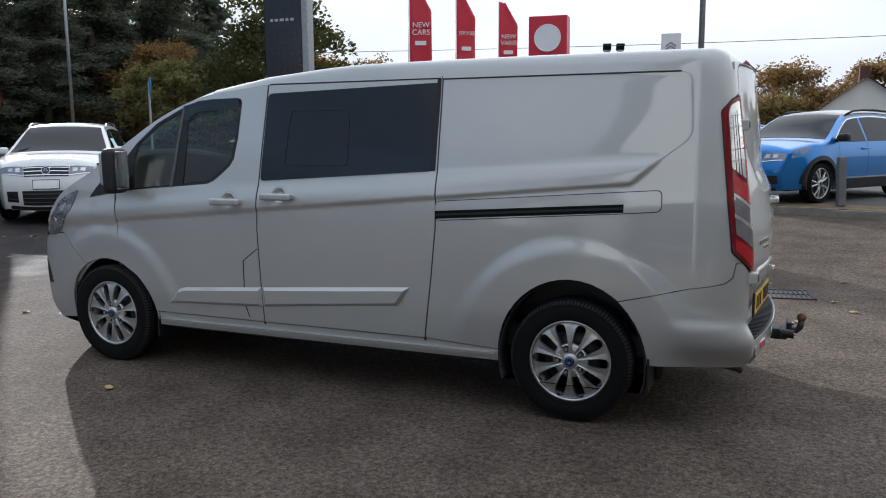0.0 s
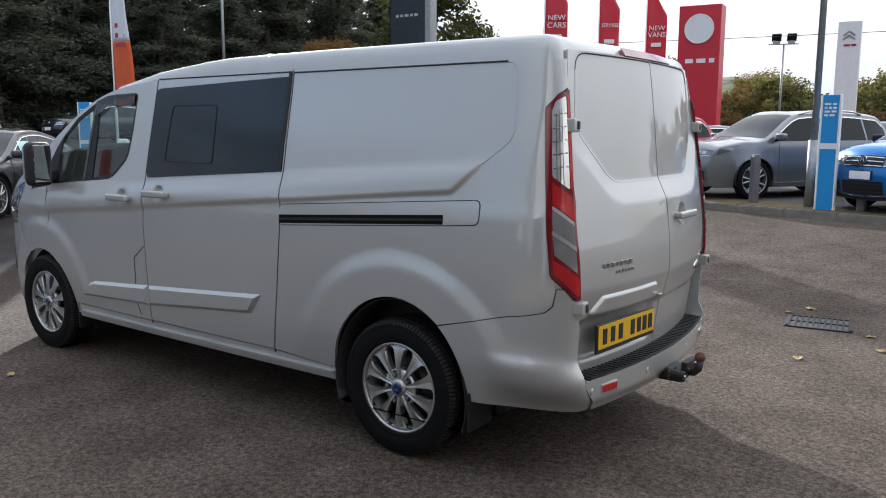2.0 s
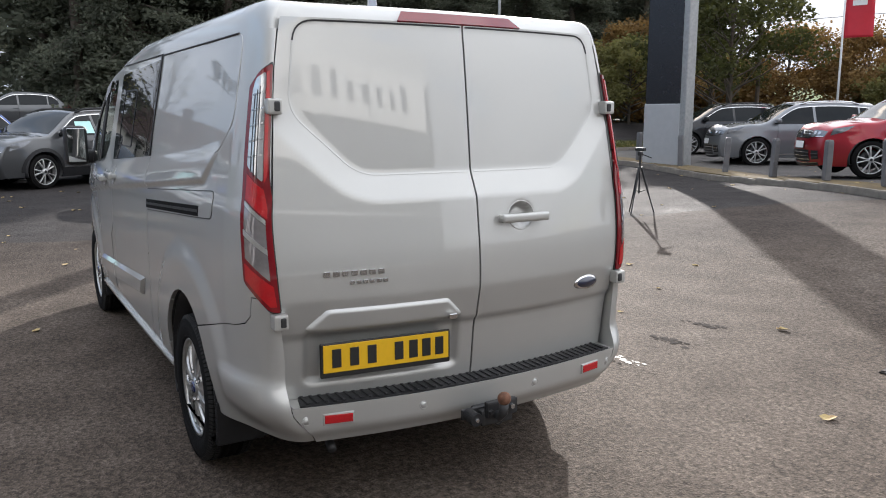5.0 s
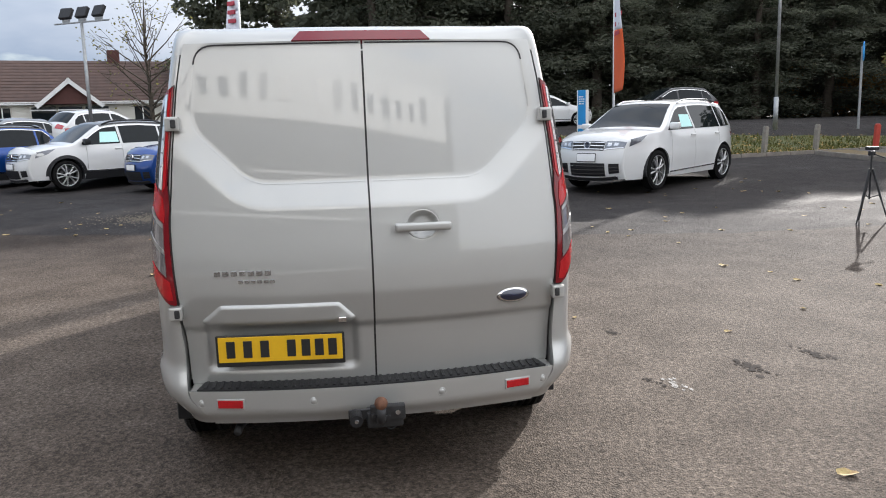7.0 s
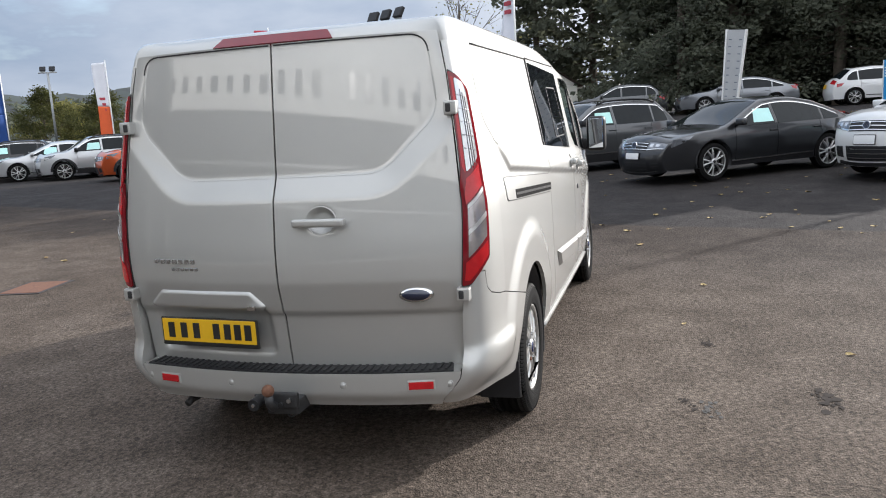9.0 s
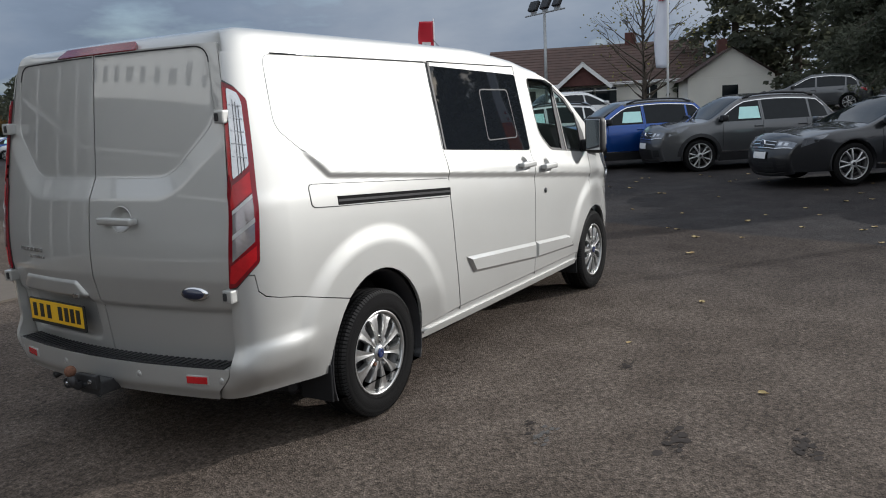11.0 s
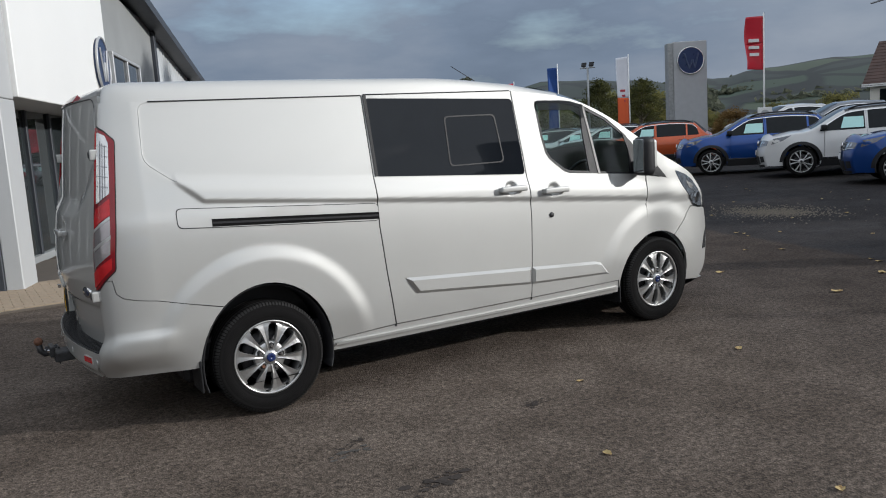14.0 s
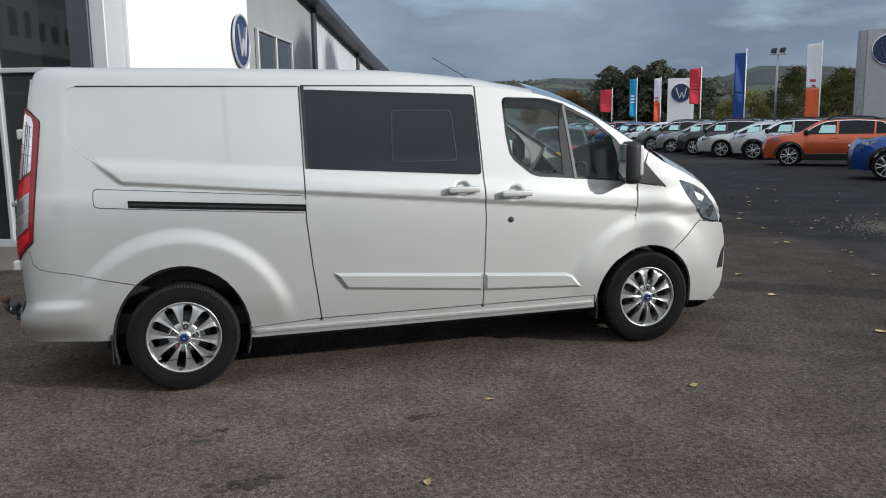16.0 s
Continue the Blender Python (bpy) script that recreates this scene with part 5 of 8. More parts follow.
        if c["rails"]:
            pts = [(x, s * (W(x, roofz) - 0.02), ip(sorted([(q[0].x, q[0].y) for q in inset if q[0].y > belt]), x) + 0.085) for x in [0.20 - 1.45 * i / 10 for i in range(11)]]
            pts[0] = (pts[0][0] + 0.06, pts[0][1], pts[0][2] - 0.05)
            pts[-1] = (pts[-1][0] - 0.06, pts[-1][1], pts[-1][2] - 0.05)
            v, f = tube(pts, 0.020, 8)
            link("roof_rail", v, f, M_CHROME if kind == "big" else M_BLACKP, car)
        for cx in (wb / 2, -wb / 2):
            wheel_parts(car, R, 0.225, R * 0.745, 5, "twin", M_RIMCAR, (cx, s * (w0 - 0.115), R), s)
            v, f = lathe([(Ra + 0.01, 0.0), (Ra + 0.01, -0.26), (Ra - 0.005, -0.26), (Ra - 0.005, 0.0)], 28)
            link("arch_liner", [(cx + a, s * (w0 - 0.02 + b), R + max(q, -0.10)) for a, b, q in v], f, M_BLACKP, car)

    # the strip over the top, in pieces from front to tail
    def strip_at(k, t, lift=0.0):
        """k: place along the fine profile, t: across from -1 to 1."""
        i = max(0, min(len(fine) - 1.001, k))
        j, f = int(i), i - int(i)
        p = inset[j][0].lerp(inset[min(j + 1, len(fine) - 1)][0], f)
        n = inset[j][1].lerp(inset[min(j + 1, len(fine) - 1)][1], f).normalized()
        w = W(p.x, p.y)
        a = abs(t)
        flat = (w - r) / w
        if a <= flat:
            o, y = r, t * w
            q = a / flat
        else:
            g = (a - flat) / (1 - flat)
            o, y = r * math.cos(g * math.pi / 2), math.copysign((w - r) + r * math.sin(g * math.pi / 2), t)
            q = 1.0
        front = smooth01(half * 0.35, half, abs(p.x)) if abs(n.x) > 0.3 else 0.15
        o += (0.03 + 0.10 * front) * (1 - q ** 2.4)
        p2 = p + n * (o + lift)
        return Vector((p2.x, y, p2.y))

    per = (len(fine) - 1) / (len(prof) - 1)
    ts = [-1, -0.985, -0.965, -0.94, -0.85, -0.6, -0.3, 0, 0.3, 0.6, 0.85, 0.94, 0.965, 0.985, 1]
    pieces = (("front_bumper", 0, 3, material), ("bonnet", 3, 6, material), ("windscreen", 6, 7.15, None), ("roof_panel", 7.15, 11, M_ROOFGLOSS if kind == "suv" else material), ("rear_window", 11, 12, None), ("tailgate", 12, 14, material), ("rear_bumper", 14, 16, material))
    for nm, k0, k1, mt in pieces:
        m = max(3, int((k1 - k0) * per))
        ks = [(k0 + (k1 - k0) * i / m) * per for i in range(m + 1)]
        verts = [strip_at(k, t) for k in ks for t in ts]
        n = len(ts)
        faces = [(i * n + j, i * n + j + 1, (i + 1) * n + j + 1, (i + 1) * n + j) for i in range(m) for j in range(n - 1)]
        piece = link(nm, verts, faces, mt or material, car)
        if mt is None:
            ts2 = [-0.90 + 1.8 * j / 12 for j in range(13)]
            verts = [strip_at(k, t, 0.004) for k in ks for t in ts2]
            n = len(ts2)
            faces = [(i * n + j, i * n + j + 1, (i + 1) * n + j + 1, (i + 1) * n + j) for i in range(m) for j in range(n - 1)]
            link("glass_pane", verts, faces, M_DARKGLASS, piece)

    def patch(nm, k0, k1, t0, t1, mt, lift=0.006, kt=0.0):
        verts, faces = [], []
        for i in range(5):
            for j in range(7):
                t = t0 + (t1 - t0) * j / 6
                verts.append(strip_at((k0 + kt * (j / 6) + (k1 - k0) * i / 4) * per, t, lift))
        for i in range(4):
            for j in range(6):
                faces.append((i * 7 + j, i * 7 + j + 1, (i + 1) * 7 + j + 1, (i + 1) * 7 + j))
        return link(nm, verts, faces, mt, car)

    patch("grille", 2.35, 3.10, -0.48, 0.48, M_BLACKP)
    for q in (2.42, 2.68, 2.94):
        patch("grille_bar", q, q + 0.055, -0.48, 0.48, M_CHROME, 0.012)
    patch("lower_grille", 0.55, 1.45, -0.54, 0.54, M_BLACKP)
    for q in (0.72, 0.98, 1.24):
        patch("lower_blade", q, q + 0.05, -0.53, 0.53, M_CHROME if kind == "big" else M_DARKMETAL, 0.012)
    patch("chin_spoiler", 0.08, 0.42, -0.84, 0.84, M_BLACKP, 0.010)
    patch("chin_trim", 0.42, 0.47, -0.80, 0.80, M_CHROME, 0.012)
    patch("plate_blank", 1.58, 2.08, -0.28, 0.28, M_WHITE, 0.024)
    patch("plate_surround", 1.53, 2.13, -0.295, 0.295, M_BLACKP, 0.016)
    q = strip_at(2.72 * per, 0.0, 0.012)
    em = part("emblem", cyl(q, q + Vector((0.016, 0, 0.003)), 0.075, 0.072, 28), M_CHROME, car)
    part("emblem_face", cyl(q + Vector((0.014, 0, 0.003)), q + Vector((0.019, 0, 0.004)), 0.060, None, 24), M_NAVY_CAR, em)
    for s in (1, -1):
        part("emblem_stroke", box((q.x + 0.020, q.y + s * 0.024, q.z), (0.004, 0.012, 0.088), 0.0, 1, pose(0, 0, 0, s * 18, 0, 0)), M_CHROME, em)
    for s in (1, -1):
        patch("headlamp", 2.42, 3.16, s * 0.50, s * 0.965, M_HEADL, 0.008, kt=0.30)
        for c0 in (0.56, 0.72):
            patch("lamp_bowl", 2.66 + (c0 - 0.5) * 0.6, 2.98 + (c0 - 0.5) * 0.6, s * c0, s * (c0 + 0.10), M_LAMPB, 0.012, kt=0.05)
        patch("lamp_brow", 2.40, 2.47, s * 0.50, s * 0.95, M_CHROME, 0.013, kt=0.30)
        patch("side_intake", 0.70, 1.42, s * 0.64, s * 0.90, M_BLACKP, 0.008)
        for c0 in (0.88, 1.14):
            patch("intake_blade", c0, c0 + 0.05, s * 0.65, s * 0.89, M_CHROME if kind == "big" else M_DARKMETAL, 0.013)
        patch("tail_lamp", 12.6, 13.4, s * 0.50, s * 0.985, M_TAILL, 0.010)
        at = left if s > 0 else right
        zl = prof[13][1] - 0.04
        shell("tail_lamp_side", [[(-half + 0.14, zl - 0.14), (-half + 0.14, zl), (-half + 0.40, zl + 0.02), (-half + 0.30, zl - 0.10)]], at, M_TAILL, car, step=0.2, lift=0.006, flip=s > 0)
        zh = prof[3][1] + 0.06
        shell("headlamp_side", [[(half - 0.16, zh - 0.09), (half - 0.20, zh + 0.05), (half - 0.60, zh + 0.115), (half - 0.42, zh + 0.0)]], at, M_HEADL, car, step=0.2, lift=0.006, flip=s > 0)
    patch("rear_plate", 13.6, 14.2, -0.28, 0.28, M_YELLOW, 0.02)
    part("underside", box((0, 0, 0.32), (2 * half - 0.5, 1.3, 0.2), 0.04, 1), M_BLACKP, car)
    return car


COL = dict(
    white=(0.66, 0.66, 0.65), darkgrey=(0.024, 0.025, 0.028), midgrey=(0.085, 0.088, 0.092), blue=(0.003, 0.052, 0.25), brightblue=(0.002, 0.165, 0.48),
    orange=(0.50, 0.085, 0.020), silver=(0.48, 0.49, 0.50), red=(0.30, 0.010, 0.022), steel=(0.19, 0.20, 0.215), black=(0.014, 0.014, 0.016))
PAINTS = {k: paint(f"{k}_car_paint", v, 0.0 if k in ("white",) else 0.62, 0.34) for k, v in COL.items()}
for pm in PAINTS.values():
    pm.node_tree.nodes["Principled BSDF"].inputs["Coat Weight"].default_value = 1.0
    pm.node_tree.nodes["Principled BSDF"].inputs["Specular IOR Level"].default_value = 0.5
WORDS = dict(white="white", darkgrey="dark grey", midgrey="dark metallic grey", blue="blue", brightblue="bright blue", orange="orange", silver="silver", red="dark red", steel="steel grey", black="black")
KINDS = dict(suv="crossover", big="large estate car", saloon="fastback saloon", hatch="hatchback")
made_cars = {}


def put_car(kind, colour, x, y, heading, z=None, extra="parked on the tarmac", sheet=True, cat="car"):
    """Set a car down by its centre; heading: degrees from +x."""
    label = f"{WORDS[colour]} {KINDS[kind]} {extra}"
    m = pose(x, y, ground_z(x, y) if z is None else z, 0, 0, heading)
    key = (kind, sheet)
    if key not in made_cars:
        ob = build_car(kind, PAINTS[colour], label, sheet)
        ob.matrix_world = m
        made_cars[key] = (ob, PAINTS[colour])
        return ob
    src, p0 = made_cars[key]
    ob = copy_thing(src, m)
    ob["label"] = label
    for o in ob.children_recursive:
        for sl in o.material_slots:
            if sl.material == p0 and p0 != PAINTS[colour]:
                sl.link = "OBJECT"
                sl.material = PAINTS[colour]
    return ob


def by_hub(kind, colour, hx, hy, heading, **kw):
    """Set a car down by its front left hub."""
    c = CAR[kind]
    a = radians(heading)
    h, lf = Vector((math.cos(a), math.sin(a))), Vector((-math.sin(a), math.cos(a)))
    p = Vector((hx, hy)) - h * c["wb"] / 2 - lf * (c["w"] - 0.10)
    return put_car(kind, colour, p.x, p.y, heading, **kw)


by_hub("big", "white", 10.55, -6.2, 128, extra="parked facing the forecourt")
by_hub("saloon", "darkgrey", 11.45, -2.46, 128, extra="with a sale sheet in its window")
by_hub("suv", "midgrey", 14.2, 0.62, 126, extra="with a sale sheet in its window")
by_hub("suv", "blue", 14.5, 3.25, 128, extra="with a sale sheet in its window")
by_hub("suv", "white", 15.8, 6.25, 130, extra="with black arch cladding in the sale row")
by_hub("suv", "blue", 16.4, 9.4, 132, extra="with black arch cladding in the sale row")
by_hub("suv", "orange", 18.95, 15.75, 134, extra="with black arch cladding in the sale row")
by_hub("suv", "silver", 21.0, 20.1, 135, extra="in the long sale row")
by_hub("saloon", "silver", 21.4, 22.6, 135, extra="in the long sale row")
row = [("suv", "black"), ("hatch", "steel"), ("suv", "midgrey"), ("hatch", "white"), ("saloon", "darkgrey"), ("hatch", "blue"), ("suv", "red"), ("hatch", "steel"), ("hatch", "silver"), ("suv", "blue"), ("hatch", "white")]
for i, (k, cl) in enumerate(row):
    by_hub(k, cl, 22.0 + 0.62 * i, 25.4 + 2.75 * i, 135, extra="in the long sale row")
# a second row behind the first
for i, (k, cl) in enumerate((("hatch", "darkgrey"), ("hatch", "steel"), ("suv", "white"), ("hatch", "silver"), ("hatch", "black"))):
    put_car(k, cl, 27.5 + 1.2 * i, 19.5 + 4.6 * i, -48, extra="in the back row")
put_car("hatch", "white", 25.5, 13.6, 150, z=0.55, extra="parked before the bungalow", sheet=False)
put_car("hatch", "white", 27.2, 8.3, -40, z=0.75, extra="parked before the bungalow", sheet=False)
put_car("hatch", "steel", 24.8, 11.0, 140, z=0.5, extra="parked before the bungalow", sheet=False)
# the street beyond the bank
put_car("saloon", "steel", 33.0, -4.65, 96, extra="parked in the street", sheet=False)
put_car("hatch", "midgrey", 33.4, 0.35, 96, extra="parked in the street", sheet=False)
put_car("hatch", "white", 32.6, -10.25, -84, extra="parked in the street", sheet=False)
put_car("hatch", "darkgrey", 27.5, -14.0, 95, extra="parked in the street", sheet=False)
# the raised lot on the other side
def lot_z(x, y):
    return ground_z(x, y) + 0.118


for k, cl, x, y, a, sc in (("suv", "brightblue", -1.60, -9.95, 56, 1.0), ("big", "steel", 1.58, -11.0, 54, 0.92), ("big", "red", 5.61, -13.2, 57, 0.95), ("big", "steel", 10.24, -15.7, 58, 0.95), ("suv", "black", 14.2, -17.6, 60, 1.0)):
    ob = by_hub(k, cl, x, y, a, z=lot_z(x, y), extra="parked behind the kerb", sheet=False)
    ob.scale = (sc, sc, sc)
for i, (k, cl) in enumerate((("hatch", "black"), ("suv", "silver"), ("hatch", "blue"), ("suv", "midgrey"), ("hatch", "steel"), ("suv", "black"), ("hatch", "darkgrey"), ("suv", "silver"))):
    x, y = -5.4 + 3.0 * i, -18.0 - 1.15 * i
    put_car(k, cl, x, y, 58, z=lot_z(x, y), extra="in the far lot", sheet=False)
# cars on the showroom's side
put_car("hatch", "black", 10.2, 14.7, 60, extra="parked near the showroom", sheet=False)


# ---- the raised lot's kerb, bollards and boards ----
M_KERB = surf("kerb_concrete", (0.205, 0.183, 0.155), 0.9, var=0.3, scale=5, bump=0.5, bscale=120)
M_LOT = surf("lot_tarmac", (0.075, 0.068, 0.062), 0.9, var=0.4, scale=1.4, bump=0.7, bscale=90)
M_VERGE = surf("leafy_verge", (0.13, 0.105, 0.06), 0.95, var=0.55, scale=3.5, bump=0.8, bscale=40, tint=(0.20, 0.14, 0.06))
M_POST = surf("bollard_plastic", (0.13, 0.13, 0.135), 0.6, var=0.2, scale=8)
M_GALV = surf("galvanised_steel", (0.33, 0.34, 0.34), 0.5, 0.6, var=0.2, scale=12)
M_BOARD = surf("blue_board", (0.012, 0.27, 0.62), 0.4, var=0.05)
M_RED = surf("red_sign", (0.55, 0.018, 0.035), 0.4, var=0.06)
M_SIGNW = surf("sign_white", (0.78, 0.78, 0.76), 0.45, var=0.05)
M_SIGNG = surf("sign_grey", (0.42, 0.43, 0.44), 0.4, 0.2, var=0.06)
M_SIGNK = surf("sign_black", (0.012, 0.013, 0.018), 0.25, var=0.1)
M_DIM = surf("dim_navy_stroke", (0.07, 0.10, 0.17), 0.35, 0.3, var=0.1)
M_NAVY = surf("navy_disc", (0.012, 0.03, 0.095), 0.3, var=0.1)
KERBLINE = [(-20.2, -5.45), (-8.7, -7.5), (-2.8, -8.63), (-1.0, -9.2), (2.3, -10.15), (5.35, -11.45), (8.2, -12.5), (10.5, -13.2), (14.0, -13.9), (18.0, -14.6)]


def kerb_normal(i):
    a, b = Vector(KERBLINE[max(i - 1, 0)]), Vector(KERBLINE[min(i + 1, len(KERBLINE) - 1)])
    d = (b - a).normalized()
    return Vector((d.y, -d.x))


def kerb_strip(name, d0, d1, z0, z1, material, label):
    verts, faces = [], []
    for i, p in enumerate(KERBLINE):
        n = kerb_normal(i)
        g = ground_z(*p)
        for d, z in ((d0, -0.05), (d0, g + z0), (d1, g + z1), (d1, -0.05)):
            q = Vector(p) + n * d
            verts.append((q.x, q.y, z))
    for i in range(len(KERBLINE) - 1):
        for k in range(3):
            faces.append((i * 4 + k, i * 4 + k + 1, i * 4 + k + 5, i * 4 + k + 4))
    return tagged(link(name, verts, [f[::-1] for f in faces], material, smooth=False), label, "kerb", kind="structure")


lot = kerb_strip("lot_ground", 0.9, 60.0, 0.125, 0.13, M_LOT, "grey tarmac of the raised lot")
kerb_strip("verge_strip", 0.12, 0.9, 0.118, 0.13, M_VERGE, "leaf-strewn strip of soil along the kerb")
# kerbstones, one by one
kb = bmesh.new()
bmesh.ops.create_cube(kb, size=1.0)
bmesh.ops.scale(kb, vec=(0.90, 0.125, 0.22), verts=kb.verts)
bmesh.ops.bevel(kb, geom=[e for e in kb.edges if all(v.co.z > 0 for v in e.verts)], offset=0.018, segments=2, affect="EDGES")
kerb_me = bpy.data.meshes.new("kerb_stone")
kb.to_mesh(kerb_me)
kb.free()
kerb_me.materials.append(M_KERB)
kerb = tagged(new("kerb"), "worn concrete kerb with fallen leaves", "kerb", kind="structure")
rnd = random.Random(4)
for (a, b) in zip(KERBLINE, KERBLINE[1:]):
    a, b = Vector(a), Vector(b)
    n = max(1, round((b - a).length / 0.906))
    ang = math.degrees(math.atan2((b - a).y, (b - a).x))
    for i in range(n):
        p = a.lerp(b, (i + 0.5) / n)
        ob = new("kerb_stone", kerb_me)
        ob.parent = kerb
        ob.matrix_world = pose(p.x, p.y, ground_z(p.x, p.y) + 0.013 + rnd.uniform(-0.006, 0.004), rnd.uniform(-1, 1), rnd.uniform(-0.3, 0.3), ang + rnd.uniform(-0.3, 0.3))
        ob.scale = (((b - a).length / n - 0.006) / 0.90, 1, 1)


def bollard(x, y, h=0.80, lean=0.0):
    ob = thing("bollard", pose(x, y, lot_z(x, y), 0, lean, rnd.uniform(0, 90)), "square grey bollard behind the kerb", "bollard", "bollards along the kerb")
    part("post", box((0, 0, h / 2), (0.125, 0.125, h), 0.02, 2), M_POST, ob)
    part("bevelled_cap", box((0, 0, h), (0.11, 0.11, 0.05), 0.022, 2), M_POST, ob)


for d in (-7.2, -5.5, -3.7, -1.85, -0.25, 1.5, 2.95, 4.4, 5.95, 7.6, 9.3, 11.1, 13.0):
    i = max(k for k in range(len(KERBLINE)) if KERBLINE[k][0] <= d)
    a, b = Vector(KERBLINE[i]), Vector(KERBLINE[i + 1])
    p = a.lerp(b, (d - a.x) / (b.x - a.x)) + kerb_normal(i) * 0.55
    bollard(p.x, p.y, 0.78 + rnd.uniform(-0.05, 0.05), rnd.uniform(-3, 3))


def text_bars(parent, at, rows, width, h, material, gap=1.9, rnd_=random.Random(2)):
    """Rows of plain bars standing in for small writing."""
    m = Matrix(at)
    for r_ in range(rows):
        x = -width / 2
        while x < width / 2 - h:
            w = min(rnd_.uniform(1.2, 3.2) * h, width / 2 - x)
            bm = box((x + w / 2, 0, -r_ * h * gap), (w, 0.006, h), 0.0)
            bmesh.ops.transform(bm, matrix=m, verts=bm.verts)
            part("text_bar", bm, material, parent)
            x += w + h * 0.8


def info_board(x, y, z, heading, h, label, w=0.30):
    ob = thing("info_board", pose(x, y, z, 0, 0, heading), label, "sign board")
    b = part("panel", box((0, 0, h / 2), (w, 0.07, h), 0.012, 2), M_BOARD, ob)
    part("edge_strip", box((w / 2 + 0.012, 0, h / 2), (0.03, 0.085, h), 0.006, 1), M_SIGNW, ob)
    part("edge_strip", box((-w / 2 - 0.012, 0, h / 2), (0.03, 0.085, h), 0.006, 1), M_SIGNW, ob)
    part("white_band", box((0, -0.037, h * 0.56), (w * 0.98, 0.01, 0.09), 0.0), M_SIGNW, ob)
    text_bars(ob, pose(0, -0.04, h * 0.92), 4, w * 0.7, 0.03, M_SIGNW)


info_board(0.10, -9.85, 0.36, 172, 1.80, "tall blue information board with a white band behind the kerb", 0.25)
info_board(15.15, -6.28, 0.15, 202, 2.05, "tall blue information board beside the sale row")


def flood_mast(x, y, z, h, heads, heading, label, k=1.0):
    ob = thing("floodlight_mast", pose(x, y, z, 0, 0, heading), label, "lamp post", "floodlight masts")
    part("mast_base", cyl((0, 0, 0), (0, 0, 1.1), 0.085, 0.08, 16), M_GALV, ob, smooth=True)
    part("mast", cyl((0, 0, 1.1), (0, 0, h), 0.055, 0.045, 16), M_GALV, ob, smooth=True)
    if heads:
        part("crossbar", cyl((k * (-0.42 * (heads - 1) - 0.2), 0, h), (k * (0.42 * (heads - 1) + 0.2), 0, h), 0.025, None, 10), M_GALV, ob)
    for i in range(heads):
        o = (i - (heads - 1) / 2) * 0.62 * k
        hd = part("floodlight_head", box((0, 0, 0), (0.40, 0.12, 0.34), 0.03, 2, pose(0, 0, 0, 28, 0, 6 * (i - 1))), M_BLACKP, ob)
        hd.location, hd.scale = (o, -0.06 * k, h + 0.28 * k), (k, k, k)
        part("lamp_glass", box((0, -0.065, 0), (0.34, 0.01, 0.28), 0.0, 1, pose(0, 0, 0, 28, 0, 6 * (i - 1))), M_DARKGLASS, hd)
        part("lamp_bracket", box((0, 0.02, -0.16), (0.30, 0.03, 0.20), 0.01, 1), M_GALV, hd)


flood_mast(20.9, 6.95, 0.1, 4.55, 3, 60, "grey mast with three floodlights behind the sale row")
flood_mast(24.95, 23.7, 0.1, 4.4, 2, 120, "grey mast with two floodlights behind the sale row", 0.6)
flood_mast(6.6, -34.0, 0.3, 5.1, 2, 200, "grey mast with two floodlights in the far lot")
flood_mast(6.9, -16.2, 0.3, 3.0, 2, 200, "grey mast with two floodlights behind the kerb", 0.6)
flood_mast(0.40, -10.25, 0.36, 9.0, 0, 0, "tall galvanised lamp post behind the kerb")
flood_mast(21.0, -15.0, 0.9, 8.0, 0, 0, "tall galvanised street lamp post on the verge")


def words(parent, lines, m, size, material, name="lettering"):
    """Flat raised letters, centred, one line under another."""
    for k, line in enumerate(lines):
        cu = bpy.data.curves.new("letters", "FONT")
        cu.body, cu.size, cu.align_x, cu.extrude = line, size, "CENTER", 0.002
        tmp = bpy.data.objects.new("letters", cu)
        me = bpy.data.meshes.new_from_object(tmp)
        bpy.data.objects.remove(tmp)
        bpy.data.curves.remove(cu)
        me.transform(m @ pose(0, 0, -k * size * 0.95, 90, 0, 0))
        me.materials.append(material)
        ob = new(name, me)
        ob.parent = parent


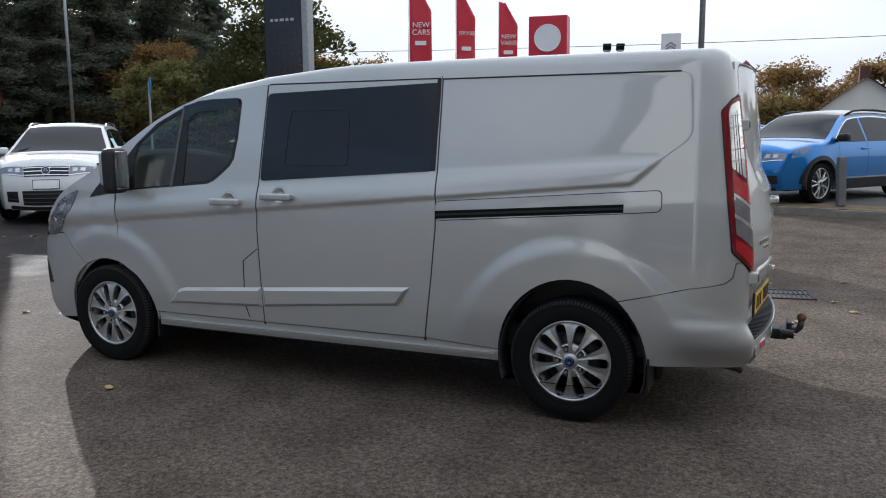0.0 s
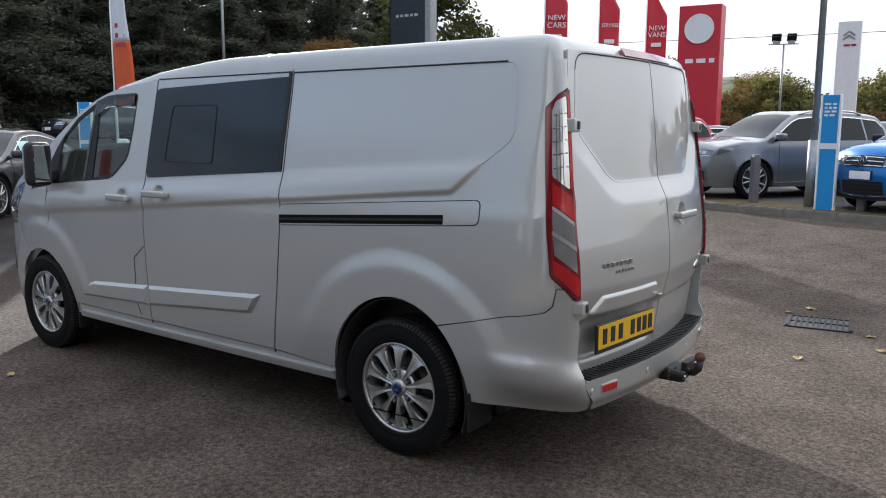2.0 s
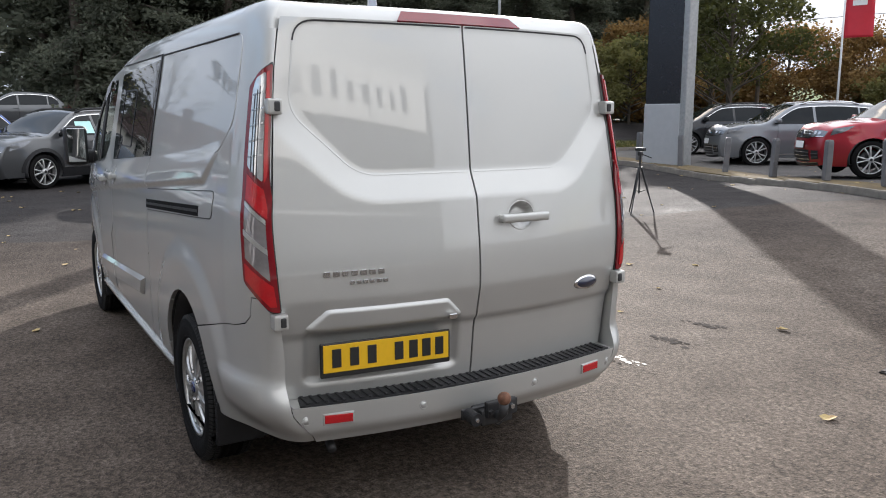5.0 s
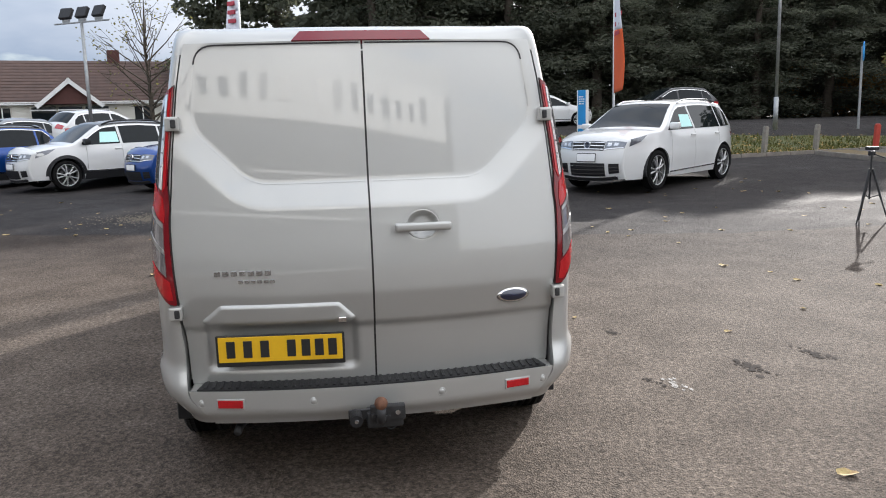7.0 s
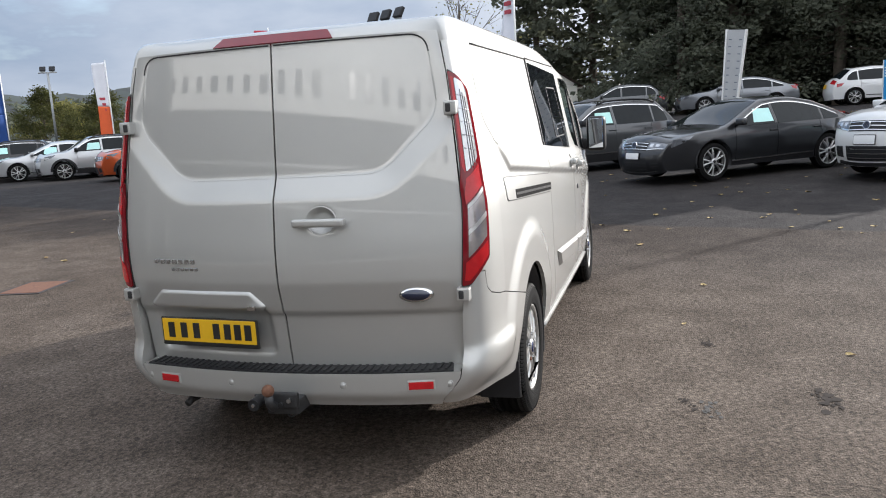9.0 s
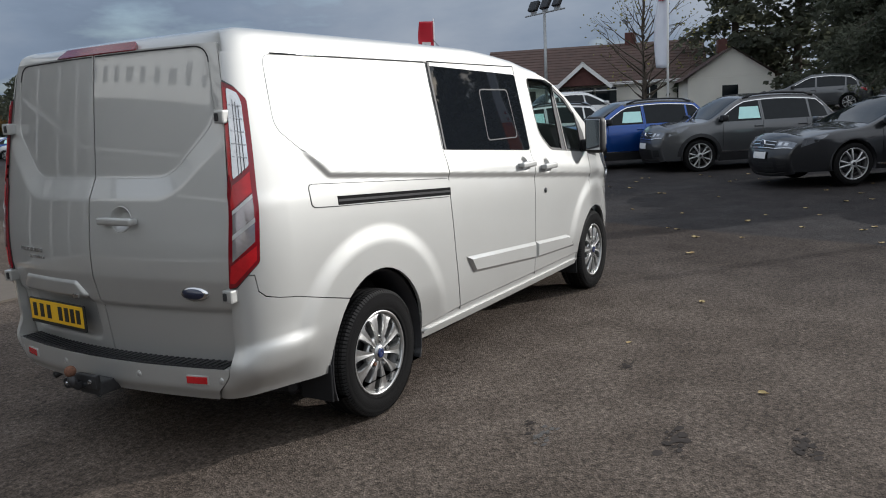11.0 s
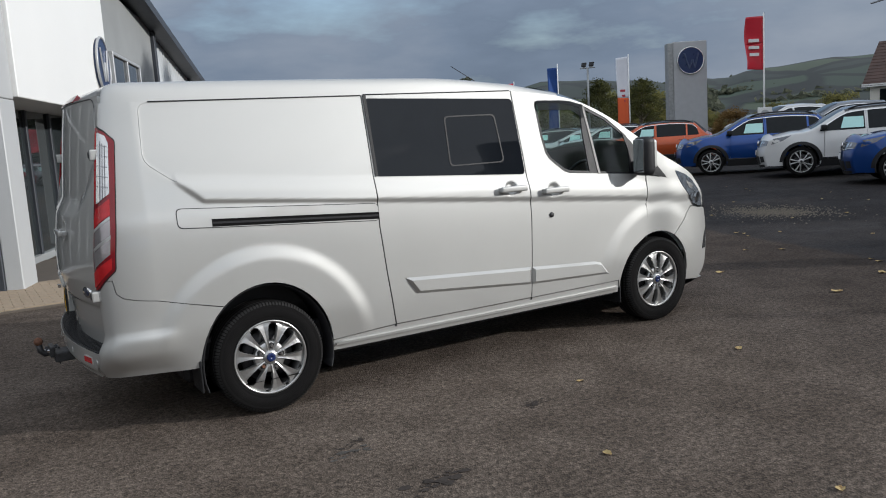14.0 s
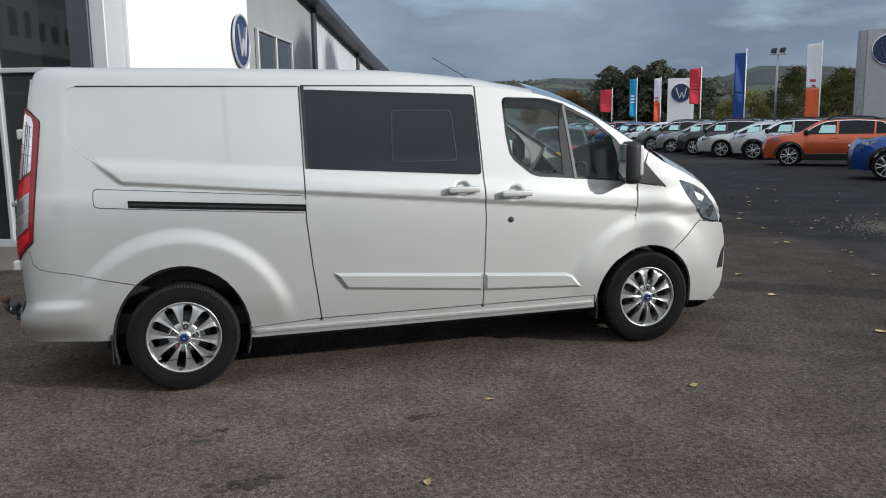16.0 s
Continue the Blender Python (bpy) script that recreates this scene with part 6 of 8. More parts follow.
def flag(x, y, z, h, w, top, bottom, heading, colours, label, taper=0.25, sway=0.15, seed=1, say=()):
    """A flag sail on a pole; colours: (upper, lower, split)."""
    ob = thing("feather_flag", pose(x, y, z, 0, 0, heading), label, "flag", "advertising flags")
    part("pole", cyl((0, 0, 0), (0, 0, h), 0.035, 0.022, 12), M_SIGNW, ob, smooth=True)
    up, low, split = colours
    for nm, mt, f0, f1 in (("flag_cloth_upper", up, 0.0, split), ("flag_cloth_lower", low, split, 1.0)):
        if f1 - f0 < 0.01:
            continue
        verts, faces = [], []
        nr, nc = 18, 6
        for i in range(nr + 1):
            f = f0 + (f1 - f0) * i / nr
            zz = top - (top - bottom) * f
            ww = w * min(1, 0.35 + 2.2 * f) if taper else w
            for j in range(nc + 1):
                u = j / nc
                wave = sway * u * math.sin(f * 5.5 + u * 2.4 + seed) * 0.9
                verts.append((0.03 + ww * u, wave, zz - 0.10 * w * u * math.sin(f * 3 + seed)))
        for i in range(nr):
            for j in range(nc):
                a = i * (nc + 1) + j
                faces.append((a, a + 1, a + nc + 2, a + nc + 1))
        c = link(nm, verts, faces, mt, ob)
        so = c.modifiers.new("cloth", "SOLIDIFY")
        so.thickness = 0.006
        if nm == "flag_cloth_upper":
            zc = top - (top - bottom) * 0.45
            for sgn in (-1, 1):
                if say:
                    words(c, say, pose(0.03 + w * 0.52, sgn * 0.05 + sway * 0.45 * math.sin(3.5 + seed), zc - 0.15, 0, 0, 0 if sgn < 0 else 180), 0.25 if len(say) > 1 else 0.17, M_SIGNW)
                    part("print_bar", box((0.03 + w * 0.5, sgn * 0.05 + sway * 0.45 * math.sin(3.5 + seed), zc - 0.66), (w * 0.5, 0.004, 0.14), 0), M_SIGNW, c)
                    continue
                for r_ in range(3):
                    part("text_bar", box((0.06 + w * 0.5, sgn * 0.03 + sway * 0.5 * math.sin(2.4 * 0.45 + 1.2 + seed) * 0.9, zc - r_ * 0.22), (w * 0.55, 0.004, 0.10), 0), M_SIGNW if up in (M_RED, M_FBLUE, M_FCYAN) else M_FTEXT, c)


M_FRED = surf("flag_red", (0.56, 0.03, 0.05), 0.8, var=0.12, scale=3)
M_FWHITE = surf("flag_white", (0.74, 0.75, 0.80), 0.8, var=0.06, scale=3)
M_FORANGE = surf("flag_orange", (0.72, 0.12, 0.035), 0.8, var=0.1, scale=3)
M_FBLUE = surf("flag_blue", (0.012, 0.055, 0.22), 0.8, var=0.12, scale=3)
M_FCYAN = surf("flag_cyan", (0.015, 0.28, 0.50), 0.8, var=0.12, scale=3)
M_FTEXT = surf("flag_print", (0.45, 0.06, 0.08), 0.8, var=0.1)
R1, RW, RB, RC = (M_RED, M_RED, 0.5), (M_FWHITE, M_FORANGE, 0.55), (M_FBLUE, M_FBLUE, 0.6), (M_FCYAN, M_FCYAN, 0.6)
flag(9.3, -24.9, 0.3, 6.5, 0.72, 6.35, 3.55, 202, R1, "red advertising flag with white words on a pole", seed=1, sway=0.08, say=("NEW", "VANS"))
flag(10.35, -23.1, 0.3, 6.5, 0.72, 6.45, 3.5, 212, R1, "red advertising flag with white words on a pole", seed=2.2, sway=0.10, say=("SERVICE",))
flag(10.7, -19.75, 0.3, 6.4, 0.74, 6.3, 3.4, 202, R1, "red advertising flag with white words on a pole", seed=0.2, sway=0.08, say=("NEW", "CARS"))
flag(15.25, -7.12, 0.3, 5.4, 0.95, 5.2, 1.8, 170, RW, "white and orange advertising flag on a pole", taper=0, sway=0.08)
flag(17.5, 2.15, 0.3, 6.3, 0.55, 6.2, 2.2, 40, (M_FWHITE, M_FWHITE, 0.5), "pale limp flag on a pole", taper=0, sway=0.12)
flag(21.3, 11.3, 0.1, 4.85, 0.62, 4.75, 3.05, 160, R1, "red advertising flag with white bars on a pole", taper=0, sway=0.10, seed=0.6)
ps = thing("pole_sign", pose(21.3, 11.3, 0.1, 0, 0, -35), "small square white sign on the flag pole", "sign")
part("board", box((0, -0.06, 1.62), (0.46, 0.03, 0.46), 0.01, 1), M_SIGNW, ps)
part("emblem_disc", cyl((0, -0.085, 1.64), (0, -0.075, 1.64), 0.13, None, 24), M_SIGNG, ps)
part("bracket", box((0, -0.03, 1.62), (0.10, 0.05, 0.12), 0.005, 1), M_GALV, ps)
flag(23.95, 20.0, 0.1, 4.6, 0.5, 4.5, 1.3, 150, RW, "white and orange advertising flag on a pole", taper=0, sway=0.08, seed=2)
flag(26.2, 27.4, 0.1, 5.0, 0.5, 4.8, 1.5, 150, RB, "dark blue advertising flag on a pole", taper=0, sway=0.12, seed=3)
flag(28.75, 34.6, 0.1, 4.7, 0.62, 4.6, 2.5, 150, (M_FRED, M_FRED, 0.6), "red advertising flag on a pole", taper=0, sway=0.10)
flag(31.3, 42.8, 0.1, 4.6, 0.42, 4.5, 1.5, 150, RW, "white and orange advertising flag on a pole", taper=0, sway=0.08)
flag(30.95, 45.35, 0.1, 4.7, 0.48, 4.6, 1.9, 150, RC, "light blue advertising flag on a pole", taper=0, sway=0.08)
flag(31.9, 50.6, 0.1, 4.2, 0.9, 4.1, 2.3, 150, (M_FRED, M_FRED, 0.6), "red advertising flag on a pole", taper=0, sway=0.08)


def disc(r, x0, x1, seg=36):
    return cyl((0, x0, 0), (0, x1, 0), r, None, seg)


def totem(x, y, z, heading, w, d, h, mt, label, disc_mt=None, disc_r=0.45, disc_z=0.8, side=None, mark=None):
    ob = thing("totem_sign", pose(x, y, z, 0, 0, heading), label, "sign", "totem signs")
    part("totem_body", box((0, 0, h / 2), (w, d, h), 0.03, 2), mt, ob)
    if side:
        part("totem_edge", box((-w / 2 - 0.10, 0, h / 2 - 0.02), (0.20, d + 0.02, h - 0.04), 0.02, 1), side, ob)
    if disc_mt:
        for sg in (-1, 1):
            bm = disc(disc_r, sg * d / 2, sg * (d / 2 + 0.05))
            bmesh.ops.translate(bm, vec=(0, 0, h * disc_z), verts=bm.verts)
            e = part("emblem_disc", bm, disc_mt, ob)
            v, f = lathe([(disc_r + 0.02 * math.cos(a), 0.02 * math.sin(a)) for a in [2 * math.pi * i / 8 for i in range(8)]], 36)
            link("emblem_ring", [(p[0], p[1] + sg * (d / 2 + 0.045), p[2] + h * disc_z) for p in v], f, M_CHROME if disc_mt is M_NAVY else M_SIGNW, e)
            if mark is M_RED:
                continue
            for a, b in (((-0.5, 0.55), (-0.12, -0.6)), ((-0.12, -0.6), (0.12, 0.1)), ((0.12, 0.1), (0.30, -0.55)), ((0.30, -0.55), (0.6, 0.55))):
                p0, p1 = Vector((a[0] * disc_r, sg * (d / 2 + 0.055), h * disc_z + a[1] * disc_r)), Vector((b[0] * disc_r, sg * (d / 2 + 0.055), h * disc_z + b[1] * disc_r))
                part("emblem_stroke", cyl(p0, p1, 0.028 * disc_r / 0.45, None, 6), mark or M_SIGNG, e)
    return ob


totem(21.25, 14.35, 0.1, -30, 1.2, 0.35, 4.35, M_SIGNG, "silver totem sign with a round navy emblem", M_NAVY, 0.46, 0.845, M_GALV, M_DIM)
totem(30.75, 39.6, 0.1, -35, 1.65, 0.3, 4.3, M_SIGNW, "white totem sign with a round navy emblem", M_NAVY, 0.6, 0.78)
tv = totem(7.45, -25.6, 0.3, 6, 1.48, 0.8, 5.75, M_RED, "tall red totem sign with a white round emblem", M_SIGNW, 0.50, 0.855, mark=M_RED)
text_bars(tv, pose(0, -0.41, 3.8), 1, 1.15, 0.15, M_SIGNW)
text_bars(tv, pose(0, 0.41, 3.8), 1, 1.15, 0.15, M_SIGNW)
tc_ = totem(3.75, -32.6, 0.3, 5, 0.86, 0.4, 5.7, M_SIGNW, "slim pale totem sign with a grey chevron")
for zz in (5.3, 5.15):
    for sg in (-1, 1):
        for e in (-1, 1):
            part("chevron", cyl((0.0, sg * 0.21, zz), (e * 0.22, sg * 0.21, zz - 0.17), 0.035, None, 6), M_GALV, tc_)
    text_bars(tc_, pose(0, 0.21, 4.75), 1, 0.55, 0.08, M_RED)
td = totem(11.85, -14.15, 0.25, 2, 1.2, 0.30, 6.2, M_SIGNK, "tall black totem sign with a slim grey edge", None, side=M_GALV)
text_bars(td, pose(0, 0.165, 4.5), 1, 0.75, 0.07, M_SIGNG)
part("plinth", box((0, 0, 0.80), (1.24, 0.34, 1.6), 0.02, 1), M_SIGNG, td)
for sg in (-1, 1):
    part("emblem_stroke", cyl((-0.22, sg * 0.165, 5.75), (0.12, sg * 0.165, 5.4), 0.03, None, 6), M_SIGNG, td)
    part("emblem_stroke", cyl((0.12, sg * 0.165, 5.4), (-0.1, sg * 0.165, 5.05), 0.03, None, 6), M_SIGNG, td)
# measuring board with two rows of ticks
tb_ = thing("charity_meter_board", pose(16.6, -3.05, 0.25, 0, -6, 62), "tall pale grey board with two rows of dark ticks", "sign board")


M_TICK = surf("grey_tick_paint", (0.13, 0.15, 0.19), 0.6, var=0.15)


def tapered(bm):
    """Draw a board in towards its foot."""
    for v_ in bm.verts:
        v_.co.x *= 0.60 + 0.40 * v_.co.z / 2.95
    return bm


part("panel", tapered(box((0, 0, 1.5), (0.46, 0.06, 2.9), 0.0)), M_SIGNG, tb_)
part("frame_edge", tapered(box((-0.235, 0, 1.5), (0.04, 0.10, 2.92), 0.0)), M_SIGNW, tb_)
part("frame_edge", tapered(box((0.235, 0, 1.5), (0.04, 0.10, 2.92), 0.0)), M_SIGNW, tb_)
for i in range(16):
    for sg in (-1, 1):
        for fy in (-1, 1):
            part("tick", tapered(box((sg * 0.13, fy * 0.033, 0.25 + 0.165 * i), (0.075, 0.008, 0.022), 0)), M_TICK, tb_)
# blue direction sign
sg_ = thing("road_sign", pose(19.5, -17.0, 0.9, 0, 0, -40), "round blue road sign on a grey post", "road sign")
part("post", cyl((0, 0, 0), (0, 0, 2.6), 0.04, None, 12), M_GALV, sg_)
bm = disc(0.3, -0.05, -0.03)
bmesh.ops.translate(bm, vec=(0, 0, 2.45), verts=bm.verts)
part("sign_face", bm, M_BOARD, sg_)

# ---- showroom ----
M_CLADW = surf("white_cladding", (0.80, 0.80, 0.78), 0.5, var=0.03, scale=0.6)
M_CLADG = surf("grey_cladding", (0.50, 0.51, 0.51), 0.45, 0.1, var=0.04, scale=0.6)
M_WALLG = surf("grey_render", (0.27, 0.28, 0.28), 0.8, var=0.1, scale=1.0)
M_CORR = surf("pale_corrugated_sheet", (0.56, 0.58, 0.59), 0.5, 0.2, var=0.05, scale=1.0)
M_ROOFK = surf("dark_roof_edge", (0.04, 0.045, 0.055), 0.5, var=0.1)
M_SHOPG = surf("showroom_glass", (0.03, 0.036, 0.038), 0.03, var=0.15, scale=0.4, rvar=0.01, spec=0.9)
WD = Vector((0.36, 0.933)).normalized()
C0 = Vector((-0.70, 6.25))
HEADW = math.degrees(math.atan2(WD.y, WD.x))


def build_showroom():
    b = thing("showroom", pose(C0.x, C0.y, 0, 0, 0, HEADW), "white and grey car showroom with glazed front", "building")
    # local x runs along the flank away from the forecourt, local y to its left; the flank's face is at y = 0
    def wall(name, x0, x1, z0, z1, y, th, mt, bevel=0.01):
        return part(name, box(((x0 + x1) / 2, y + th / 2, (z0 + z1) / 2), (x1 - x0, th, z1 - z0), bevel, 1), mt, b)
    wall("column_cladding", -0.55, 0.0, 0.0, 2.42, 0.0, 0.21, M_CLADG)
    wall("column_cladding", -0.55, 0.0, 2.43, 5.6, 0.0, 0.21, M_CLADG)
    fw = wall("white_fascia", 0.02, 5.6, 2.46, 5.4, -0.06, 0.9, M_CLADW)
    wall("recessed_glazing", 0.0, 5.6, 0.12, 2.46, 0.75, 0.06, M_SHOPG)
    for i in range(5):
        wall("glazing_mullion", 0.1 + 1.3 * i, 0.18 + 1.3 * i, 0.0, 2.46, 0.70, 0.08, M_ROOFK)
    wall("plinth", 0.0, 5.6, 0.0, 0.12, 0.68, 0.1, M_WALLG)
    wall("grey_wall", 5.6, 12.2, 0.0, 5.15, 0.1, 0.3, M_WALLG)
    win = wall("upper_window", 6.6, 9.6, 2.75, 3.75, 0.06, 0.06, M_SHOPG)
    for q in (6.6, 8.1, 9.6):
        part("window_frame", box((q, 0.05, 3.25), (0.08, 0.08, 1.08), 0.01, 1), M_SIGNG, win)
    for q in (2.72, 3.78):
        part("window_frame", box((8.1, 0.05, q), (3.1, 0.08, 0.07), 0.01, 1), M_SIGNG, win)
    wall("corner_post", 12.2, 12.5, 0.0, 5.0, 0.0, 0.3, M_ROOFK)
    # corrugated flank
    verts, faces = [], []
    n = 250
    for i in range(n + 1):
        x = 12.5 + 29.0 * i / n
        y = 0.12 + (0.03 if i % 4 < 2 else 0.0)
        verts += [(x, y, 0.0), (x, y, 5.0 - 0.0690 * (x - 12.5))]
    for i in range(n):
        faces.append((2 * i, 2 * i + 2, 2 * i + 3, 2 * i + 1))
    link("corrugated_wall", verts, faces, M_CORR, b, smooth=False)
    wall("corner_post", 19.8, 20.05, 0.0, 4.5, 0.02, 0.2, M_ROOFK)
    # the roof's falling edge
    pts = [(0.3, 6.25), (5.6, 5.55), (12.3, 4.98), (21.0, 4.25), (42.0, 2.95)]
    verts, faces = [], []
    for x, z in pts:
        verts += [(x, -0.35, z), (x, -0.35, z + 0.22), (x, 9.0, z + 0.9), (x, 9.0, z + 0.5)]
    for i in range(len(pts) - 1):
        for k in range(4):
            k2 = (k + 1) % 4
            faces.append((i * 4 + k, i * 4 + k2, (i + 1) * 4 + k2, (i + 1) * 4 + k))
    faces += [(0, 1, 2, 3), (16, 19, 18, 17)]
    link("roof_edge", verts, faces, M_ROOFK, b, smooth=False)
    wall("gable_infill", 0.3, 12.3, 5.0, 5.62, 0.22, 0.2, M_WALLG)
    # emblem on the flank
    bm = disc(0.50, -0.12, -0.06)
    bmesh.ops.translate(bm, vec=(4.95, 0.0, 3.35), verts=bm.verts)
    e = part("emblem_disc", bm, M_NAVY, fw)
    v, f = lathe([(0.51 + 0.025 * math.cos(a), 0.025 * math.sin(a)) for a in [2 * math.pi * i / 8 for i in range(8)]], 36)
    link("emblem_ring", [(p[0] + 4.95, p[1] - 0.12, p[2] + 3.35) for p in v], f, M_SIGNG, fw)
    for p0, p1 in (((-0.25, 0.3), (-0.06, -0.3)), ((-0.06, -0.3), (0.06, 0.05)), ((0.06, 0.05), (0.15, -0.28)), ((0.15, -0.28), (0.3, 0.3))):
        part("emblem_stroke", cyl((4.95 + p0[0], -0.13, 3.35 + p0[1]), (4.95 + p1[0], -0.13, 3.35 + p1[1]), 0.025, None, 6), M_SIGNG, fw)
    part("core", box((20.0, 5.2, 1.45), (40, 8.6, 2.9), 0.0), M_WALLG, b)
    return b


build_showroom()


def glazed_wall(name, x, y, heading, L, depth, label, named=False, glass=None, rails=None):
    """A glazed front with dark frames under a pale upper band; local x runs along it, local y faces out."""
    f = thing(name, pose(x, y, 0, 0, 0, heading), label, "building")
    n = max(2, round(L / (1.7 if named else 1.3)))
    w = L / n
    part("upper_band", box((L / 2, -0.15, 5.35), (L, 0.4, 1.1), 0.02, 1), M_CLADG, f)
    for i in range(n):
        part("glass_pane", box((w * (i + 0.5), -0.02, 2.45), (w - 0.08, 0.04, 4.7), 0.0), glass or M_SHOPG, f)
    for i in range(n + 1):
        part("mullion", box((w * i, 0.0, 2.45), (0.09 if named else 0.06, 0.14, 4.9), 0.01, 1), rails or M_ROOFK, f)
    part("transom", box((L / 2, 0.0, 2.55 if named else 2.45), (L, 0.10, 0.07), 0.01, 1), M_SIGNG, f)
    if not named:
        part("corner_post", box((0.13, 0.05, 2.45), (0.30, 0.20, 4.9), 0.01, 1), M_ROOFK, f)
    part("base_rail", box((L / 2, 0.0, 0.06), (L, 0.14, 0.12), 0.01, 1), M_SIGNG, f)
    part("back_block", box((L / 2, -depth / 2 - 0.2, 2.6), (L, depth, 5.2), 0.0), M_WALLG, f)
    if named:
        band = part("name_band", box((L / 2 - 0.2, 0.14, 4.18), (L - 0.8, 0.30, 1.30), 0.02, 1), M_CLADW, f)
        # the name as plain dark bars, tall where its letters are tall
        for i in range(19):
            if i == 10:
                continue
            tall = i in (7, 8, 9, 11, 12, 13, 18)
            hh = 0.64 if tall else 0.44
            part("name_bar", box((0.75 + 0.68 * i, 0.30, 3.90 + hh / 2), (0.26 if i % 3 else 0.34, 0.03, hh), 0.01, 1), M_SIGNK, band)
    return f


M_TINTG = surf("tinted_glass", (0.030, 0.033, 0.033), 0.03, var=0.3, scale=0.5, rvar=0.01, spec=0.22)
glazed_wall("glazed_corner", -1.07, 5.93, 158.9, 5.5, 0.1, "glazed showroom corner with grey frames", False, M_TINTG, M_SIGNG)
glazed_wall("glazed_building", -6.35, 8.75, 246, 15.0, 6.0, "glazed showroom front with dark frames and a white name band", True)
# block paving before the showroom
M_PAVE = surf("paving", (0.30, 0.235, 0.165), 0.9, var=0.25, scale=2.0, bump=0.3, bscale=150)
pv = link("pavement", [(-26, 4.55, 0.02), (1.2, 4.2, 0.02), (3.2, 9.0, 0.02), (-26, 9.0, 0.02), (-26, 4.55, -0.1), (1.2, 4.2, -0.1), (3.2, 9.0, -0.1), (-26, 9.0, -0.1)], [(0, 1, 2, 3), (4, 5, 1, 0), (5, 6, 2, 1)], surf("paving_joint", (0.12, 0.10, 0.08), 0.95), smooth=False)
tagged(pv, "brown block paving before the showroom", "paving", kind="structure")
bb = bmesh.new()
bmesh.ops.create_cube(bb, size=1.0)
bmesh.ops.scale(bb, vec=(0.194, 0.094, 0.03), verts=bb.verts)
bmesh.ops.bevel(bb, geom=[e for e in bb.edges if all(v.co.z > 0 for v in e.verts)], offset=0.005, segments=1, affect="EDGES")
brick_me = bpy.data.meshes.new("paving_block")
bb.to_mesh(brick_me)
bb.free()
brick_me.materials.append(M_PAVE)
for j in range(20):
    for i in range(14):
        x, y = -1.9 + 0.2 * i + (0.1 if j % 2 else 0), 4.32 + 0.1 * j
        ob = new("paving_block", brick_me)
        ob.parent = pv
        ob.location = (x, y, 0.02 + rnd.uniform(-0.002, 0.002))


# ---- grass bank, street edge ----
M_GRASS = surf("grass", (0.055, 0.085, 0.022), 0.95, var=0.5, scale=1.2, bump=0.8, bscale=30, tint=(0.13, 0.12, 0.035))
M_BLADE = surf("grass_blades", (0.07, 0.11, 0.025), 0.9, var=0.5, scale=1.5, tint=(0.16, 0.15, 0.04))
M_LEAFDARK = surf("conifer_needles", (0.090, 0.105, 0.078), 0.9, var=0.55, scale=0.9, tint=(0.165, 0.175, 0.120))
M_LEAFGREEN = surf("green_leaves", (0.045, 0.06, 0.02), 0.85, var=0.5, scale=1.2, tint=(0.11, 0.11, 0.03))
M_LEAFGOLD = surf("autumn_leaves", (0.19, 0.105, 0.040), 0.85, var=0.55, scale=0.8, tint=(0.33, 0.20, 0.065))
M_LEAFOLIVE = surf("olive_leaves", (0.15, 0.145, 0.055), 0.85, var=0.45, scale=1.0, tint=(0.30, 0.28, 0.09))


def leafy(m, share=0.5):
    """Let light through the blades, as thin leaves do."""
    t = m.node_tree
    p, out = t.nodes["Principled BSDF"], t.nodes["Material Output"]
    tl, mx = t.nodes.new("ShaderNodeBsdfTranslucent"), t.nodes.new("ShaderNodeMixShader")
    t.links.new(p.inputs["Base Color"].links[0].from_socket, tl.inputs["Color"])
    mx.inputs["Fac"].default_value = share
    t.links.new(p.outputs[0], mx.inputs[1])
    t.links.new(tl.outputs[0], mx.inputs[2])
    t.links.new(mx.outputs[0], out.inputs["Surface"])


for lm in (M_LEAFDARK, M_LEAFGREEN, M_LEAFGOLD, M_LEAFOLIVE, M_BLADE):
    leafy(lm)
M_BARK = surf("bark", (0.075, 0.06, 0.045), 0.95, var=0.4, scale=6, bump=0.6, bscale=40)


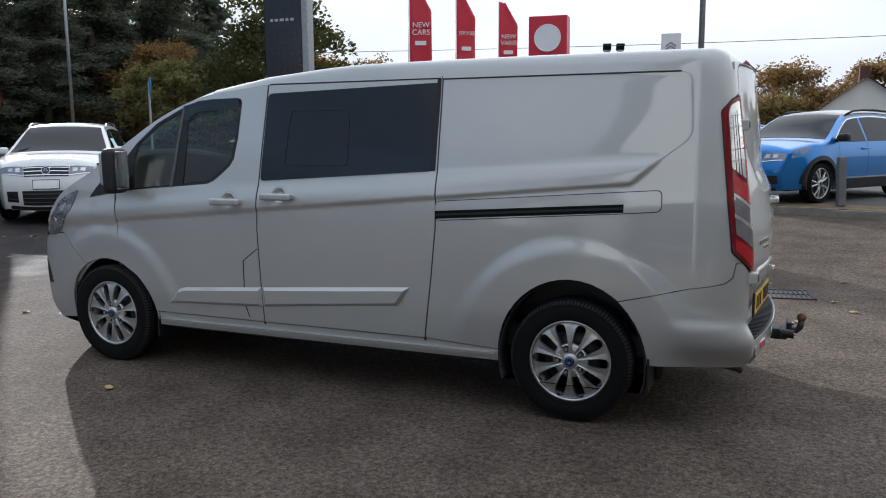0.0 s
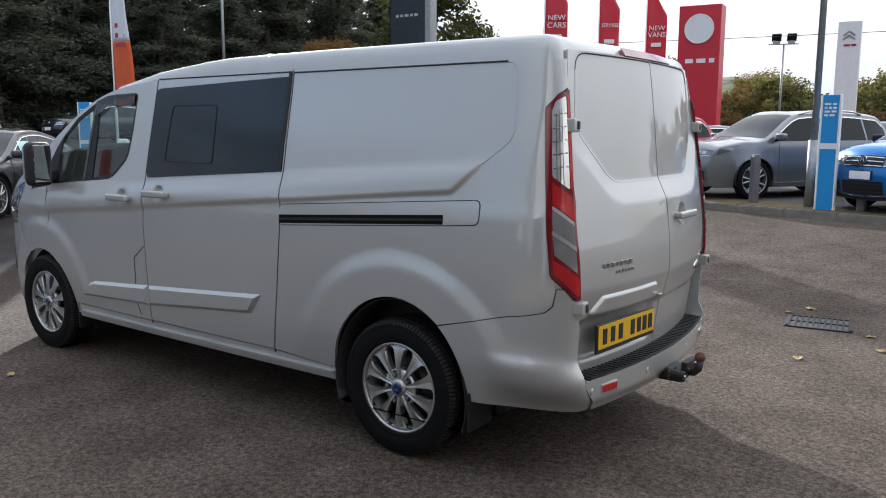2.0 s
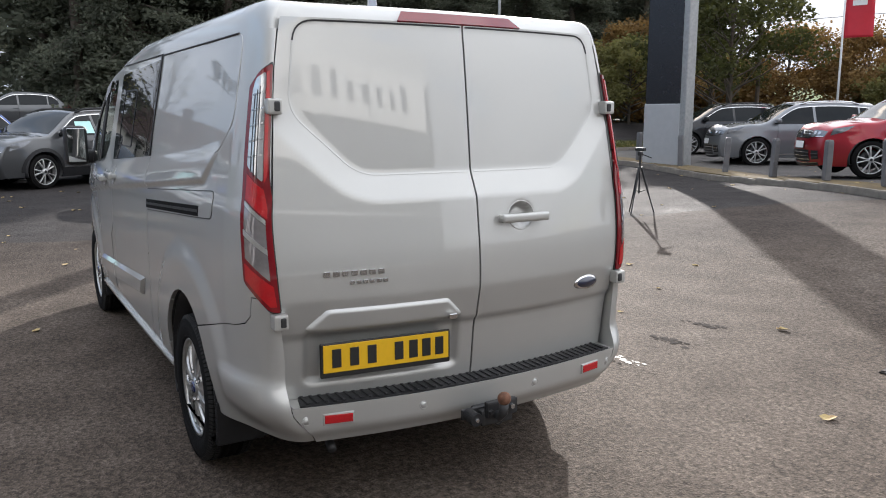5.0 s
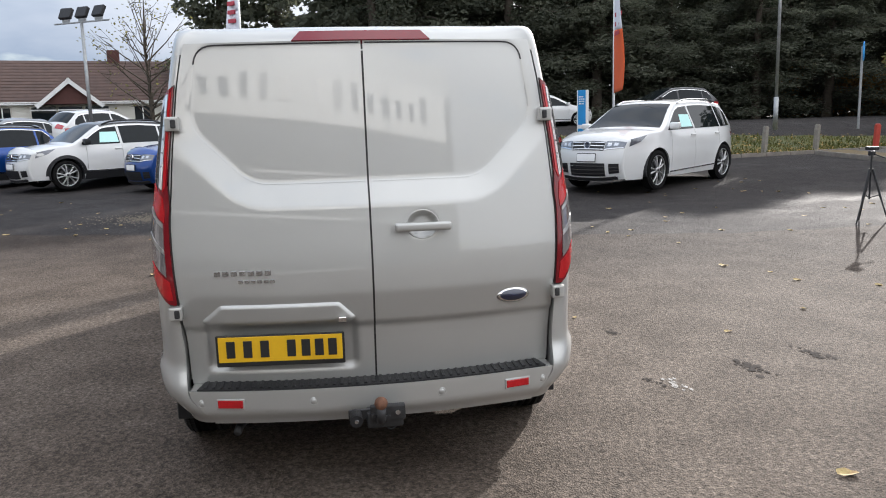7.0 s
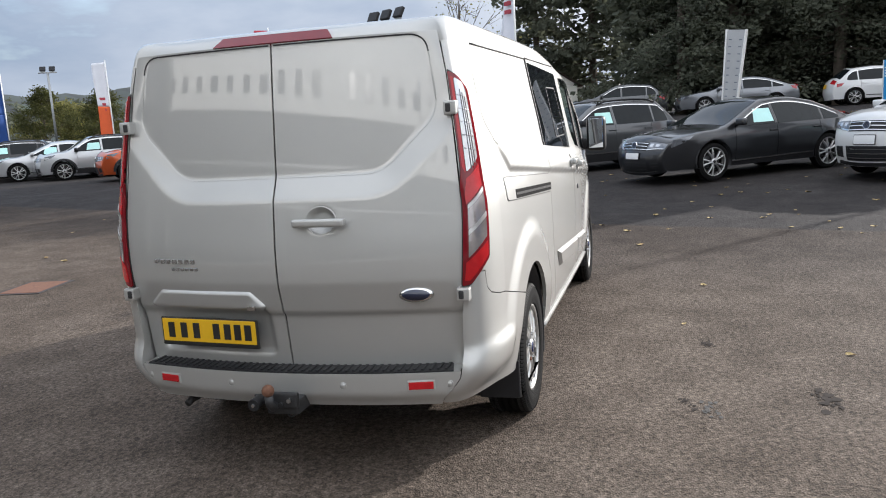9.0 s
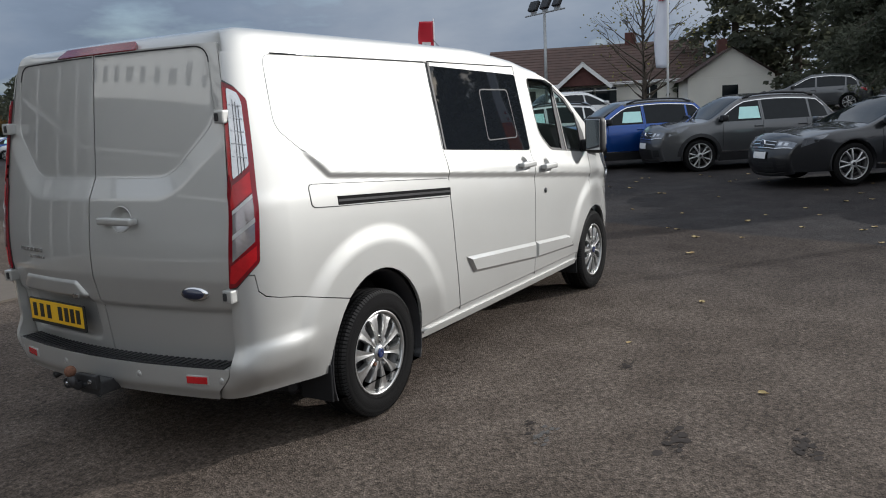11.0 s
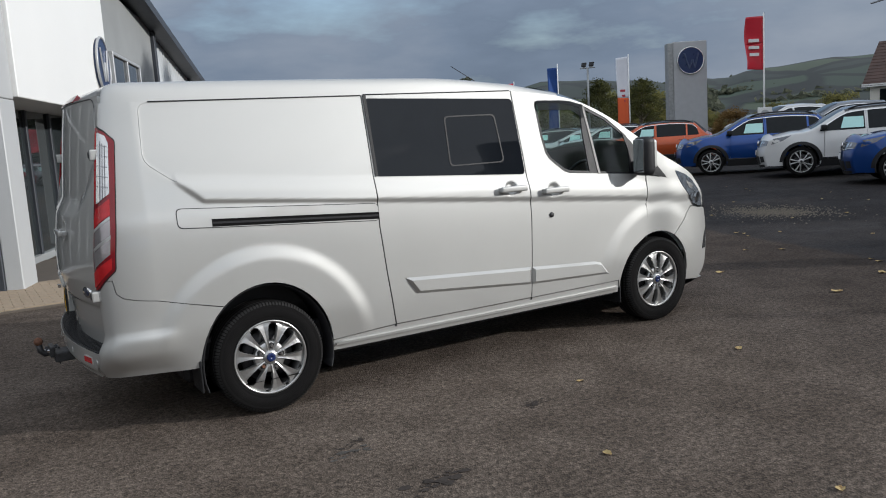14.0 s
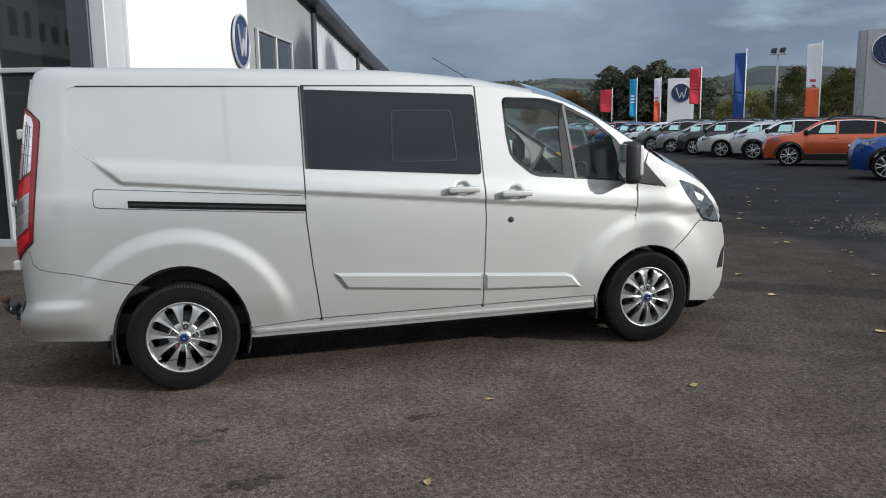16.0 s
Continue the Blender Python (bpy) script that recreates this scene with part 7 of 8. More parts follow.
def build_verge():
    xs_ = [17.2 + 0.4 * i for i in range(9)]
    ys_ = [-42 + 0.8 * i for i in range(49)]
    edge = lambda y: max(0.0, -(y + 8.0)) * 0.22
    verts = [(x + edge(y), y, ground_z(x + edge(y), y) + 0.04 + 0.02 * math.sin(x * 3 + y * 2)) for x in xs_ for y in ys_]
    n = len(ys_)
    faces = [(i * n + j, (i + 1) * n + j, (i + 1) * n + j + 1, i * n + j + 1) for i in range(len(xs_) - 1) for j in range(n - 1)]
    g = tagged(link("grass_verge", verts, faces, M_GRASS), "rough grass verge with fallen leaves", "grass", kind="structure")
    r = random.Random(8)
    verts, faces = [], []
    for _ in range(9000):
        y = r.uniform(-32, -4)
        x = r.uniform(17.25, 20.3) + edge(y)
        z = ground_z(x, y) + 0.03
        a, h, w = r.uniform(0, 6.28), r.uniform(0.05, 0.16), 0.02
        k = len(verts)
        verts += [(x - w * math.cos(a), y - w * math.sin(a), z), (x + w * math.cos(a), y + w * math.sin(a), z), (x + r.uniform(-0.05, 0.05), y + r.uniform(-0.05, 0.05), z + h)]
        faces.append((k, k + 1, k + 2))
    tagged(link("grass_tufts", verts, faces, M_BLADE, smooth=False), "tufts of rough grass on the verge", "grass", kind="stuff")
    # low stone edging
    kb2 = tagged(new("verge_kerb"), "low concrete edging of the verge", "kerb", kind="structure")
    for i in range(44):
        y = -2.5 - 0.915 * i
        x = 17.1 + edge(y)
        ob = new("kerb_stone", kerb_me)
        ob.parent = kb2
        ob.matrix_world = pose(x, y, ground_z(x, y) + 0.0, 0, 0, 90 + (12 if y < -8 else 0))


build_verge()
M_OLDWOOD = surf("grey_old_wood", (0.23, 0.21, 0.18), 0.9, var=0.3, scale=8, bump=0.4, bscale=60)
M_REDPOST = surf("red_post", (0.42, 0.05, 0.03), 0.6, var=0.2, scale=8)
for x, y, mt, lab in ((18.75, -13.3, M_OLDWOOD, "weathered grey timber post on the verge"), (19.15, -15.3, M_OLDWOOD, "weathered grey timber post on the verge"), (18.35, -11.4, M_OLDWOOD, "weathered grey timber post on the verge"), (17.3, -16.0, M_REDPOST, "short red marker post on the verge")):
    ob = thing("verge_post", pose(x, y, ground_z(x, y) + 0.03, 2, -2, x * 20), lab, "post")
    part("post", box((0, 0, 0.42), (0.14, 0.14, 0.84), 0.015, 1), mt, ob)
    part("chamfered_top", box((0, 0, 0.85), (0.11, 0.11, 0.03), 0.012, 1), mt, ob)
r_v = random.Random(29)
verts, faces = [], []
for _ in range(2600):
    y = -abs(r_v.gauss(0, 9)) - 3.5
    x = r_v.uniform(17.2, 20.4) + max(0.0, -(y + 8.0)) * 0.22
    z, a, w = ground_z(x, y) + 0.06 + r_v.uniform(0, 0.06), r_v.uniform(0, 6.28), r_v.uniform(0.03, 0.06)
    k = len(verts)
    for q in range(4):
        verts.append((x + w * math.cos(a + q * 1.57) * (1 if q % 2 else 0.6), y + w * math.sin(a + q * 1.57) * (1 if q % 2 else 0.6), z + r_v.uniform(-0.015, 0.02)))
    faces.append((k, k + 1, k + 2, k + 3))
tagged(link("leaf_litter", verts, faces, surf("verge_leaves", (0.30, 0.15, 0.04), 0.8, var=0.4, scale=3, tint=(0.46, 0.30, 0.08)), smooth=False), "yellow and orange fallen leaves on the verge", "leaves", kind="stuff")


# ---- trees ----
def leaf_cloud(centres, per, size, seed, droop=0.0, flat=0.6, slim=0.42):
    """Many small leaf blades round the given (centre, radius) clumps."""
    r = random.Random(seed)
    verts, faces = [], []
    for c, rad in centres:
        for _ in range(per):
            d = Vector((r.gauss(0, 1), r.gauss(0, 1), r.gauss(0, flat)))
            d = d.normalized() * rad * r.random() ** 0.45
            p = Vector(c) + d - Vector((0, 0, droop * d.length))
            a = Vector((r.uniform(-1, 1), r.uniform(-1, 1), r.uniform(-0.7, 0.4))).normalized() * size * r.uniform(0.6, 1.5)
            b = a.cross(Vector((r.uniform(-1, 1), r.uniform(-1, 1), r.uniform(-1, 1)))).normalized() * size * slim
            k = len(verts)
            verts += [p - a * 0.5, p + b, p + a * 0.5, p - b]
            faces.append((k, k + 1, k + 2, k + 3))
    return verts, faces


def limb_mesh(limbs, seg=7):
    verts, faces = [], []
    for pts, r0, r1 in limbs:
        base = len(verts)
        n = len(pts)
        for i, p in enumerate(pts):
            p = Vector(p)
            d = (Vector(pts[min(i + 1, n - 1)]) - Vector(pts[max(i - 1, 0)])).normalized()
            q = d.to_track_quat("Z", "Y")
            rr = r0 + (r1 - r0) * i / (n - 1)
            for k in range(seg):
                a = 2 * math.pi * k / seg
                verts.append(p + q @ Vector((rr * math.cos(a), rr * math.sin(a), 0)))
        for i in range(n - 1):
            for k in range(seg):
                k2 = (k + 1) % seg
                faces.append((base + i * seg + k, base + i * seg + k2, base + (i + 1) * seg + k2, base + (i + 1) * seg + k))
    return verts, faces


def conifer(seed, h=15.0, per=140, size=0.185, slim=0.30):
    r = random.Random(seed)
    t = thing("conifer", pose(0, 0, 0), "tall dark conifer in the line behind the street", "tree", "conifers along the street")
    limbs = [([(0, 0, -0.3), (0.1, 0, h * 0.4), (0.0, 0.1, h * 0.75), (0.1, 0.0, h)], 0.28, 0.03)]
    clumps = []
    for i in range(64):
        f = (i + r.random()) / 64
        z = 1.2 + (h - 1.4) * f
        reach = (3.1 * (1 - f) ** 0.75 + 0.35) * r.uniform(0.65, 1.15)
        a = r.uniform(0, 6.28)
        e = Vector((reach * math.cos(a), reach * math.sin(a), z - 0.25 * reach))
        limbs.append(([(0, 0, z), tuple(e * 0.5 + Vector((0, 0, z * 0.5 + 0.1))), tuple(e)], 0.05, 0.012))
        for q in (0.35, 0.65, 0.95):
            clumps.append((Vector((0, 0, z)).lerp(e, q), 0.62 + 0.28 * (1 - f)))
    v, f = limb_mesh(limbs[:1], 8)
    link("trunk", v, f, M_BARK, t)
    v, f = limb_mesh(limbs[1:], 4)
    tagged(link("branching", v, f, M_BARK, t), kind="stuff")
    v, f = leaf_cloud(clumps, per, size, seed, 0.25, 0.42, slim)
    link("crown", v, f, M_LEAFDARK, t, smooth=False)
    return t


def broadleaf(seed, h, spread, leaf, label, per=40, size=0.16, nb=26, group="trees round the lot", base=0.28):
    r = random.Random(seed)
    t = thing("tree", pose(0, 0, 0), label, "tree", group)
    limbs = [([(0, 0, -0.3), (0.05, 0.02, h * 0.3), (0.0, 0.1, h * 0.62), (0.1, 0.0, h * 0.93)], 0.045 * h * 0.5, 0.02)]
    clumps = []
    for i in range(nb):
        f = base + (1 - base) * (i + r.random()) / nb
        a = i * 2.4 + r.uniform(-0.5, 0.5)
        reach = spread * math.sin(math.pi * min(1, 0.25 + 0.72 * f)) * r.uniform(0.7, 1.2)
        z0 = h * f * 0.72
        e = Vector((reach * math.cos(a), reach * math.sin(a), z0 + h * 0.22 * r.uniform(0.6, 1.3)))
        mid = e * 0.5 + Vector((0, 0, z0 * 0.5 - 0.1))
        limbs.append(([(0, 0, z0), tuple(mid), tuple(e)], 0.035 + 0.03 * (1 - f), 0.008))
        for k in range(3):
            tw = e + Vector((r.gauss(0, 0.45), r.gauss(0, 0.45), r.gauss(0.25, 0.35))) * spread * 0.33
            limbs.append(([tuple(mid.lerp(e, 0.4 + 0.25 * k)), tuple((mid + tw) / 2 + Vector((0, 0, 0.1))), tuple(tw)], 0.018, 0.004))
            clumps.append((tw, spread * 0.24))
        clumps.append((e, spread * 0.27))
    v, f = limb_mesh(limbs[:1], 8)
    link("trunk", v, f, M_BARK, t)
    v, f = limb_mesh(limbs[1:], 4)
    tagged(link("branching", v, f, M_BARK, t), kind="stuff")
    if per:
        v, f = leaf_cloud(clumps, per, size, seed)
        link("crown", v, f, leaf, t, smooth=False)
    return t


rt_ = random.Random(11)
con = [conifer(3, 15.0), conifer(7, 13.5), conifer(9, 16.5)]
for i, c in enumerate(con):
    c.matrix_world = pose(36.0 + i, -2.5 - 3.2 * i, 1.0, 0, 0, 40 * i)
for i in range(17):
    y = 2.0 - 2.25 * (i + 3)
    x = 36.5 - 0.10 * (i - 8 if i > 8 else 0) + rt_.uniform(-1.2, 1.2) + (3.0 if i % 2 else 0)
    if i > 16:
        x -= 0.18 * (i - 16)
    ob = copy_thing(con[i % 3], pose(x, y, ground_z(x, y), 0, 0, rt_.uniform(0, 360)))
    s = rt_.uniform(0.85, 1.15)
    low = 1.0 if y > -10 else 0.66
    ob.scale = (s * 1.15, s * 1.15, s * low)
far_con = conifer(5, 14.5, 34, 0.40, 0.36)
far_con.matrix_world = pose(47.5, 6.0, 1.0, 0, 0, 75)
for x, y in [(39.5, -1.5), (41.5, -2.5), (44, -6), (46.5, 2.5)] + [(43.5 + (i % 2) * 2.5, -3.0 - 2.6 * i) for i in range(20)]:
    ob = copy_thing(far_con, pose(x, y, 1.0, 0, 0, x * 31))
    ob.scale = (1.1, 1.1, 1.0)
t1_ = broadleaf(21, 8.5, 2.9, M_LEAFGREEN, "green broadleaf tree thinning in autumn beyond the lot", 75, 0.19)
t1_.matrix_world = pose(20.2, -26.5, 0, 0, 0, 0)
t2_ = broadleaf(22, 7.0, 3.4, M_LEAFGOLD, "golden autumn tree beyond the lot", 125, 0.185)
t2_.matrix_world = pose(-1.5, -52.0, 0, 0, 0, 0)
t2_.scale = (0.95, 0.95, 0.80)
t3_ = broadleaf(23, 5.0, 2.6, M_LEAFOLIVE, "olive-green bushy tree beyond the lot", 115, 0.18, base=0.1)
t3_.matrix_world = pose(4.5, -50.0, 0, 0, 0, 0)
for x, y, src, s in ((-6.5, -55, t2_, 0.80), (-10.5, -50, t3_, 0.85), (9.5, -46, t3_, 0.95), (14.0, -44, t2_, 0.75), (18.0, -42, t3_, 0.9), (22.5, -40, t2_, 0.8), (26.0, -38, t2_, 0.85), (29.5, -36, t3_, 0.9), (33.0, -33, t2_, 0.8), (24.3, -30.0, t1_, 0.8), (17.0, -48, t1_, 0.7),
                   (20.0, -38, t3_, 0.75), (-15, -52, t3_, 1.1), (-20, -50, t2_, 0.9), (28.5, -28.5, t3_, 0.9), (12.0, -52, t2_, 0.7), (30.5, 17.5, t3_, 0.42), (33.0, 23.5, t3_, 0.42), (28.0, 13.0, t3_, 0.32), (31.5, 30.1, t1_, 0.5), (29.6, 24.8, t1_, 0.45), (36.0, 31.0, t3_, 0.7), (40, 36, t3_, 0.8), (36.0, 40.0, t3_, 0.7), (27.5, 17.5, t2_, 0.26), (36.0, 66.5, t2_, 0.62), (33.5, 68.0, t2_, 0.5), (38.0, 19.5, t3_, 0.5)):
    ob = copy_thing(src, pose(x, y, ground_z(x, y), 0, 0, rt_.uniform(0, 360)))
    ob.scale = (s, s, s)
bare = broadleaf(31, 7.5, 2.7, M_LEAFOLIVE, "nearly bare tree before the bungalow", 3, 0.12, 34, base=0.2)
bare.matrix_world = pose(36.5, 8.3, 0.6, 0, 0, 0)
def cypress(seed, h=7.0, rad=2.3):
    r = random.Random(seed)
    t = thing("cypress", pose(0, 0, 0), "dense dark cypress in the clump beyond the sale rows", "tree", "cypress clump")
    v, f = limb_mesh([([(0, 0, -0.2), (0.05, 0, h * 0.5), (0, 0.05, h * 0.9)], 0.2, 0.03)], 8)
    link("trunk", v, f, M_BARK, t)
    cl_ = []
    for i in range(170):
        q = r.random() ** 0.8
        w_ = rad * (math.sin(math.pi * min(1.0, 0.22 + 0.78 * q)) ** 0.6) * math.sqrt(r.random())
        a = r.uniform(0, 6.28)
        cl_.append((Vector((w_ * math.cos(a), w_ * math.sin(a), 0.3 + (h - 0.6) * q)), 0.55))
    v, f = leaf_cloud(cl_, 26, 0.34, seed, 0.1, 0.9)
    link("crown", v, f, M_LEAFDARK, t, smooth=False)
    return t


cyp = cypress(51)
cyp.matrix_world = pose(39.5, 64.5, 0)
for x, y, s_ in ((41.3, 63, 0.98), (43, 61.5, 1.05), (44.8, 60.3, 0.92), (46.3, 59.2, 0.80), (42.2, 64.5, 1.0), (45.6, 62.0, 0.90)):
    ob = copy_thing(cyp, pose(x, y, 0, 0, 0, x * 47))
    ob.scale = (s_, s_, s_)
# hedge in front of the far field
for mt, sd_, lab, zmax in ((M_LEAFOLIVE, 71, "olive-green thicket behind the far lot", 4.8), (M_LEAFGOLD, 72, "golden-brown thicket behind the far lot", 4.4)):
    r_t = random.Random(sd_)
    cl = []
    for i in range(120):
        x = 13.0 - 33.0 * r_t.random()
        top = zmax * (0.72 + 0.28 * math.sin(x * 0.7 + sd_)) * (1.0 if x < 5 else 0.75)
        cl.append((Vector((x, -49 + r_t.uniform(-1.5, 1.5), 0.5 + (top - 0.9) * r_t.random() ** 0.8)), 1.25))
    v, f = leaf_cloud(cl, 150, 0.26, sd_)
    tagged(link("hedge", v, f, mt, smooth=False), lab, "hedge", kind="stuff")
r_h = random.Random(5)
cl = [(Vector((14 + 1.0 * i + r_h.uniform(-0.5, 0.5), -42 + 0.55 * i + r_h.uniform(-0.6, 0.6), r_h.uniform(0.5, 3.4))), 1.15) for i in list(range(34)) * 3]
v, f = leaf_cloud(cl, 210, 0.24, 6)
tagged(link("hedge", v, f, M_LEAFGOLD, smooth=False), "ragged golden-brown hedge behind the far lot", "hedge", kind="stuff")
cl = [(Vector((26 + 0.9 * i + r_h.uniform(-0.5, 0.5), 13.5 + 1.05 * i + r_h.uniform(-0.6, 0.6), r_h.uniform(0.4, 1.5))), 0.8) for i in range(40)]
v, f = leaf_cloud(cl, 120, 0.16, 9)
tagged(link("hedge", v, f, M_LEAFOLIVE, smooth=False), "low olive-brown hedge behind the sale rows", "hedge", kind="stuff")
cl = [(Vector((37.5 + r_h.uniform(-1.0, 1.0), 2.0 - 1.0 * i, r_h.uniform(1.2, 3.0))), 1.0) for i in range(42)]
v, f = leaf_cloud(cl, 90, 0.24, 12)
tagged(link("hedge", v, f, M_LEAFDARK, smooth=False), "dark undergrowth below the conifers", "hedge", kind="stuff")

# ---- hills ----
def fields(name, tones, size):
    """Far fields: a patchwork of greens with dark hedges along the cells' edges."""
    m = bpy.data.materials.new(name)
    m.use_nodes = True
    t = m.node_tree
    p = t.nodes["Principled BSDF"]
    co = t.nodes.new("ShaderNodeTexCoord")
    wob = t.nodes.new("ShaderNodeTexNoise")
    wob.inputs["Scale"].default_value = 0.02
    add = t.nodes.new("ShaderNodeMixRGB")
    add.blend_type = "ADD"
    add.inputs["Fac"].default_value = 1.0
    sc = t.nodes.new("ShaderNodeVectorMath")
    sc.operation = "SCALE"
    sc.inputs["Scale"].default_value = size * 0.35
    t.links.new(co.outputs["Object"], wob.inputs["Vector"])
    t.links.new(wob.outputs["Color"], sc.inputs[0])
    t.links.new(co.outputs["Object"], add.inputs["Color1"])
    t.links.new(sc.outputs["Vector"], add.inputs["Color2"])
    cell, edge = t.nodes.new("ShaderNodeTexVoronoi"), t.nodes.new("ShaderNodeTexVoronoi")
    edge.feature = "DISTANCE_TO_EDGE"
    for v_ in (cell, edge):
        v_.inputs["Scale"].default_value = 1.0 / size
        t.links.new(add.outputs["Color"], v_.inputs["Vector"])
    bw = t.nodes.new("ShaderNodeRGBToBW")
    t.links.new(cell.outputs["Color"], bw.inputs[0])
    r1 = t.nodes.new("ShaderNodeValToRGB")
    r1.color_ramp.elements[0].position, r1.color_ramp.elements[0].color = 0.25, (*tones[0], 1)
    r1.color_ramp.elements[1].position, r1.color_ramp.elements[1].color = 0.75, (*tones[2], 1)
    r1.color_ramp.elements.new(0.5).color = (*tones[1], 1)
    t.links.new(bw.outputs[0], r1.inputs["Fac"])
    r2 = t.nodes.new("ShaderNodeValToRGB")
    r2.color_ramp.elements[0].position, r2.color_ramp.elements[0].color = 0.05, (1, 1, 1, 1)
    r2.color_ramp.elements[1].position, r2.color_ramp.elements[1].color = 0.09, (0, 0, 0, 1)
    t.links.new(edge.outputs["Distance"], r2.inputs["Fac"])
    mx = t.nodes.new("ShaderNodeMixRGB")
    mx.inputs["Color2"].default_value = (*tones[3], 1)
    t.links.new(r2.outputs["Color"], mx.inputs["Fac"])
    t.links.new(r1.outputs["Color"], mx.inputs["Color1"])
    t.links.new(mx.outputs["Color"], p.inputs["Base Color"])
    p.inputs["Roughness"].default_value = 0.95
    return m


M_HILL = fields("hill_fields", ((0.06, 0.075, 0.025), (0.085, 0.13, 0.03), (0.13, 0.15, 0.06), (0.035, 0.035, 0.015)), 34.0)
# darker, bluer tones: the haze of distance is mixed into the fields' colour
M_HILLFAR = fields("hazy_far_fields", ((0.028, 0.038, 0.034), (0.036, 0.056, 0.040), (0.052, 0.070, 0.046), (0.017, 0.022, 0.022)), 62.0)


def hill(name, az0, az1, dist, height, seed, material, label, depth=300):
    verts, faces = [], []
    n, m = 60, 10
    for i in range(n + 1):
        a = radians(az0 + (az1 - az0) * i / n)
        e = math.sin(math.pi * i / n) ** 0.4
        h = height * e * (0.72 + 0.5 * noise.noise(Vector((i * 0.09, seed, 0))) + 0.10 * noise.noise(Vector((i * 0.5, seed, 3))))
        for j in range(m + 1):
            f = j / m
            d = dist + depth * f
            verts.append((d * math.cos(a), d * math.sin(a), -2 + (h + 2) * math.sin(f * math.pi / 2) ** 1.3))
    for i in range(n):
        for j in range(m):
            p = i * (m + 1) + j
            faces.append((p, p + m + 1, p + m + 2, p + 1))
    return tagged(link(name, verts, [f[::-1] for f in faces], material), label, "hill", kind="structure")


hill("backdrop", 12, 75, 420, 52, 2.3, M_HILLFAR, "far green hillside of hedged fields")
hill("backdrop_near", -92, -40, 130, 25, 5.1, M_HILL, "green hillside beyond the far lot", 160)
# hedgerows on the far hill
r_h = random.Random(15)
cl = []
for k in range(90):
    a0, d0 = radians(r_h.uniform(15, 72)), r_h.uniform(470, 690)
    for q in range(26):
        a, d = a0 + q * 0.004 * (1 if k % 2 else 0.2), d0 + (0 if k % 2 else q * 5)
        f = (d - 420) / 300
        cl.append((Vector((d * math.cos(a), d * math.sin(a), 40 * math.sin(min(1, f) * math.pi / 2) ** 1.3 * 0.85)), 4.0))
v, f = leaf_cloud(cl, 9, 5.0, 16)
tagged(link("hedgerows", v, f, M_LEAFDARK, smooth=False), "dark hedgerows between the hill's fields", "hedge", kind="stuff")

# ---- bungalow and gabled house ----
M_HWALL = surf("cream_render", (0.74, 0.715, 0.64), 0.9, var=0.06, scale=0.8)
M_TILE = surf("brown_roof_tiles", (0.085, 0.052, 0.042), 0.85, var=0.3, scale=2.0)
M_BRICKR = surf("dark_red_brick", (0.10, 0.042, 0.036), 0.9, var=0.2, scale=3)


def gable_roof(L, D, z0, rise, over, material, parent, name="roof"):
    """A pitched roof with courses of tiles; ridge along x."""
    verts, faces = [], []
    rows_ = 14
    for s in (1, -1):
        base = len(verts)
        for i in range(rows_ + 1):
            f = i / rows_
            for dz in (0.0, 0.03):
                for x in (-L / 2 - over, L / 2 + over):
                    verts.append((x, s * (D / 2 + over) * (1 - f), z0 + rise * f - over * 0.4 * (1 - f) + dz))
        for i in range(rows_):
            a = base + i * 4
            faces.append((a + 2, a + 3, a + 5, a + 4) if s < 0 else (a + 3, a + 2, a + 4, a + 5))
            faces.append((a, a + 1, a + 3, a + 2) if s < 0 else (a + 1, a, a + 2, a + 3))
    return link(name, verts, faces, material, parent, smooth=False)


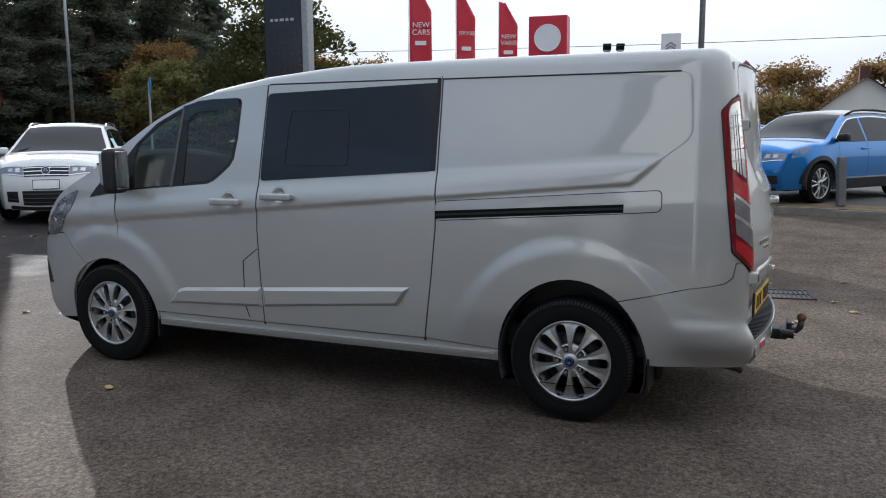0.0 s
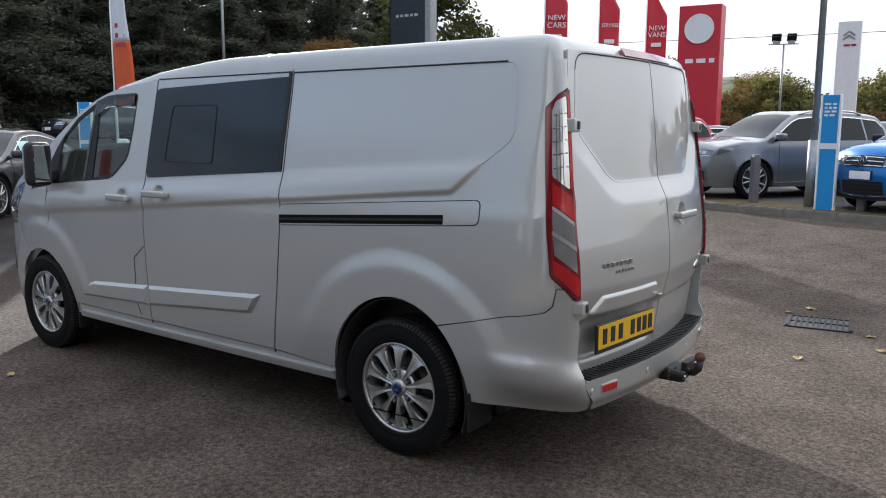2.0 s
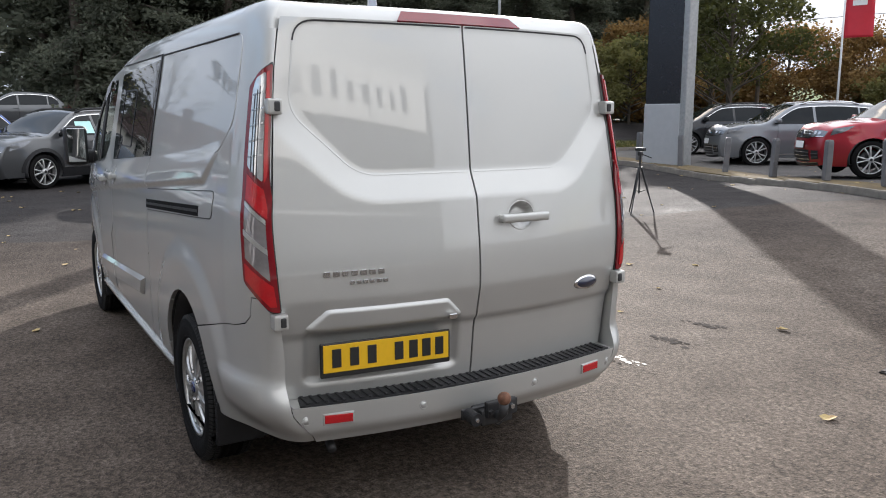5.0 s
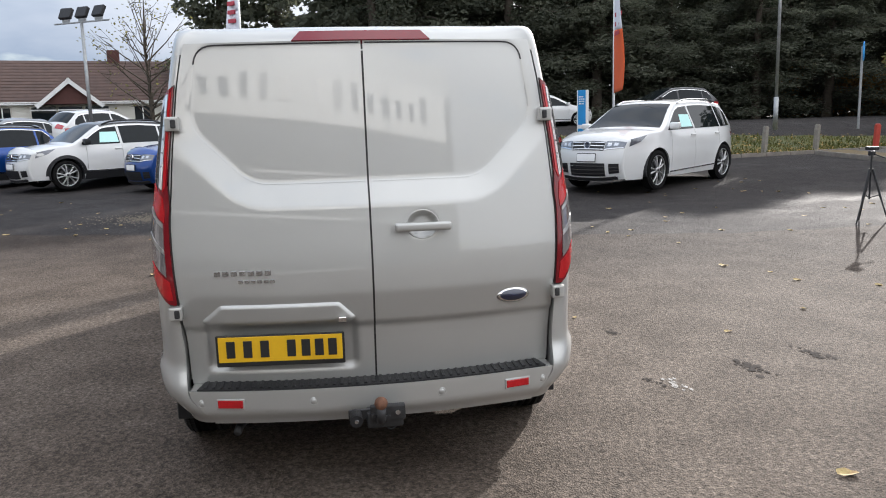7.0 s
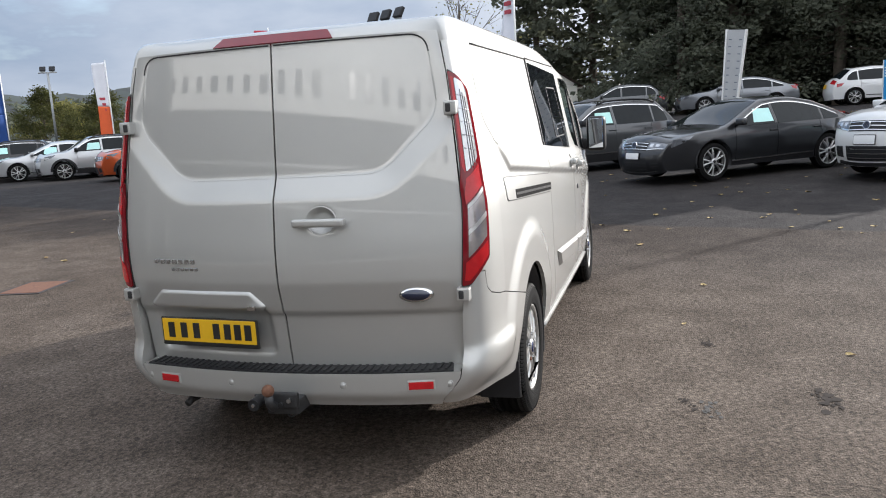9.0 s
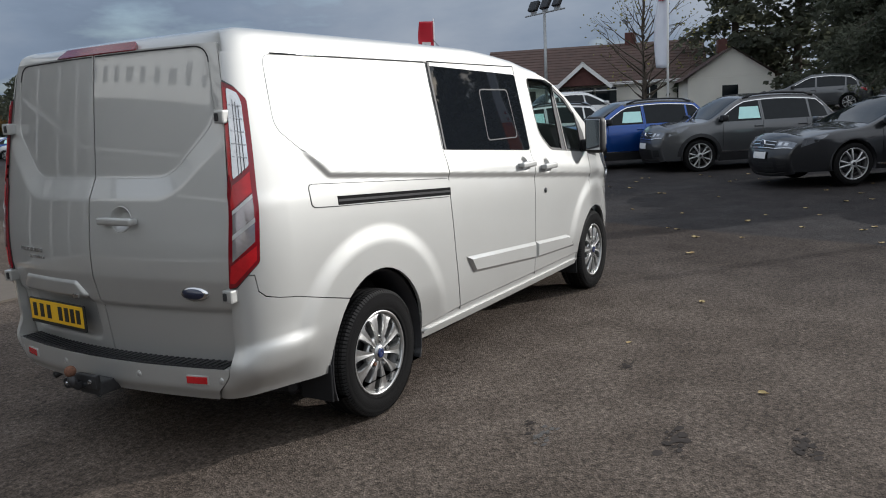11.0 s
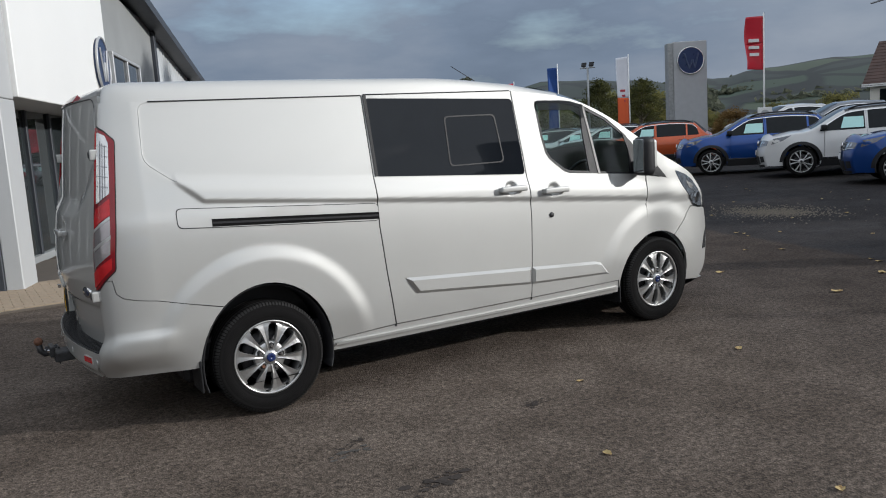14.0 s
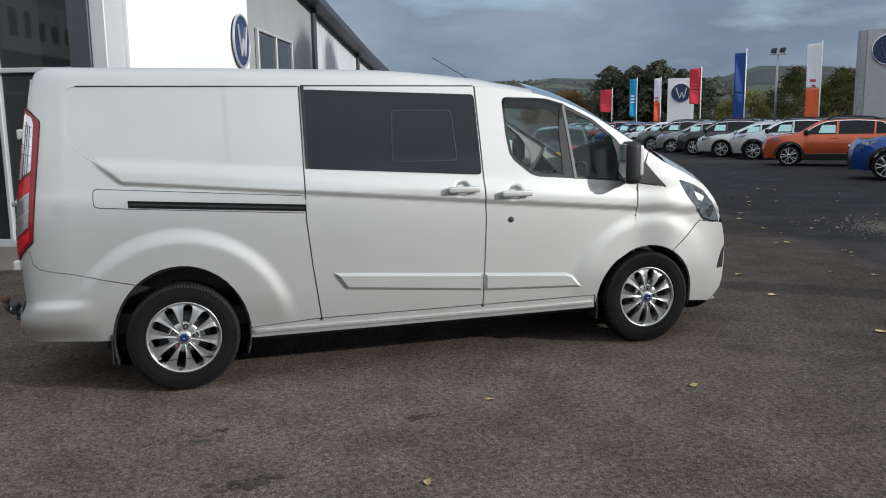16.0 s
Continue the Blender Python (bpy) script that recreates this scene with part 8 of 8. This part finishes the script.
def house(x, y, z, heading, L, D, eave, rise, label, porch=True, wins=()):
    h = thing("bungalow", pose(x, y, z, 0, 0, heading), label, "house")
    part("wall", box((0, 0, eave / 2), (L, D, eave), 0.02, 1), M_HWALL, h)
    for s in (1, -1):
        bm = bmesh.new()
        vs = [bm.verts.new(p) for p in ((s * L / 2, -D / 2, eave), (s * L / 2, D / 2, eave), (s * L / 2, 0, eave + rise), (s * (L / 2 - 0.2), -D / 2, eave), (s * (L / 2 - 0.2), D / 2, eave), (s * (L / 2 - 0.2), 0, eave + rise))]
        bm.faces.new(vs[:3]); bm.faces.new(vs[3:][::-1]); bm.faces.new((vs[0], vs[2], vs[5], vs[3])); bm.faces.new((vs[1], vs[4], vs[5], vs[2])); bm.faces.new((vs[0], vs[3], vs[4], vs[1]))
        part("gable", bm, M_HWALL, h)
    rf = gable_roof(L, D, eave, rise, 0.35, M_TILE, h)
    part("fascia", box((0, -D / 2 - 0.33, eave - 0.12), (L + 0.7, 0.04, 0.16), 0.0), M_SIGNW, h)
    part("chimney", box((L * 0.18, 0, eave + rise + 0.2), (0.7, 0.5, 0.9), 0.03, 1), M_BRICKR, rf)
    for wx, ww, wz, wh in wins:
        w = part("window", box((wx, -D / 2 - 0.02, wz), (ww, 0.08, wh), 0.01, 1), M_DARKGLASS, h)
        part("window_frame", box((wx, -D / 2 - 0.06, wz), (0.06, 0.05, wh), 0.0), M_SIGNW, w)
        part("window_sill", box((wx, -D / 2 - 0.10, wz - wh / 2), (ww + 0.2, 0.16, 0.06), 0.01, 1), M_SIGNW, w)
    if porch:
        bm = bmesh.new()
        y0, y1, pw, ph = -D / 2 - 1.5, -D / 2 + 2.4, 1.5, 1.05
        vs = [bm.verts.new(p) for p in ((porch - pw, y0, eave - 0.2), (porch + pw, y0, eave - 0.2), (porch, y0, eave + ph), (porch - pw, y1, eave - 0.2), (porch + pw, y1, eave - 0.2), (porch, y1, eave + ph))]
        bm.faces.new(vs[:3][::-1]); bm.faces.new((vs[0], vs[1], vs[4], vs[3]))
        pg = part("porch_gable", bm, M_BRICKR, h)
        for s in (1, -1):
            bm = box((0, (y0 + y1) / 2, 0), (math.hypot(pw, ph) + 0.5, y1 - y0 + 0.4, 0.10), 0.0)
            bmesh.ops.transform(bm, matrix=pose(porch + s * pw * 0.53, 0, eave + ph * 0.45 - 0.02, 0, s * math.degrees(math.atan2(ph + 0.2, pw)), 0), verts=bm.verts)
            part("porch_roof", bm, M_TILE, pg)
            bm = box((0, y0 - 0.22, 0), (math.hypot(pw, ph) + 0.5, 0.05, 0.22), 0.0)
            bmesh.ops.transform(bm, matrix=pose(porch + s * pw * 0.53, 0, eave + ph * 0.45 - 0.10, 0, s * math.degrees(math.atan2(ph + 0.2, pw)), 0), verts=bm.verts)
            part("bargeboard", bm, M_SIGNW, pg)
        for q in (-1, 0, 1):
            w = part("window", box((porch + q * 1.35, y0 + 0.1, eave * 0.58), (1.2, 0.08, 1.3), 0.01, 1), M_DARKGLASS, h)
            part("window_frame", box((porch + q * 1.35, y0 + 0.05, eave * 0.78), (1.3, 0.06, 0.06), 0.0), M_SIGNW, w)
        part("porch_wall", box((porch, y0 + 0.2, eave * 0.2), (4.2, 0.12, 1.1), 0.01, 1), M_HWALL, h)
    return h


house(47.9, 15.0, 0.75, -72, 13.0, 7.5, 2.4, 2.5, "cream bungalow with a brown tiled roof and a gabled porch", -0.5, ((-5.6, 0.8, 1.4, 1.3), (-3.9, 0.8, 1.4, 1.3), (3.4, 0.9, 1.4, 1.3), (5.6, 1.2, 1.4, 1.3)))
house(43.5, 5.9, 0.9, 20, 4.6, 4.4, 2.0, 1.5, "white rendered house with its gable to the street", False, ())
house(-4.9, -44.0, 0.3, 90, 6.0, 4.6, 2.3, 1.75, "cream house with a tiled gable behind the far lot", False, ())
part_h = thing("house_window", pose(41.32, 5.15, 1.9, 0, 0, 110), "small dark window in the white gable", "window", kind="structure")
part("pane", box((0, 0, 0), (0.8, 0.06, 1.1), 0.01, 1), M_DARKGLASS, part_h)

# ---- small things on the forecourt ----
M_TRIPOD = surf("tripod_black", (0.012, 0.012, 0.013), 0.5, var=0.2)
tp_ = thing("tripod", pose(5.25, -6.9, 0, 0, 0, 20), "black camera tripod standing on the tarmac", "tripod")
for k in range(3):
    a = radians(90 + 120 * k)
    e = (0.27 * math.cos(a), 0.27 * math.sin(a), 0.0)
    m_ = (0.14 * math.cos(a), 0.14 * math.sin(a), 0.40)
    lg = part("leg", cyl((0.02 * math.cos(a), 0.02 * math.sin(a), 0.80), m_, 0.016, 0.014, 8), M_TRIPOD, tp_)
    part("leg_extension", cyl(m_, e, 0.010, 0.009, 8), M_TRIPOD, lg)
    part("rubber_foot", cyl((e[0], e[1], 0.02), (e[0] * 1.04, e[1] * 1.04, 0.0), 0.015, 0.017, 8), M_TRIPOD, lg)
    part("spreader", cyl((0, 0, 0.42), (0.12 * math.cos(a), 0.12 * math.sin(a), 0.46), 0.006, None, 6), M_TRIPOD, tp_)
part("centre_column", cyl((0, 0, 0.40), (0, 0, 0.98), 0.012, None, 10), M_TRIPOD, tp_)
part("head", box((0, 0, 1.0), (0.06, 0.08, 0.06), 0.012, 2), M_TRIPOD, tp_)
part("camera_plate", box((0, 0, 1.065), (0.15, 0.08, 0.05), 0.012, 2), M_TRIPOD, tp_)
part("pan_handle", cyl((0, 0, 1.0), (-0.16, -0.05, 0.94), 0.008, None, 8), M_TRIPOD, tp_)
M_IRON = surf("cast_iron", (0.035, 0.03, 0.028), 0.7, 0.4, var=0.4, scale=20)


def grate(x, y, heading):
    g = thing("drain_grate", pose(x, y, 0.004, 0, 0, heading), "cast-iron drain grate set in the tarmac", "drain")
    part("pit", box((0, 0, -0.002), (0.46, 0.42, 0.004), 0.0), M_INK, g)
    for s in (1, -1):
        part("frame_bar", box((s * 0.235, 0, 0.002), (0.035, 0.46, 0.012), 0.003, 1), M_IRON, g)
        part("frame_bar", box((0, s * 0.215, 0.002), (0.50, 0.035, 0.012), 0.003, 1), M_IRON, g)
    for i in range(9):
        part("bar", box((-0.18 + 0.045 * i, 0, 0.002), (0.018, 0.42, 0.010), 0.002, 1), M_IRON, g)
    part("bar", box((0, 0, 0.003), (0.46, 0.025, 0.010), 0.002, 1), M_IRON, g)


grate(-1.12, -3.27, 8)
mh = thing("manhole_cover", pose(3.0, 5.1, 0.004, 0, 0, 10), "square rusty manhole cover in the tarmac", "manhole cover")
part("cover", box((0, 0, 0), (0.60, 0.45, 0.012), 0.003, 1), M_RUST, mh)
part("frame", box((0, 0, -0.002), (0.70, 0.55, 0.010), 0.003, 1), M_IRON, mh)
# fallen leaves, twigs, gravel
M_LEAFLIT = surf("fallen_leaf", (0.34, 0.17, 0.06), 0.8, var=0.35, scale=40, tint=(0.45, 0.36, 0.16))
r_l = random.Random(3)


def leaf_mesh(i):
    r = random.Random(i)
    verts, faces = [], []
    n = 9
    for k in range(n):
        a = 2 * math.pi * k / n
        rr = 0.045 * (1.0 + 0.35 * math.cos(a) + 0.18 * r.uniform(-1, 1))
        verts.append((rr * math.cos(a), rr * 0.62 * math.sin(a), 0.006 + 0.012 * r.random()))
    verts.append((0, 0, 0.002))
    faces = [(k, (k + 1) % n, n) for k in range(n)]
    me = bpy.data.meshes.new("fallen_leaf")
    me.from_pydata(verts, [], faces)
    me.materials.append(M_LEAFLIT)
    return me


leaf_ms = [leaf_mesh(i) for i in range(5)]
spots = [(2.82, 1.45), (1.55, -3.6), (2.55, -4.2), (3.4, -3.9)] + [(r_l.uniform(4.5, 13.5), r_l.uniform(-9, 9)) for _ in range(150)] + [(r_l.uniform(-1, 11), r_l.uniform(-16, -10)) for _ in range(50)] + [(r_l.uniform(-3, 4), r_l.uniform(-5, -1.6)) for _ in range(14)]
for i, (x, y) in enumerate(spots):
    ob = new("fallen_leaf", leaf_ms[i % 5])
    kz = 0.0
    d = min((Vector((x, y)) - Vector(a).lerp(Vector(b), q / 6)).length * (1) for a, b in zip(KERBLINE, KERBLINE[1:]) for q in range(7))
    if y < -11:
        yk = ip(KERBLINE, x)
        if y < yk - 0.05:
            kz = 0.135
        elif y < yk + 0.12:
            y = yk + 0.2
    ob.matrix_world = pose(x, y, ground_z(x, y) + kz + 0.002, 0, 0, r_l.uniform(0, 360))
    s = r_l.uniform(0.6, 1.25)
    ob.scale = (s, s, s)
    tagged(ob, "dry brown fallen leaf lying on the tarmac", "leaf", "fallen leaves")
verts, faces = [], []
for _ in range(2400):
    a, d = r_l.uniform(0, 6.28), abs(r_l.gauss(0, 1))
    x, y = 10.0 + 0.40 * d * math.cos(a), 2.85 + 0.62 * d * math.sin(a)
    s, z = r_l.uniform(0.006, 0.021), ground_z(x, y)
    k = len(verts)
    verts += [(x - s, y - s * 0.7, z), (x + s, y - s * 0.8, z), (x + s * 0.2, y + s, z), (x, y, z + s * 0.9)]
    faces += [(k, k + 1, k + 3), (k + 1, k + 2, k + 3), (k + 2, k, k + 3)]
tagged(link("loose_gravel", verts, faces, surf("gravel_chips", (0.15, 0.128, 0.10), 0.9, var=0.4, scale=30), smooth=False), "spill of loose gravel and leaf litter on the tarmac", "gravel", kind="stuff")
# stains on the tarmac
M_OIL = surf("oil_stain", (0.052, 0.045, 0.041), 0.95, var=0.3, scale=12, spec=0.05)
M_SPILL = surf("damp_spill", (0.050, 0.045, 0.041), 0.55, var=0.3, scale=25, bump=0.25, bscale=160)
for x, y, r0, mt, lab, sd_ in ((0.15, -1.72, 0.055, M_OIL, "dark oil stain soaked into the tarmac", 1), (0.26, -2.42, 0.12, M_OIL, "dark oil stain soaked into the tarmac", 2), (1.26, -1.87, 0.07, M_OIL, "dark oil stain soaked into the tarmac", 3), (0.42, -2.98, 0.11, M_OIL, "dark oil stain soaked into the tarmac", 5), (0.08, -1.83, 0.07, M_SPILL, "dark damp spill soaked into the tarmac", 4)):
    r = random.Random(sd_)
    verts, faces = [], []
    for q in range(26):
        cx, cy, rr = r.gauss(0, r0 * 0.8), r.gauss(0, r0 * 0.28), r0 * r.uniform(0.06, 0.30)
        k, n = len(verts), 9
        for i in range(n):
            a = 2 * math.pi * i / n
            verts.append((x + cx + rr * math.cos(a) * r.uniform(0.6, 1.3), y + cy + 0.25 * cx + rr * 0.7 * math.sin(a) * r.uniform(0.6, 1.3), 0.0015 + 0.00012 * q))
        faces.append(tuple(range(k, k + n)))
    tagged(link("stain", verts, faces, mt, smooth=False), lab, "stain", kind="stuff")
# overhead cables
M_CABLE = surf("cable_black", (0.02, 0.02, 0.022), 0.6)
cb = thing("overhead_cable", pose(0, 0, 0), "thin black cable slung between poles over the far lot", "cable")
pts = [(24 - 60 * i / 24, -33 - 2 * i / 24, 6.1 - 0.5 * math.sin(math.pi * i / 24)) for i in range(25)]
v, f = tube(pts, 0.014, 5)
link("cable", v, f, M_CABLE, cb)
for x, y, z1 in ((24, -33, 6.3), (-36, -35, 6.3)):
    part("pole", cyl((x, y, 0), (x, y, z1), 0.12, 0.09, 10), M_BARK, cb)
